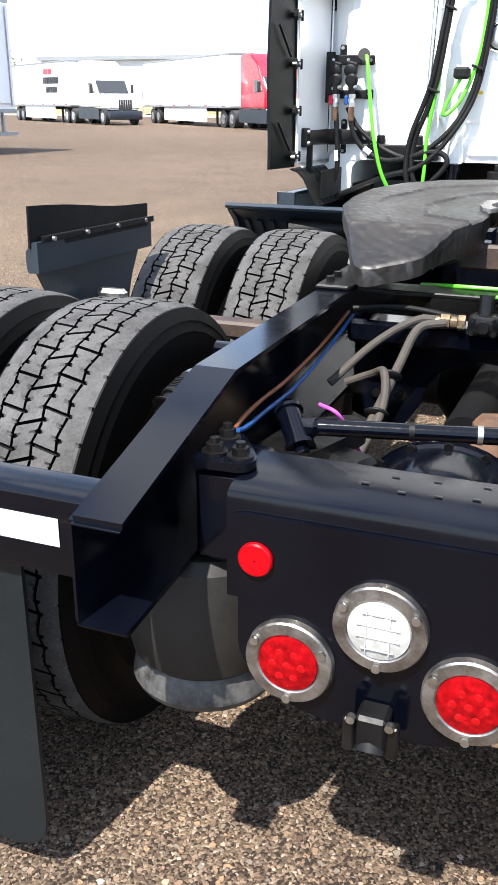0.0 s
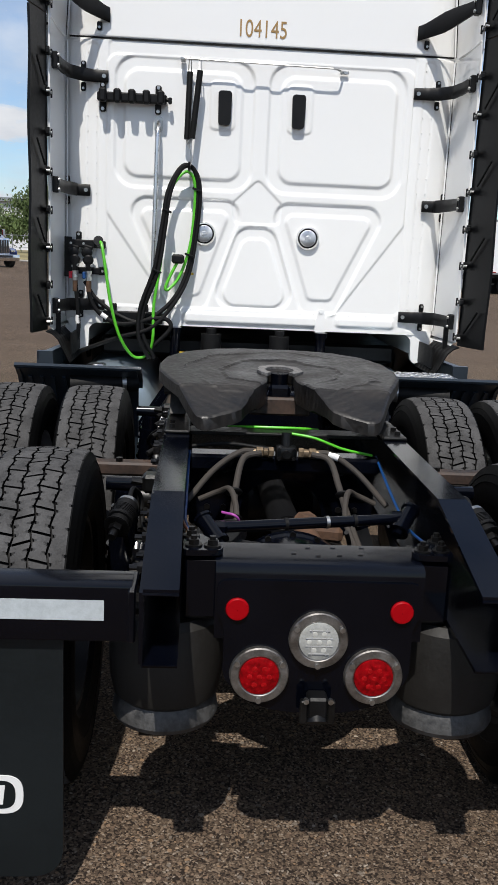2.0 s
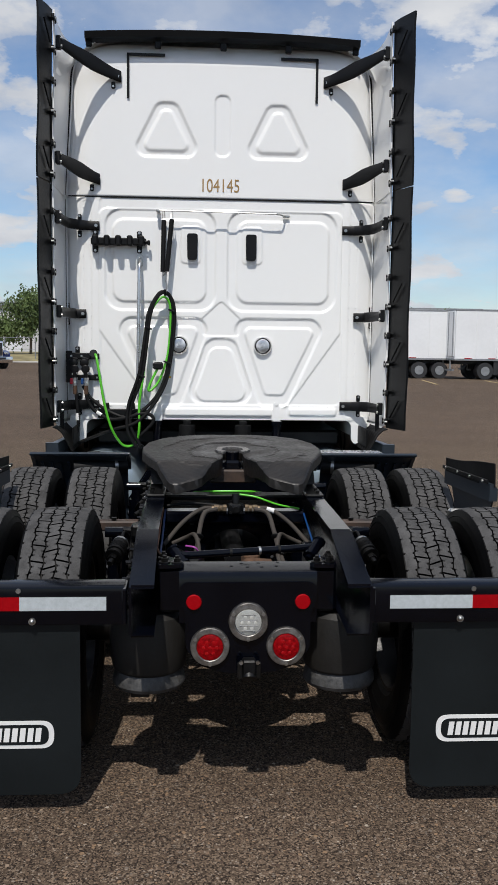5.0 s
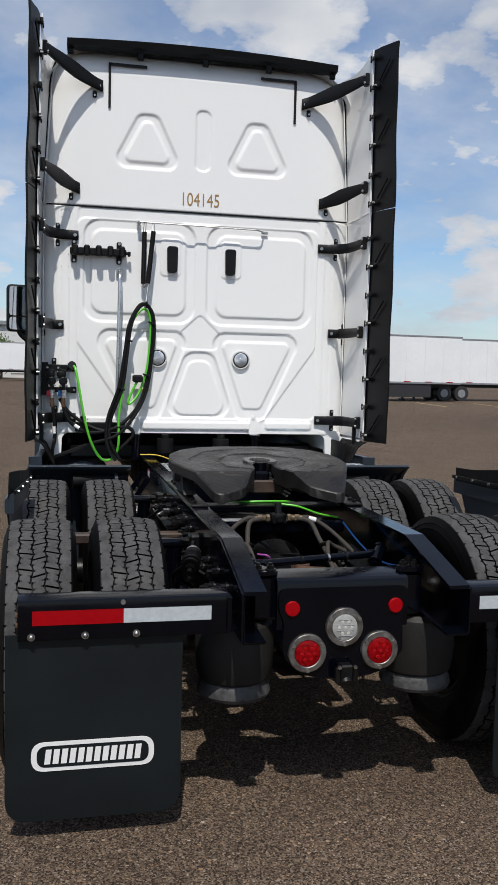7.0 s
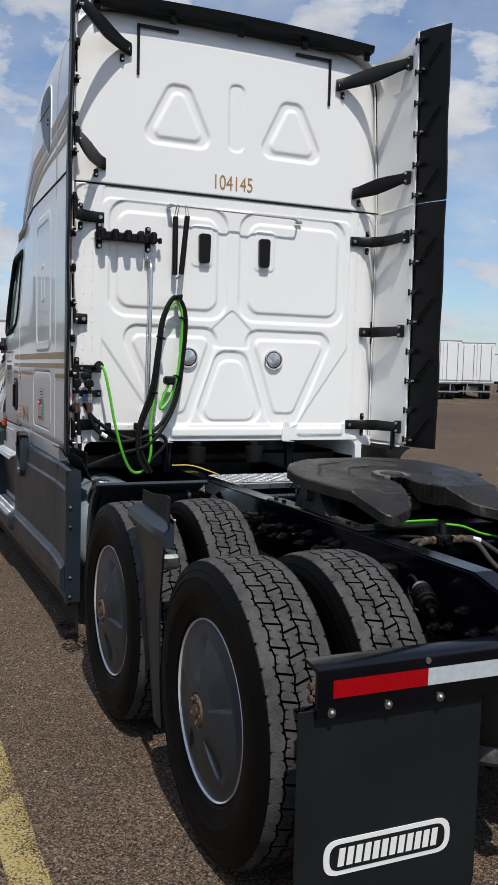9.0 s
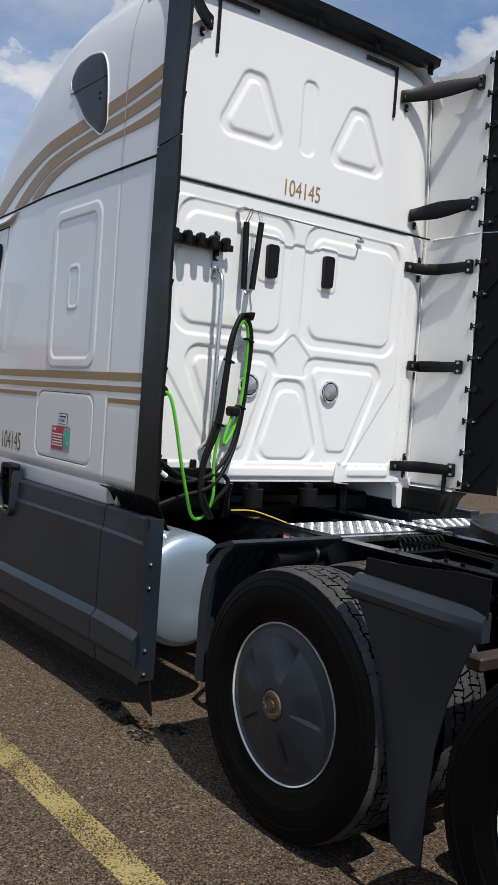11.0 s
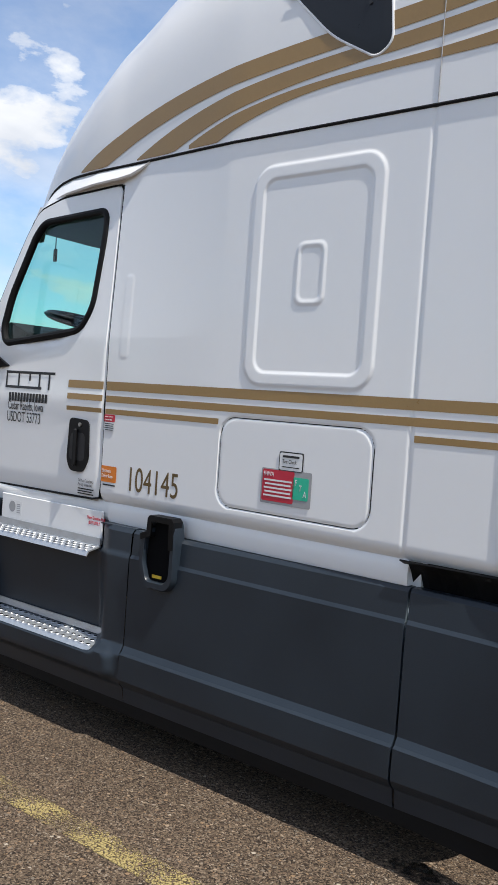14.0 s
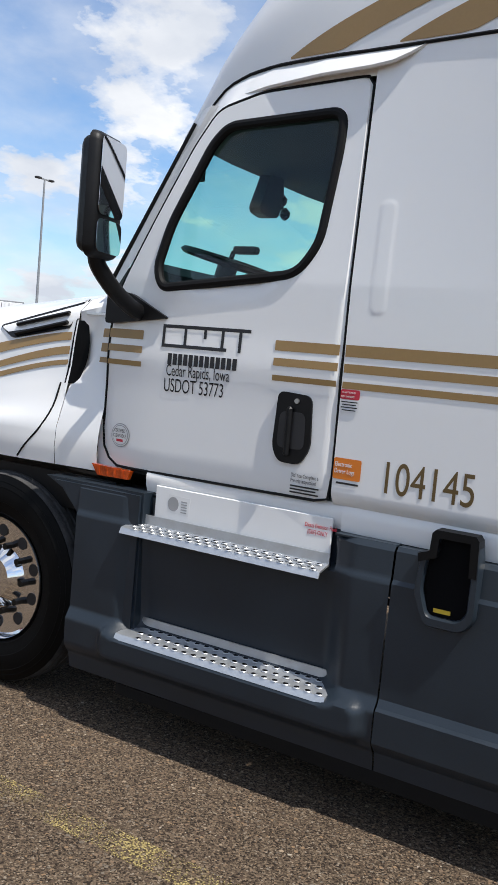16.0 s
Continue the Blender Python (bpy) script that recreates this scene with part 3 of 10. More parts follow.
def tyre_from(name, rings, first, last, dark):
    """A mesh from rings of points about the x axis; columns first to last are tread, and faces in dark take the
    near-black sidewall material.
    """
    m, na = len(rings[0]), len(rings)
    verts = [(h, r * math.cos(a), r * math.sin(a)) for ring in rings for h, a, r in ring]
    faces = [(j * m + i, j * m + i + 1, (j + 1) % na * m + i + 1, (j + 1) % na * m + i) for j in range(na) for i in range(m - 1)]
    me = bpy.data.meshes.new(name)
    me.from_pydata(verts, [], faces)
    me.update()
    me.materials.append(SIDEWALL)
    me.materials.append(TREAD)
    k = np.arange(len(faces))
    col, row = k % (m - 1), k // (m - 1)
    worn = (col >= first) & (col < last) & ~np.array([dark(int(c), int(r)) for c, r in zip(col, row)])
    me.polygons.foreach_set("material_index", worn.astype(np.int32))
    me.polygons.foreach_set("use_smooth", [True] * len(faces))
    me.set_sharp_from_angle(angle=radians(28))
    return me


def steer_tyre_mesh():
    nt_, na = 40, 140
    rings = []
    for j in range(na):
        a = 2 * math.pi * j / na
        ring = [(h, a, r) for h, r in TYRE_SIDE]
        for i in range(nt_ + 1):
            t = -1 + 2 * i / nt_
            ring.append((HALF_TREAD * t, a, crown(t) - steer_height(a, t)))
        rings.append(ring + [(-h, a, r) for h, r in reversed(TYRE_SIDE)])
    n = len(TYRE_SIDE)
    return tyre_from("steer_tyre", rings, n, n + nt_, lambda c, r: False)


def drive_tyre_mesh():
    _, shift, slant, cols, rows, cut = drive_tread()
    count = 40
    n = len(TYRE_SIDE)
    rings, sunk = [], []
    for p in range(count):
        for q, r in enumerate(rows):
            base = 2 * math.pi * (p + r) / count
            ring = [(h, base, rr) for h, rr in TYRE_SIDE]
            deep = []
            for a, _, kind, k, t in cols:
                ph = p + r + shift[k] + slant[k] * t
                bend = 0.0
                for side, g in ((1 - t, k - 1), (t, k)):
                    if 0 <= g <= 3:
                        bend += side ** 2 * 0.036 * zigzag(ph + (0.25 if g % 2 else 0.0))
                d = 0.0
                if kind == "floor":
                    d = 0.014
                elif k in (1, 2, 3) and q in cut:
                    d = 0.010
                elif kind in ("notch", "edge") and q in (6, 10) and (k in (1, 2, 3) or (k == 0) == (t > 0.5) or q == 6):
                    d = 0.007
                deep.append(d > 0)
                ang = 2 * math.pi * ph / count
                s_ = max(-1.0, min(1.0, a + bend))
                ring.append((HALF_TREAD * s_, ang, crown(s_) - d))
            rings.append(ring + [(-h, base, rr) for h, rr in reversed(TYRE_SIDE)])
            sunk.append(deep)
    total = len(sunk)

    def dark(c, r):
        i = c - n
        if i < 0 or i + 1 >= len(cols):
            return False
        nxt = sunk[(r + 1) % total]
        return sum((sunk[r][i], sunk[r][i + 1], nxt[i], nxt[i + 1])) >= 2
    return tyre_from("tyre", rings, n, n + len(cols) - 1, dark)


STEER_TYRE = steer_tyre_mesh()
TYRE = drive_tyre_mesh()


RIM_METAL = material("bright_rim_lip", (0.72, 0.73, 0.74), 0.42, 0.45, vary=0.06, scale=12)
HUB_RUST = material("rust_brown_hub", (0.11, 0.075, 0.05), 0.6, 0.4, vary=0.5, scale=60)


def rim_bm(sign):
    bm = B()
    lathe(bm, [(-0.10 * sign, 0.292), (-0.116 * sign, 0.3035), (-0.122 * sign, 0.301), (-0.118 * sign, 0.297), (-0.10 * sign, 0.290), (-0.02 * sign, 0.270), (0.02 * sign, 0.255), (0.03 * sign, 0.12), (0.03 * sign, 0.03)], (0, 0, 0), seg=56)
    lathe(bm, [(0.10 * sign, 0.292), (0.112 * sign, 0.300), (0.11 * sign, 0.285), (0.0, 0.265)], (0, 0, 0), seg=56)
    return bm


def cover_bm():
    """A flush disc cover with five shallow fan creases, facing -x."""
    bm = B()
    nr, na = 26, 200
    rings = []
    for i in range(nr + 1):
        r = 0.03 + 0.2685 * i / nr
        ring = []
        for k in range(na):
            a = 2 * math.pi * k / na
            dome = -0.050 * (1 - (r / 0.2985) ** 2)
            fan = 0.0
            ph = (a * 5 / (2 * math.pi)) % 1.0
            if 0.10 < r < 0.245:
                blade = ph / 0.62 if ph < 0.62 else max(0.0, 1 - (ph - 0.62) / 0.035)
                fan = 0.024 * max(0.0, blade - 0.30) * math.sin((r - 0.10) / 0.145 * math.pi) ** 0.7
            h = -0.112 + dome + fan + (0.010 if r < 0.06 else 0) - (0.003 if i == nr else 0)
            ring.append(bm.verts.new((h, r * math.cos(a), r * math.sin(a))))
        rings.append(ring)
    for a, b in zip(rings, rings[1:]):
        for k in range(na):
            bm.faces.new((a[k], b[k], b[(k + 1) % na], a[(k + 1) % na]))
    return bm


def hub_bm():
    bm = B()
    lathe(bm, [(-0.168, 0.001), (-0.168, 0.018), (-0.161, 0.022), (-0.161, 0.032), (-0.166, 0.036), (-0.165, 0.050), (-0.158, 0.055), (-0.130, 0.055)], (0, 0, 0), seg=28)
    for k in range(5):
        a = 2 * math.pi * k / 5
        cyl(bm, (-0.169, 0.043 * math.cos(a), 0.043 * math.sin(a)), (-0.150, 0.043 * math.cos(a), 0.043 * math.sin(a)), 0.006, 8)
    return bm


def build_wheels():
    for y in AXLES:
        for sx in (-1, 1):
            for xo, kind in ((0.765, "in"), (1.113, "out")):
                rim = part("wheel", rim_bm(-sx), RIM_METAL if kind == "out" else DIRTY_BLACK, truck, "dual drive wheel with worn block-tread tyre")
                rim.location = (sx * xo, y, RT)
                rim.rotation_euler = (random.uniform(0, 6), 0, 0)
                t = new("tyre", TYRE)
                t.parent = rim
                if kind == "out":
                    c = part("wheel_cover", cover_bm(), GREY_PLASTIC, rim, "dark grey aerodynamic wheel cover with bright rim")
                    h = part("hub_cap", hub_bm(), HUB_RUST, rim, "rust-brown hub cap")
                    if sx > 0:
                        for o in (c, h):
                            o.rotation_euler = (0, 0, math.pi)
        ax = B()
        cyl(ax, (-1.0, y, RT), (1.0, y, RT), 0.07, 20)
        lathe(ax, [(-0.22, 0.07), (-0.17, 0.13), (-0.08, 0.19), (0.08, 0.19), (0.17, 0.13), (0.22, 0.07)], (0.0, y, RT), seg=28)
        part("axle", ax, DIRTY_BLACK, truck)
    # steer wheels with polished rims
    for sx in (-1, 1):
        bm = B()
        lathe(bm, [(-0.02, 0.27), (-0.112, 0.300), (-0.12, 0.296), (-0.108, 0.286), (-0.085, 0.275), (-0.075, 0.20), (-0.072, 0.15)], (0, 0, 0), seg=56)
        lathe(bm, [(-0.070, 0.15), (-0.078, 0.14), (-0.13, 0.10), (-0.14, 0.001)], (0, 0, 0), seg=40)
        rim = part("wheel", bm, CHROME, truck, "polished aluminium steer wheel with round hand holes")
        rim.location = (sx * 1.01, 6.96, RT)
        for k in range(10):
            a = 2 * math.pi * (k + 0.5) / 10
            holes = B()
            cyl(holes, (-0.0825, 0.225 * math.cos(a), 0.225 * math.sin(a)), (-0.0700, 0.225 * math.cos(a), 0.225 * math.sin(a)), 0.030, 16)
            b = 2 * math.pi * k / 10
            nuts = B()
            cyl(nuts, (-0.115, 0.165 * math.cos(b), 0.165 * math.sin(b)), (-0.07, 0.165 * math.cos(b), 0.165 * math.sin(b)), 0.017, 6)
            part("hand_hole", holes, INK, rim)
            part("lug_nut", nuts, DIRTY_BLACK, rim)
        t = new("tyre", STEER_TYRE)
        t.parent = rim
        t.scale = (0.95, 1, 1)
        if sx > 0:
            rim.rotation_euler = (0, 0, math.pi)


build_wheels()


def rail_z(y):
    return 1.0 if y > 0.25 else 0.890 + 0.110 * (y + 0.185) / 0.435


def build_frame():
    for sx in (-1, 1):
        bm = B()
        ys = [-0.185, 0.25, 0.255, 3.4, 7.2]
        t = 0.010
        xo, xi = 0.428, 0.340
        prof = lambda zt, zb: [(xo, zt), (xi, zt), (xi, zt - t), (xo - t, zt - t), (xo - t, zb + t), (xi, zb + t), (xi, zb), (xo, zb)]
        rings = []
        for y in ys:
            zb = 0.705 if y < 0.24 else 0.73
            pts = prof(rail_z(y), zb)
            rings.append([bm.verts.new((sx * x, y, z)) for x, z in pts])
        fs = []
        for a, b in zip(rings, rings[1:]):
            for k in range(8):
                fs.append(bm.faces.new((a[k], a[(k + 1) % 8], b[(k + 1) % 8], b[k])))
        fs.append(bm.faces.new(rings[0]))
        fs.append(bm.faces.new(rings[-1]))
        bmesh.ops.recalc_face_normals(bm, faces=fs)
        bmesh.ops.bevel(bm, geom=[e for e in bm.edges if len(e.link_faces) == 2 and e.calc_face_angle(0) > 1.2 and max(abs(v.co.x) for v in e.verts) > 0.42], offset=0.008, segments=2, affect='EDGES')
        part("frame_rail", bm, CHASSIS, truck, "glossy black channel frame rail", smooth=8)
        # bolts on the outer web, nuts and washers of the brackets inside
        for y, z in ((0.02, 0.76), (0.10, 0.84), (0.22, 0.80), (0.28, 0.86), (0.36, 0.78), (0.44, 0.76), (0.5, 0.86), (0.62, 0.80), (0.8, 0.87), (0.86, 0.79), (0.95, 0.80), (1.0, 0.90), (1.1, 0.87), (1.16, 0.92), (1.22, 0.92), (1.35, 0.80), (1.42, 0.92), (1.5, 0.86), (1.56, 0.92), (1.72, 0.90), (1.78, 0.84), (1.95, 0.90), (2.1, 0.86), (2.3, 0.80)):
            bb = B()
            cyl(bb, (sx * 0.428, y, z), (sx * 0.432, y, z), 0.021, 16)
            cyl(bb, (sx * 0.432, y, z), (sx * 0.452, y, z), 0.0145, 6)
            cyl(bb, (sx * 0.450, y, z), (sx * 0.472, y, z), 0.008, 8)
            part("rail_bolt", bb, BOLT_BLACK, truck)
        # pipe unions standing out below the coupling plate
        for y, z in ((0.98, 0.835), (1.06, 0.840), (1.30, 0.875), (1.64, 0.870), (1.86, 0.875), (2.02, 0.885)):
            bb = B()
            cyl(bb, (sx * 0.428, y, z), (sx * 0.470, y - 0.01, z), 0.013, 12)
            fit = part("pipe_union", bb, BOLT_BLACK, truck, "black pipe union on the frame rail")
            bb = B()
            cyl(bb, (sx * 0.455, y - 0.01, z), (sx * 0.478, y - 0.01, z), 0.019, 6)
            part("nut", bb, BOLT_BLACK, fit)
            bb = B()
            cyl(bb, (sx * 0.478, y - 0.01, z), (sx * 0.500, y - 0.03, z - 0.012), 0.010, 10)
            part("elbow", bb, BLACK_RUBBER, fit)
    # rear closing crossmember: top flange with rounded edge and the lamp plate
    bm = B()
    prism(bm, [(0.0, 0.865), (0.005, 0.881), (0.02, 0.888), (0.16, 0.892), (0.16, 0.884), (0.02, 0.879), (0.012, 0.874), (0.009, 0.862), (0.009, 0.70), (0.0, 0.70)], "x", -0.256, 0.256)
    part("rear_crossmember", bm, CHASSIS, truck)
    bm = B()
    out = rounded([(-0.252, 0.855), (0.252, 0.855), (0.252, 0.775), (0.232, 0.735), (0.232, 0.60), (0.17, 0.535), (0.08, 0.510), (-0.08, 0.510), (-0.17, 0.535), (-0.232, 0.60), (-0.232, 0.735), (-0.252, 0.775)], 0.03, 3)
    prism(bm, out, "y", -0.012, -0.003)
    part("lamp_plate", bm, CHASSIS, truck, "black steel tail lamp plate")
    # gusset plates and bolts on the crossmember ends
    for sx in (-1, 1):
        bm = B()
        prism(bm, rounded([(sx * 0.338, 0.045), (sx * 0.245, 0.05), (sx * 0.235, 0.085), (sx * 0.30, 0.185), (sx * 0.338, 0.185)], 0.018, 3), "z", 0.893, 0.908)
        g = part("gusset_plate", bm, CHASSIS, truck)
        for x, y in ((0.318, 0.155), (0.312, 0.085), (0.265, 0.082)):
            bm = B()
            cyl(bm, (sx * x, y, 0.907), (sx * x, y, 0.912), 0.022, 20)
            cyl(bm, (sx * x, y, 0.911), (sx * x, y, 0.925), 0.0145, 6)
            cyl(bm, (sx * x, y, 0.924), (sx * x, y, 0.934), 0.008, 10)
            part("bolt", bm, DIRTY_BLACK, g)
        # hanger block under the gusset
        bm = B()
        box(bm, (sx * 0.287, 0.125, 0.805), (0.103, 0.14, 0.17), bevel=0.012)
        part("crossmember_bracket", bm, CHASSIS, truck)
    # slots along the crossmember's top
    for i, (x, y) in enumerate(((-0.02, 0.13), (0.045, 0.135), (0.0, 0.075), (0.055, 0.08), (0.11, 0.09), (0.12, 0.14), (-0.06, 0.09))):
        bm = B()
        box(bm, (x, y, 0.8925), (0.012, 0.005, 0.002))
        part("slot", bm, INK, truck)
    # inner crossmembers
    for y, z, h in ((1.05, 0.90, 0.06), (2.45, 0.84, 0.2), (3.25, 0.84, 0.2)):
        bm = B()
        box(bm, (0, y, z), (0.68, 0.10, h), bevel=0.01)
        part("crossmember", bm, CHASSIS, truck)
    # deep web of the crossmember between the axles, arched over the drive shaft
    bm = B()
    arch = [(0.15 * math.cos(a), 0.70 + 0.13 * math.sin(a)) for a in [math.pi * k / 12 for k in range(13)]]
    prism(bm, [(-0.335, 0.925), (-0.335, 0.66), (-0.21, 0.61)] + [(x, z) for x, z in reversed(arch)] + [(0.21, 0.61), (0.335, 0.66), (0.335, 0.925)], "y", 1.075, 1.087)
    web = part("crossmember_web", bm, CHASSIS, truck, "black pressed crossmember web")
    for x in (-0.27, -0.21, 0.21, 0.27):
        for z in (0.72, 0.86):
            bm = B()
            cyl(bm, (x, 1.066, z), (x, 1.076, z), 0.012, 6)
            part("bolt", bm, DIRTY_BLACK, web)
    # torque rod across the bay with its clamped ends
    bm = B()
    cyl(bm, (-0.24, 0.37, 0.865), (0.30, 0.47, 0.875), 0.0165, 18)
    rod = part("torque_rod", bm, CHASSIS, truck, "black steel torque rod with forged ends")
    for p, s in (((-0.27, 0.365, 0.865), -1), ((0.315, 0.475, 0.875), 1)):
        bm = B()
        box(bm, (p[0] - s * 0.025, p[1] + 0.004, p[2]), (0.06, 0.038, 0.038), bevel=0.012)
        d = Vector((0.45 * s, 0.62, 0.45)).normalized()
        q = Vector(p)
        cyl(bm, q - d * 0.050, q + d * 0.032, 0.024, 20)
        cyl(bm, q - d * 0.060, q - d * 0.050, 0.030, 20)
        cyl(bm, q - d * 0.075, q - d * 0.060, 0.016, 6)
        cyl(bm, q + d * 0.032, q + d * 0.040, 0.029, 20)
        cyl(bm, q + d * 0.040, q + d * 0.048, 0.013, 6)
        part("rod_end", bm, CHASSIS, rod, "black forged rod end with clamp bolt")
    for x, m in ((0.072, STEEL), (0.155, BLACK_RUBBER), (-0.05, BLACK_RUBBER)):
        k = (x + 0.24) / 0.54
        bm = B()
        cyl(bm, (x - 0.005, 0.37 + 0.1 * k, 0.865 + 0.01 * k), (x + 0.005, 0.372 + 0.1 * k, 0.865 + 0.01 * k), 0.0185, 18)
        part("rod_band", bm, m, rod)
    bm = B()
    prism(bm, rounded([(-0.33, 0.30), (-0.22, 0.30), (-0.15, 0.50), (-0.20, 0.56), (-0.30, 0.48)], 0.03, 3), "z", 0.80, 0.835)
    box(bm, (-0.19, 0.40, 0.79), (0.16, 0.07, 0.05), rz=-25, bevel=0.012)
    part("rod_bracket", bm, DIRTY_BLACK, truck)
    # differential housing behind the crossmember
    bm = B()
    lathe(bm, [(-0.16, 0.001), (-0.155, 0.08), (-0.13, 0.14), (-0.08, 0.178), (-0.02, 0.192), (0.07, 0.198), (0.075, 0.206), (0.10, 0.206), (0.105, 0.19), (0.16, 0.16), (0.20, 0.10), (0.22, 0.001)], (-0.005, 0.535, 0.570), axis="y", seg=48)
    dif = part("differential", bm, CHASSIS, truck, "black cast differential housing", smooth=40)
    for k in range(16):
        a = 2 * math.pi * k / 16
        bm = B()
        cyl(bm, (-0.005 + 0.203 * math.cos(a), 0.596, 0.570 + 0.203 * math.sin(a)), (-0.005 + 0.203 * math.cos(a), 0.608, 0.570 + 0.203 * math.sin(a)), 0.010, 6)
        part("cover_bolt", bm, DIRTY_BLACK, dif)
    bm = B()
    box(bm, (0.06, 0.80, 0.75), (0.08, 0.08, 0.07), bevel=0.02, rz=20)
    box(bm, (0.12, 0.74, 0.735), (0.11, 0.04, 0.05), bevel=0.012, rz=-15)
    cyl(bm, (0.06, 0.62, 0.70), (0.06, 0.8, 0.73), 0.04, 16)
    part("rusty_yoke", bm, RUST, truck, "rusty drive shaft yoke")
    # drive shaft takes the same flat near-black as the recesses
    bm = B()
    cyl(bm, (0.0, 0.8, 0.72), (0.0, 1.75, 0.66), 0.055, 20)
    part("drive_shaft", bm, PAINTED_DARK, truck)
    # added plate, no known part; hides the sunlit ground beneath the bay
    bm = B()
    box(bm, (0, 0.95, 0.47), (0.66, 0.34, 0.05), bevel=0.01)
    part("lower_crossmember", bm, DIRTY_BLACK, truck)


build_frame()


def build_hoses():
    def hose(name, pts, r, mat, label=""):
        bm = B()
        tube(bm, pts, r, 10)
        return part(name, bm, mat, truck, label)
    tee = B()
    box(tee, (0.0, 1.0, 0.945), (0.075, 0.05, 0.052), bevel=0.012, seg=2)
    valve = part("valve", tee, DIRTY_BLACK, truck, "black cast tee valve with bolted cover")
    bm = B()
    cyl(bm, (0.0, 1.0, 0.965), (0.0, 1.01, 1.015), 0.018, 12)
    part("port", bm, DIRTY_BLACK, valve)
    for dx in (-0.026, 0.026):
        for dz in (-0.016, 0.016):
            bm = B()
            cyl(bm, (dx, 0.976, 0.945 + dz), (dx, 0.966, 0.945 + dz), 0.0065, 6)
            part("cover_bolt", bm, DIRTY_BLACK, valve)
    bm = B()
    cyl(bm, (0.0, 0.976, 0.945), (0.0, 0.962, 0.945), 0.015, 14)
    part("cover", bm, DIRTY_BLACK, valve)
    for s in (-1, 1):
        hose("braided_hose", [(s * 0.09, 1.0, 0.945), (s * 0.16, 0.99, 0.945), (s * 0.25, 0.95, 0.89), (s * 0.34, 0.86, 0.80)], 0.0105, BRAID, "dusty grey braided air hose")
        hose("braided_hose", [(s * 0.09, 0.985, 0.945), (s * 0.15, 0.96, 0.93), (s * 0.175, 0.88, 0.86), (s * 0.19, 0.74, 0.79), (s * 0.22, 0.60, 0.70)], 0.0112, BRAID, "dusty grey braided air hose")
        hose("braided_hose", [(s * 0.30, 0.865, 0.805), (s * 0.235, 0.86, 0.835), (s * 0.195, 0.81, 0.855), (s * 0.178, 0.72, 0.79), (s * 0.205, 0.58, 0.705)], 0.0100, BRAID, "dusty grey braided air hose")
        for q in ((s * 0.185, 0.825, 0.845), (s * 0.188, 0.72, 0.785)):
            bm = B()
            bmesh.ops.create_uvsphere(bm, u_segments=14, v_segments=8, radius=0.030, matrix=pose(*q, 35, 0, 0) @ Matrix.Diagonal((1.0, 0.25, 0.75, 1)))
            part("hose_tie", bm, BLACK_RUBBER, truck)
        for q0, q1, r, sides in ((0.045, 0.062, 0.019, 6), (0.064, 0.080, 0.016, 12), (0.082, 0.104, 0.0185, 6), (0.106, 0.150, 0.0135, 16)):
            bm = B()
            cyl(bm, (s * q0, 1.0, 0.945), (s * q1, 0.999, 0.945), r, sides)
            part("hose_fitting", bm, BRASS, truck, "dull bronze hose fitting")
    hose("blue_air_line", [(-0.318, 0.20, 0.905), (-0.325, 0.26, 0.890), (-0.338, 0.40, 0.875), (-0.340, 0.60, 0.870), (-0.340, 0.85, 0.895), (-0.338, 1.05, 0.93)], 0.0045, BLUE_HOSE)
    hose("orange_air_line", [(-0.325, 0.20, 0.905), (-0.338, 0.27, 0.900), (-0.352, 0.40, 0.892), (-0.354, 0.60, 0.888), (-0.354, 0.85, 0.905), (-0.350, 1.05, 0.938)], 0.0042, ORANGE_HOSE)
    hose("blue_air_line", [(0.31, 0.17, 0.895), (0.325, 0.30, 0.86), (0.328, 0.5, 0.84), (0.334, 0.75, 0.86), (0.330, 1.05, 0.93)], 0.0042, BLUE_HOSE)
    hose("purple_air_line", [(-0.235, 0.42, 0.895), (-0.19, 0.40, 0.885), (-0.17, 0.47, 0.80), (-0.16, 0.55, 0.72)], 0.004, PURPLE_HOSE)
    hose("green_cable", [(0.02, 1.02, 1.01), (0.10, 1.00, 1.0), (0.20, 1.00, 0.965), (0.31, 1.02, 0.94)], 0.005, GREEN_HOSE, "bright green electrical cable")
    hose("green_cable", [(-0.20, 1.24, 0.985), (-0.1, 1.17, 1.00), (0.06, 1.17, 1.00), (0.14, 1.23, 0.985)], 0.0055, GREEN_HOSE, "bright green electrical cable")
    hose("black_line", [(-0.33, 1.02, 0.955), (-0.2, 1.03, 0.965), (-0.05, 1.0, 0.955)], 0.007, BLACK_RUBBER)
    hose("black_line", [(0.12, 0.37, 0.86), (0.14, 0.42, 0.80), (0.13, 0.46, 0.74)], 0.007, BLACK_RUBBER)
    # pale printed sleeve on the right hose
    bm = B()
    cyl(bm, (0.150, 0.992, 0.945), (0.185, 0.982, 0.935), 0.0125, 12)
    part("hose_label", bm, PAPER, truck)
    bm = B()
    cyl(bm, (0.202, 0.60, 0.717), (0.210, 0.572, 0.703), 0.0125, 12)
    part("hose_label", bm, PAPER, truck)


build_hoses()


RED_DIODE = material("bright_red_diode", (0.28, 0.002, 0.004), 0.25, vary=0.2, scale=80, coat=0.15, spec=0.2)
CLEAR_DIODE = material("bright_clear_diode", (0.46, 0.46, 0.43), 0.2, vary=0.2, scale=80, coat=0.3)


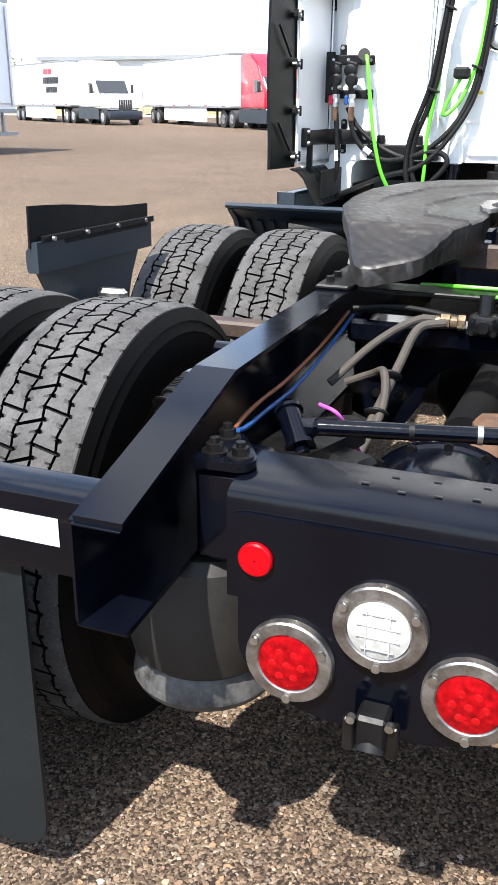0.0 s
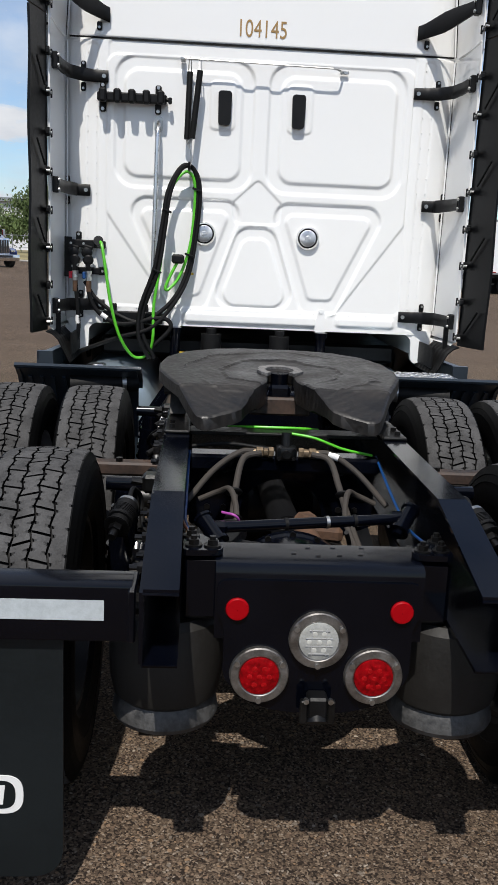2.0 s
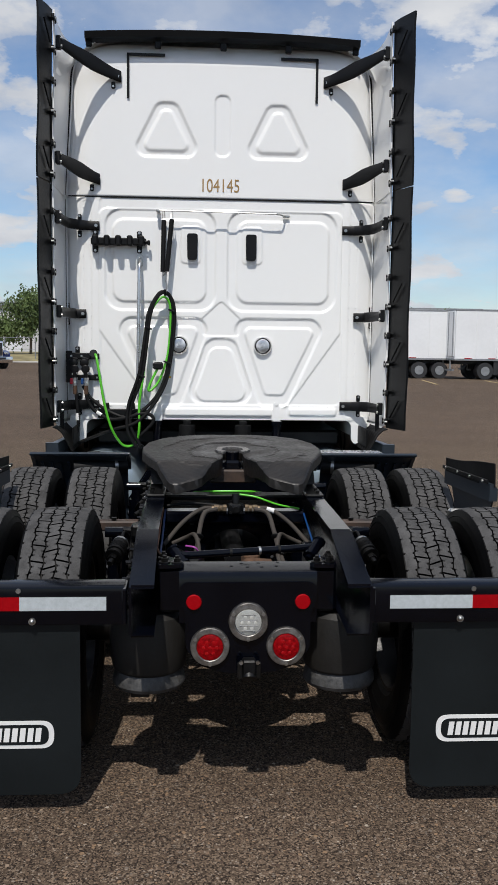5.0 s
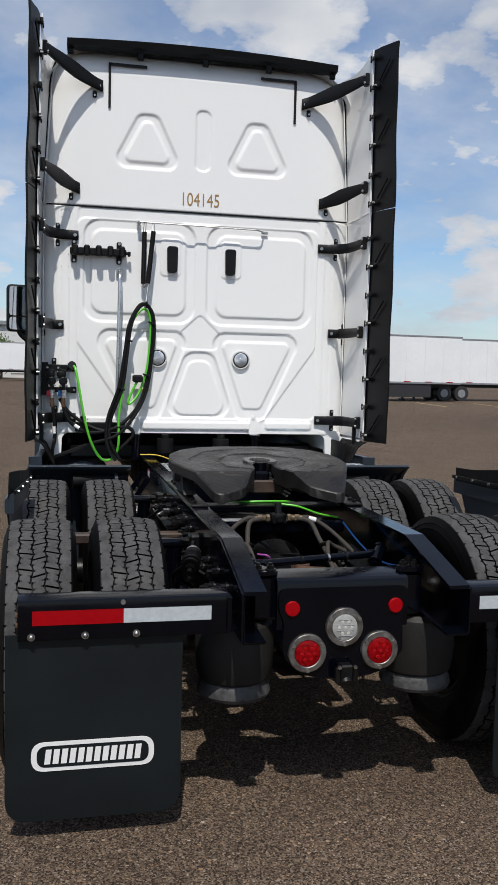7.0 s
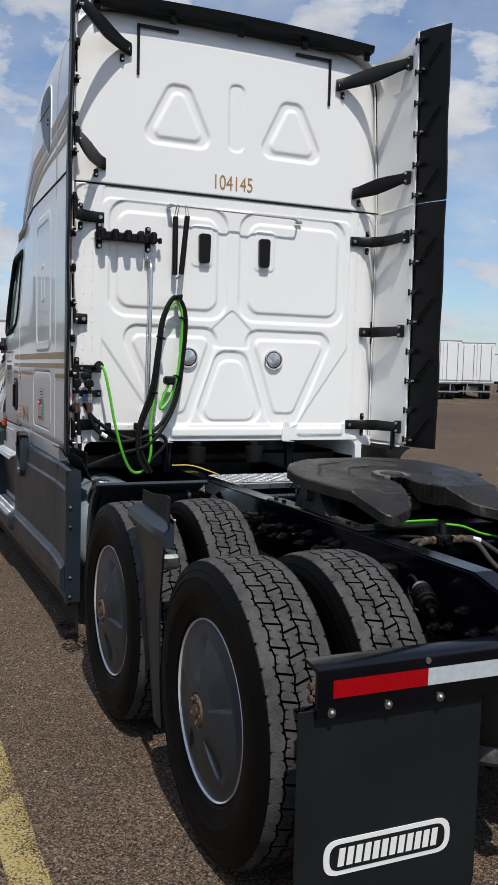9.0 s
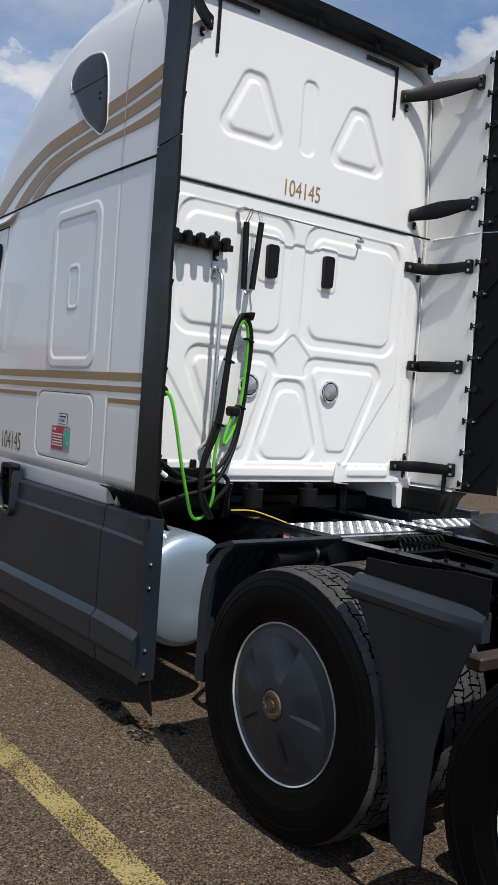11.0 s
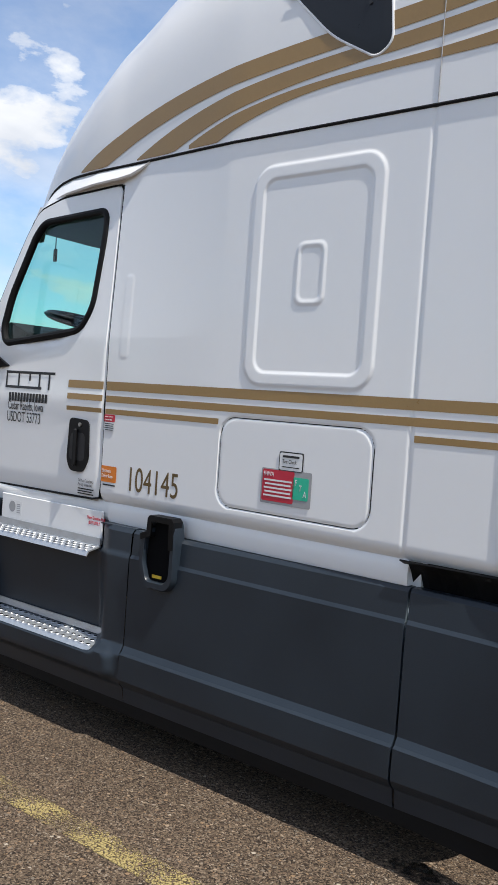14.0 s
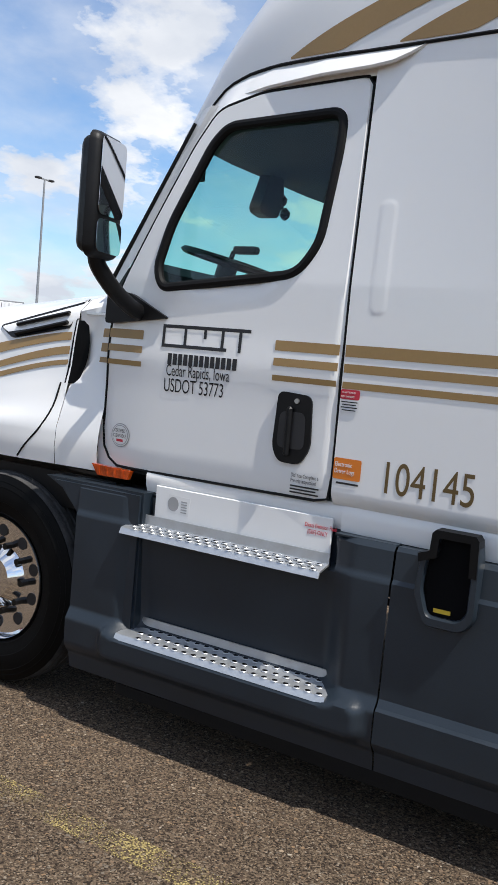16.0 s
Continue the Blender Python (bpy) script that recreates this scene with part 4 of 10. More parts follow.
def build_lamps():
    def lamp(x, z, mat, name, label):
        bm = B()
        lathe(bm, [(-0.012, 0.048), (-0.026, 0.0495), (-0.0285, 0.053), (-0.0275, 0.070), (-0.024, 0.0725), (-0.012, 0.0735)], (x, 0, z), axis="y", seg=40)
        flange = part(name, bm, LAMP_METAL, truck, label)
        bm = B()
        lathe(bm, [(-0.020, 0.051), (-0.029, 0.048), (-0.033, 0.030), (-0.034, 0.001)], (x, 0, z), axis="y", seg=36)
        part("lens", bm, mat, flange)
        # diodes behind the lens, in a ring
        if mat == CLEAR_LENS:
            for dz in (-0.030, -0.010, 0.010, 0.030):
                bm = B()
                box(bm, (x, -0.0335, z + dz), (0.074 - 0.8 * abs(dz), 0.002, 0.0018))
                part("lens_rib", bm, STICKER_GREY, flange)
            for dx in (-0.018, 0.018):
                bm = B()
                box(bm, (x + dx, -0.0338, z), (0.0016, 0.002, 0.070))
                part("lens_rib", bm, STICKER_GREY, flange)
        for k in range(7):
            a, q = 2 * math.pi * k / 6, (0.024 if k < 6 else 0.0)
            bm = B()
            bmesh.ops.create_uvsphere(bm, u_segments=10, v_segments=6, radius=0.0072, matrix=pose(x + q * math.cos(a), -0.0332 if k < 6 else -0.0338, z + q * math.sin(a)) @ Matrix.Diagonal((1, 0.12, 1, 1)))
            part("diode", bm, RED_DIODE if mat == RED_LENS else CLEAR_DIODE, flange)
        for k in range(3):
            a = math.pi / 2 + math.pi + 2 * math.pi * k / 3
            bm = B()
            cyl(bm, (x + 0.064 * math.cos(a), -0.029, z + 0.064 * math.sin(a)), (x + 0.064 * math.cos(a), -0.034, z + 0.064 * math.sin(a)), 0.007, 10)
            part("screw", bm, STEEL, flange)
    lamp(-0.1413, 0.614, RED_LENS, "tail_lamp", "round red tail lamp in a brushed metal flange")
    lamp(0.1413, 0.614, RED_LENS, "tail_lamp", "round red tail lamp in a brushed metal flange")
    lamp(0.0, 0.708, CLEAR_LENS, "reversing_lamp", "round clear reversing lamp in a brushed metal flange")
    for sx in (-1, 1):
        bm = B()
        lathe(bm, [(-0.010, 0.0285), (-0.018, 0.0285), (-0.021, 0.026), (-0.0215, 0.001)], (sx * 0.2015, 0, 0.782), axis="y", seg=32)
        part("reflector", bm, RED_REFLECTOR, truck, "round red reflector")
    # trailer cable socket below the lamps
    bm = B()
    box(bm, (0.003, -0.035, 0.545), (0.050, 0.05, 0.055), bevel=0.006)
    cyl(bm, (0.003, -0.03, 0.52), (0.003, -0.045, 0.50), 0.03, 16)
    so = part("cable_socket", bm, BLACK_PLASTIC, truck, "black plastic cable socket with two clips")
    for s in (-1, 1):
        bm = B()
        box(bm, (0.003 + s * 0.034, -0.05, 0.535), (0.018, 0.02, 0.06), bevel=0.003)
        part("clip", bm, DIRTY_BLACK, so)
        bm = B()
        cyl(bm, (0.003 + s * 0.03, -0.055, 0.567), (0.003 + s * 0.03, -0.066, 0.567), 0.007, 10)
        part("screw", bm, STEEL, so)


build_lamps()


def build_air_springs():
    for y in (0.18,):
        for sx in (-1, 1):
            c = (sx * 0.375, y, 0)
            bm = B()
            lathe(bm, [(0.71, 0.001), (0.71, 0.125), (0.69, 0.143), (0.64, 0.152), (0.58, 0.152), (0.52, 0.148), (0.482, 0.140), (0.466, 0.124)], c, axis="z", seg=40)
            s = part("air_spring", bm, BELLOWS, truck, "black rubber air spring bellows on a worn metal piston")
            bm = B()
            lathe(bm, [(0.485, 0.116), (0.462, 0.132), (0.445, 0.138), (0.422, 0.142), (0.408, 0.135), (0.403, 0.001)], c, axis="z", seg=40)
            part("piston", bm, PISTON, s, "scuffed grey metal piston")
    # suspension beam under each side
    for y in AXLES:
        for sx in (-1, 1):
            bm = B()
            prism(bm, [(y - 0.5, 0.38), (y - 0.12, 0.46), (y + 0.5, 0.62), (y + 0.55, 0.70), (y + 0.45, 0.70), (y - 0.1, 0.53), (y - 0.5, 0.42)], "x", sx * 0.37, sx * 0.44)
            part("suspension_beam", bm, DIRTY_BLACK, truck)
    # shock absorbers standing out beside the rails
    for y in (0.80, 2.12):
        for sx in (-1, 1):
            bm = B()
            cyl(bm, (sx * 0.56, y, 0.50), (sx * 0.54, y - 0.03, 0.80), 0.045, 20)
            cyl(bm, (sx * 0.54, y - 0.03, 0.80), (sx * 0.535, y - 0.035, 0.86), 0.036, 16)
            cyl(bm, (sx * 0.48, y - 0.035, 0.88), (sx * 0.60, y - 0.035, 0.88), 0.024, 12)
            for k in range(4):
                cyl(bm, (sx * (0.558 - 0.004 * k), y - 0.005 * k, 0.60 + 0.05 * k), (sx * (0.557 - 0.004 * k), y - 0.006 * k, 0.615 + 0.05 * k), 0.05, 18)
            part("shock_absorber", bm, CHASSIS, truck, "black shock absorber")
    # upper shock brackets and brown cross beam between the axles
    for sx in (-1, 1):
        bm = B()
        box(bm, (sx * 0.70, 1.22, 0.82), (0.55, 0.07, 0.05), bevel=0.008)
        beam = part("fender_beam", bm, RUSTY_BLACK, truck, "rust-stained bracket beam between the axles")
        bm = B()
        cyl(bm, (sx * 0.60, 1.21, 0.845), (sx * 0.60, 1.21, 0.860), 0.014, 6)
        part("beam_bolt", bm, DIRTY_BLACK, beam)
        bm = B()
        a0, a1 = Vector((sx * 0.505, 0.425, 0.902)), Vector((sx * 0.538, 0.305, 0.848))
        along = lambda s: a0 + (a1 - a0) * s
        cyl(bm, along(0.0), along(0.42), 0.033, 24)
        mount = part("shock_mount", bm, BLACK_RUBBER, truck, "black ribbed rubber shock mount")
        for name, s0, s1, r in (("collar", 0.41, 0.48, 0.037), ("sleeve", 0.47, 0.63, 0.029), ("washer", 0.62, 0.67, 0.034), ("nut", 0.66, 0.82, 0.020), ("stud", 0.81, 1.0, 0.012)):
            bm = B()
            cyl(bm, along(s0), along(s1), r, 6 if name == "nut" else 24)
            part(name, bm, BLACK_RUBBER if name in ("collar", "sleeve") else DIRTY_BLACK, mount)
        for k in range(7):
            bm = B()
            cyl(bm, along(0.155 + 0.038 * k), along(0.172 + 0.038 * k), 0.0365, 24)
            part("mount_rib", bm, BLACK_RUBBER, mount)
        bm = B()
        cyl(bm, along(-0.10), along(0.0), 0.031, 24, r2=0.034)
        part("mount_cap", bm, STEEL, mount, "bright steel end cap")
        bm = B()
        tube(bm, [along(-0.05), (sx * 0.495, 0.50, 0.935), (sx * 0.475, 0.56, 0.890), (sx * 0.465, 0.53, 0.815), (sx * 0.440, 0.50, 0.795)], 0.007, 8)
        part("air_pipe", bm, BLACK_RUBBER, mount)
        for s in (0.45, 0.655):
            bm = B()
            cyl(bm, along(s - 0.008), along(s + 0.008), 0.0378, 24)
            part("mount_clamp", bm, BLACK_RUBBER, mount)


RUSTY_BLACK = material("rust_stained_black_paint", (0.018, 0.013, 0.011), 0.6, vary=0.5, scale=9, dust=(0.10, 0.055, 0.035, 0.5))
PISTON = material("scuffed_grey_piston", (0.038, 0.0375, 0.037), 0.55, vary=0.7, scale=22, bump=0.3)
build_air_springs()


def build_running_gear():
    """Brake chambers, hoses, valves and the coiled line between rails and wheels."""
    for y in AXLES:
        for sx in (-1, 1):
            bm = B()
            lathe(bm, [(-0.10, 0.001), (-0.10, 0.06), (-0.085, 0.078), (-0.01, 0.082), (-0.01, 0.090), (0.012, 0.090), (0.012, 0.082), (0.075, 0.075), (0.095, 0.05), (0.095, 0.001)], (sx * 0.50, y + 0.27, 0.60), axis="y", seg=28)
            ch = part("brake_chamber", bm, CHASSIS, truck, "black brake chamber with a clamp band")
            bm = B()
            cyl(bm, (sx * 0.50, y + 0.10, 0.60), (sx * 0.50, y + 0.18, 0.60), 0.018, 12)
            part("push_rod", bm, STEEL, ch)
            bm = B()
            tube(bm, [(sx * 0.50, y + 0.33, 0.68), (sx * 0.52, y + 0.38, 0.78), (sx * 0.47, y + 0.34, 0.88), (sx * 0.44, y + 0.24, 0.90)], 0.010, 8)
            part("brake_hose", bm, BLACK_RUBBER, truck)
            bm = B()
            tube(bm, [(sx * 0.46, y - 0.05, 0.86), (sx * 0.52, y + 0.04, 0.80), (sx * 0.54, y + 0.14, 0.74), (sx * 0.50, y + 0.20, 0.69)], 0.009, 8)
            part("brake_hose", bm, BLACK_RUBBER, truck)
            bm = B()
            box(bm, (sx * 0.455, y + 0.12, 0.90), (0.05, 0.07, 0.06), bevel=0.01)
            cyl(bm, (sx * 0.48, y + 0.12, 0.90), (sx * 0.515, y + 0.12, 0.905), 0.013, 8)
            part("relay_valve", bm, DIRTY_BLACK, truck)
    # line harness tied along the inside of each rail
    for sx in (-1, 1):
        for k, r in enumerate((0.011, 0.008, 0.007)):
            bm = B()
            tube(bm, [(sx * (0.325 - 0.016 * k), yy, 0.955 - 0.018 * k + 0.010 * math.sin(5 * yy + k)) for yy in [1.9 + 0.12 * i for i in range(13)]], r, 8, 2)
            part("harness_line", bm, BLACK_RUBBER, truck)
    # coiled black line behind the deck
    bm = B()
    pts = [(0.02 + 0.40 * i / 132, 2.50 + 0.028 * math.cos(2 * math.pi * i / 12), 0.965 + 0.028 * math.sin(2 * math.pi * i / 12)) for i in range(133)]
    tube(bm, pts, 0.0065, 6, 1, smooth=False)
    part("coiled_line", bm, BLACK_RUBBER, truck, "black coiled cable between the rails")


build_running_gear()


def build_mudflaps():
    y = -0.05
    for sx in (-1, 1):
        bm = B()
        prism(bm, rounded([(y - 0.025, 0.718), (y - 0.025, 0.857), (y + 0.055, 0.867), (y + 0.055, 0.857), (y - 0.012, 0.845), (y - 0.012, 0.718)], 0.006, 2), "x", sx * 0.452, sx * 1.178)
        bar = part("mudflap_hanger", bm, CHASSIS, truck, "black steel mudflap hanger bar with red and white reflective tape")
        bm = B()
        box(bm, (sx * 0.45, y + 0.02, 0.79), (0.018, 0.13, 0.13), bevel=0.004)
        part("end_plate", bm, CHASSIS, bar)
        bm = B()
        box(bm, (sx * (0.515 + 0.8225) / 2, y - 0.0265, 0.797), (0.3075, 0.001, 0.050))
        part("white_tape", bm, TAPE_WHITE, bar, "white reflective tape")
        bm = B()
        box(bm, (sx * (0.8225 + 1.130) / 2, y - 0.0265, 0.797), (0.3075, 0.001, 0.050))
        part("red_tape", bm, TAPE_RED, bar, "red reflective tape")
        for x in (0.778, 0.953, 1.133):
            bm = B()
            cyl(bm, (sx * x, y - 0.025, 0.733), (sx * x, y - 0.029, 0.733), 0.013, 16)
            bmesh.ops.create_uvsphere(bm, u_segments=12, v_segments=6, radius=0.009, matrix=pose(sx * x, y - 0.029, 0.733))
            part("bolt", bm, STEEL, bar)
        bm = B()
        cyl(bm, (sx * 0.825, y - 0.025, 0.845), (sx * 0.825, y - 0.03, 0.845), 0.009, 12)
        part("bolt", bm, STEEL, bar)
        # coiled end plug of the bar
        for k in range(2):
            bm = B()
            cyl(bm, (sx * 1.176, y + 0.008, 0.765 + 0.035 * k), (sx * 1.186, y + 0.008, 0.765 + 0.035 * k), 0.011, 12)
            part("end_bolt", bm, RUST, bar)
        # the flap itself, slightly bowed
        bm = B()
        x0, x1 = 0.612, 1.22
        out = [(x0, 0.735)] + rounded([(x0, 0.735), (x0, 0.072), (x1, 0.072), (x1, 0.735)], 0.085, 8)[9:27] + [(x1, 0.735)]
        prism(bm, [(sx * a, b) for a, b in out], "y", y - 0.005, y + 0.004)
        flap = part("mudflap", bm, FLAP, truck, "dark grey rubber mudflap with a white oval badge")
        # the badge: outlined oval with plain bars in place of the maker's name
        cx, cz = sx * 0.92, 0.303
        bm = B()
        oval = rounded([(-0.212, -0.052), (0.212, -0.052), (0.212, 0.052), (-0.212, 0.052)], 0.05, 8)
        prism(bm, [(cx + a, cz + b) for a, b in oval], "y", y - 0.0075, y - 0.0050)
        part("badge_rim", bm, PAPER, flap, "white badge outline")
        bm = B()
        oval = rounded([(-0.193, -0.038), (0.193, -0.038), (0.193, 0.038), (-0.193, 0.038)], 0.036, 8)
        prism(bm, [(cx + a, cz + b) for a, b in oval], "y", y - 0.0085, y - 0.0075)
        part("badge_field", bm, FLAP, flap)
        for k in range(12):
            bm = B()
            u = -0.168 + k * 0.0282
            prism(bm, [(cx + u, cz - 0.026), (cx + u + 0.020, cz - 0.026), (cx + u + 0.026, cz + 0.026), (cx + u + 0.006, cz + 0.026)], "y", y - 0.0095, y - 0.0085)
            part("badge_bar", bm, PAPER, flap)


build_mudflaps()


def build_fifth_wheel():
    """The coupling plate, horseshoe shaped, tipped back, its rear ramps drooping."""
    def outline():
        right = [(0.0, 1.87), (0.14, 1.865), (0.27, 1.83), (0.38, 1.75), (0.45, 1.63), (0.472, 1.50), (0.468, 1.38), (0.43, 1.26), (0.372, 1.10), (0.332, 0.990), (0.318, 0.963), (0.300, 0.950), (0.276, 0.950), (0.190, 0.990), (0.162, 1.010), (0.148, 1.036), (0.100, 1.16), (0.058, 1.275), (0.052, 1.33), (0.052, 1.40), (0.036, 1.445), (0.0, 1.46)]
        return right
    right = outline()
    full = right[:-1] + [right[-1]] + [(-x, y) for x, y in reversed(right[1:-1])]

    def top(x, y):
        z = 1.175 + 0.087 * (y - 1.385)
        if y < 1.14:
            z -= 0.34 * (1.14 - y)
        return z
    # a dense fill: clip a fine grid to the outline
    bm = B()
    vs = [bm.verts.new((x, y, 0)) for x, y in full]
    f = bm.faces.new(vs)
    geom = bmesh.ops.extrude_face_region(bm, geom=[f])
    low = [v for v in geom["geom"] if isinstance(v, bmesh.types.BMVert)]
    for v in low:
        v.co.z = -1
    bmesh.ops.triangulate(bm, faces=[q for q in bm.faces if len(q.verts) > 4])
    for i in range(9):
        long = [e for e in bm.edges if e.calc_length() > 0.0085 and abs(e.verts[0].co.z - e.verts[1].co.z) < 0.5]
        if not long:
            break
        bmesh.ops.subdivide_edges(bm, edges=long, cuts=1)
        bmesh.ops.triangulate(bm, faces=[q for q in bm.faces if len(q.verts) > 3])
    bm.verts.ensure_lookup_table()
    xs, ys = np.array([v.co.x for v in bm.verts]), np.array([v.co.y for v in bm.verts])
    rims = np.abs(sdf_poly(xs, ys, full))
    for v, rim in zip(bm.verts, rims):
        x, y = v.co.x, v.co.y
        z = top(x, y)
        if v.co.z < -0.5:
            v.co.z = z - 0.048 - 0.035 * min(1.0, rim / 0.10) - 0.045 * max(0.0, min(1.0, (0.22 - abs(x)) / 0.05, (1.34 - y) / 0.06, (y - 1.04) / 0.14))
            continue
        ring = math.hypot(x, y - 1.42)
        w = noise.noise(Vector((x * 12, y * 12, 0.3))) * 0.0012 + noise.noise(Vector((x * 45, y * 45, 1.3))) * 0.0005
        # grease pushed up into ragged ridges round the pin, wiped bare inside
        edge = ring + 0.05 * noise.noise(Vector((x * 6, y * 6, 7.0))) + 0.018 * noise.noise(Vector((x * 22, y * 22, 9.0)))
        w += 0.00022 * math.sin(edge * 210)
        w += 0.008 * math.exp(-((edge - 0.36) / 0.008) ** 2) * max(0.0, 0.30 + noise.noise(Vector((x * 4, y * 4, 2.0))))
        w += 0.006 * math.exp(-((edge - 0.22) / 0.007) ** 2) * max(0.0, 0.5 + noise.noise(Vector((x * 5, y * 5, 4.0))))
        w -= 0.004 * max(0.0, min(1.0, (0.215 - edge) / 0.008))
        # worn crease across each ramp
        w += 0.004 * math.exp(-((y - 1.14 + 0.02 * noise.noise(Vector((x * 14, 3.0, 1.0)))) / 0.007) ** 2)
        v.co.z = z + w - 0.006 * max(0.0, 1 - rim / 0.012) ** 2
    bmesh.ops.recalc_face_normals(bm, faces=bm.faces)
    fw = part("fifth_wheel", bm, GREASY_PLATE, truck, "greasy black fifth wheel coupling plate", smooth=38)
    for sx in (-1, 1):
        bm = B()
        prism(bm, [(1.28, 1.02), (1.60, 1.02), (1.54, 1.12), (1.36, 1.12)], "x", sx * 0.36, sx * 0.42)
        cyl(bm, (sx * 0.33, 1.45, 1.10), (sx * 0.45, 1.45, 1.10), 0.035, 16)
        part("pivot_bracket", bm, GREASE, fw)
        bm = B()
        box(bm, (sx * 0.384, 1.45, 1.006), (0.088, 0.90, 0.012), bevel=0.004)
        part("slide_plate", bm, DIRTY_BLACK, fw)
        for y in (1.05, 1.12, 1.75, 1.84):
            bm = B()
            cyl(bm, (sx * 0.402, y, 1.012), (sx * 0.402, y, 1.026), 0.011, 6)
            part("plate_bolt", bm, DIRTY_BLACK, fw)
    bm = B()
    box(bm, (0, 1.36, 1.05), (0.24, 0.05, 0.07), bevel=0.008)
    part("lock_jaw", bm, RUSTY_BLACK, fw, "rusty locking jaw")
    bm = B()
    box(bm, (0, 1.13, 0.990), (0.68, 0.10, 0.012), bevel=0.003)
    part("cross_plate", bm, DIRTY_BLACK, fw)
    bm = B()
    for k in range(40):
        a = -0.9 + (math.pi + 1.8) * k / 39
        r0, r1 = 0.056, 0.088 + 0.016 * noise.noise(Vector((math.cos(a) * 4, math.sin(a) * 4, 0.0)))
        row = []
        for r in (r0, r1):
            y = 1.42 + r * math.sin(a)
            row.append(bm.verts.new((r * math.cos(a), y, top(0, y) + 0.006)))
        if k:
            bm.faces.new((last[0], last[1], row[1], row[0]))
        last = row
    bmesh.ops.recalc_face_normals(bm, faces=bm.faces)
    ex = bmesh.ops.extrude_face_region(bm, geom=list(bm.faces))
    for v in ex["geom"]:
        if isinstance(v, bmesh.types.BMVert):
            v.co.z -= 0.012
    part("throat_wear", bm, WORN_STEEL, fw, "bare scuffed steel round the coupling throat")
    bm = B()
    cyl(bm, (0, 1.405, 1.10), (0, 1.405, 1.172), 0.034, 20)
    box(bm, (0, 1.375, 1.10), (0.085, 0.035, 0.06), bevel=0.012)
    part("locking_jaw", bm, CHASSIS, fw, "greased black locking jaw")


WORN_STEEL = material("scuffed_bare_steel", (0.20, 0.19, 0.18), 0.45, 0.7, vary=0.6, scale=30, fine=140, bump=0.7, rough_vary=0.2)
build_fifth_wheel()

# ---- cab ----


def side_x(y, z):
    """Half width of the cab's side at (y, z)."""
    w = 1.165 - 0.03 * (y - 4.01)
    k = min(1.0, max(0.0, (y - 4.5) / 0.8))
    return w - k * 0.06 * max(0.0, z - 1.95)


BACK_Y = 3.457


def panel_w(z):
    """Half width of the back wall at height z."""
    w = 1.150 - 0.05 * min(1.0, max(0.0, (z - 2.8) / 0.8))
    top = min(1.0, max(0.0, (z - 3.60) / 0.30))
    return w - 0.17 * (1 - math.sqrt(max(0.0, 1 - top * top)))


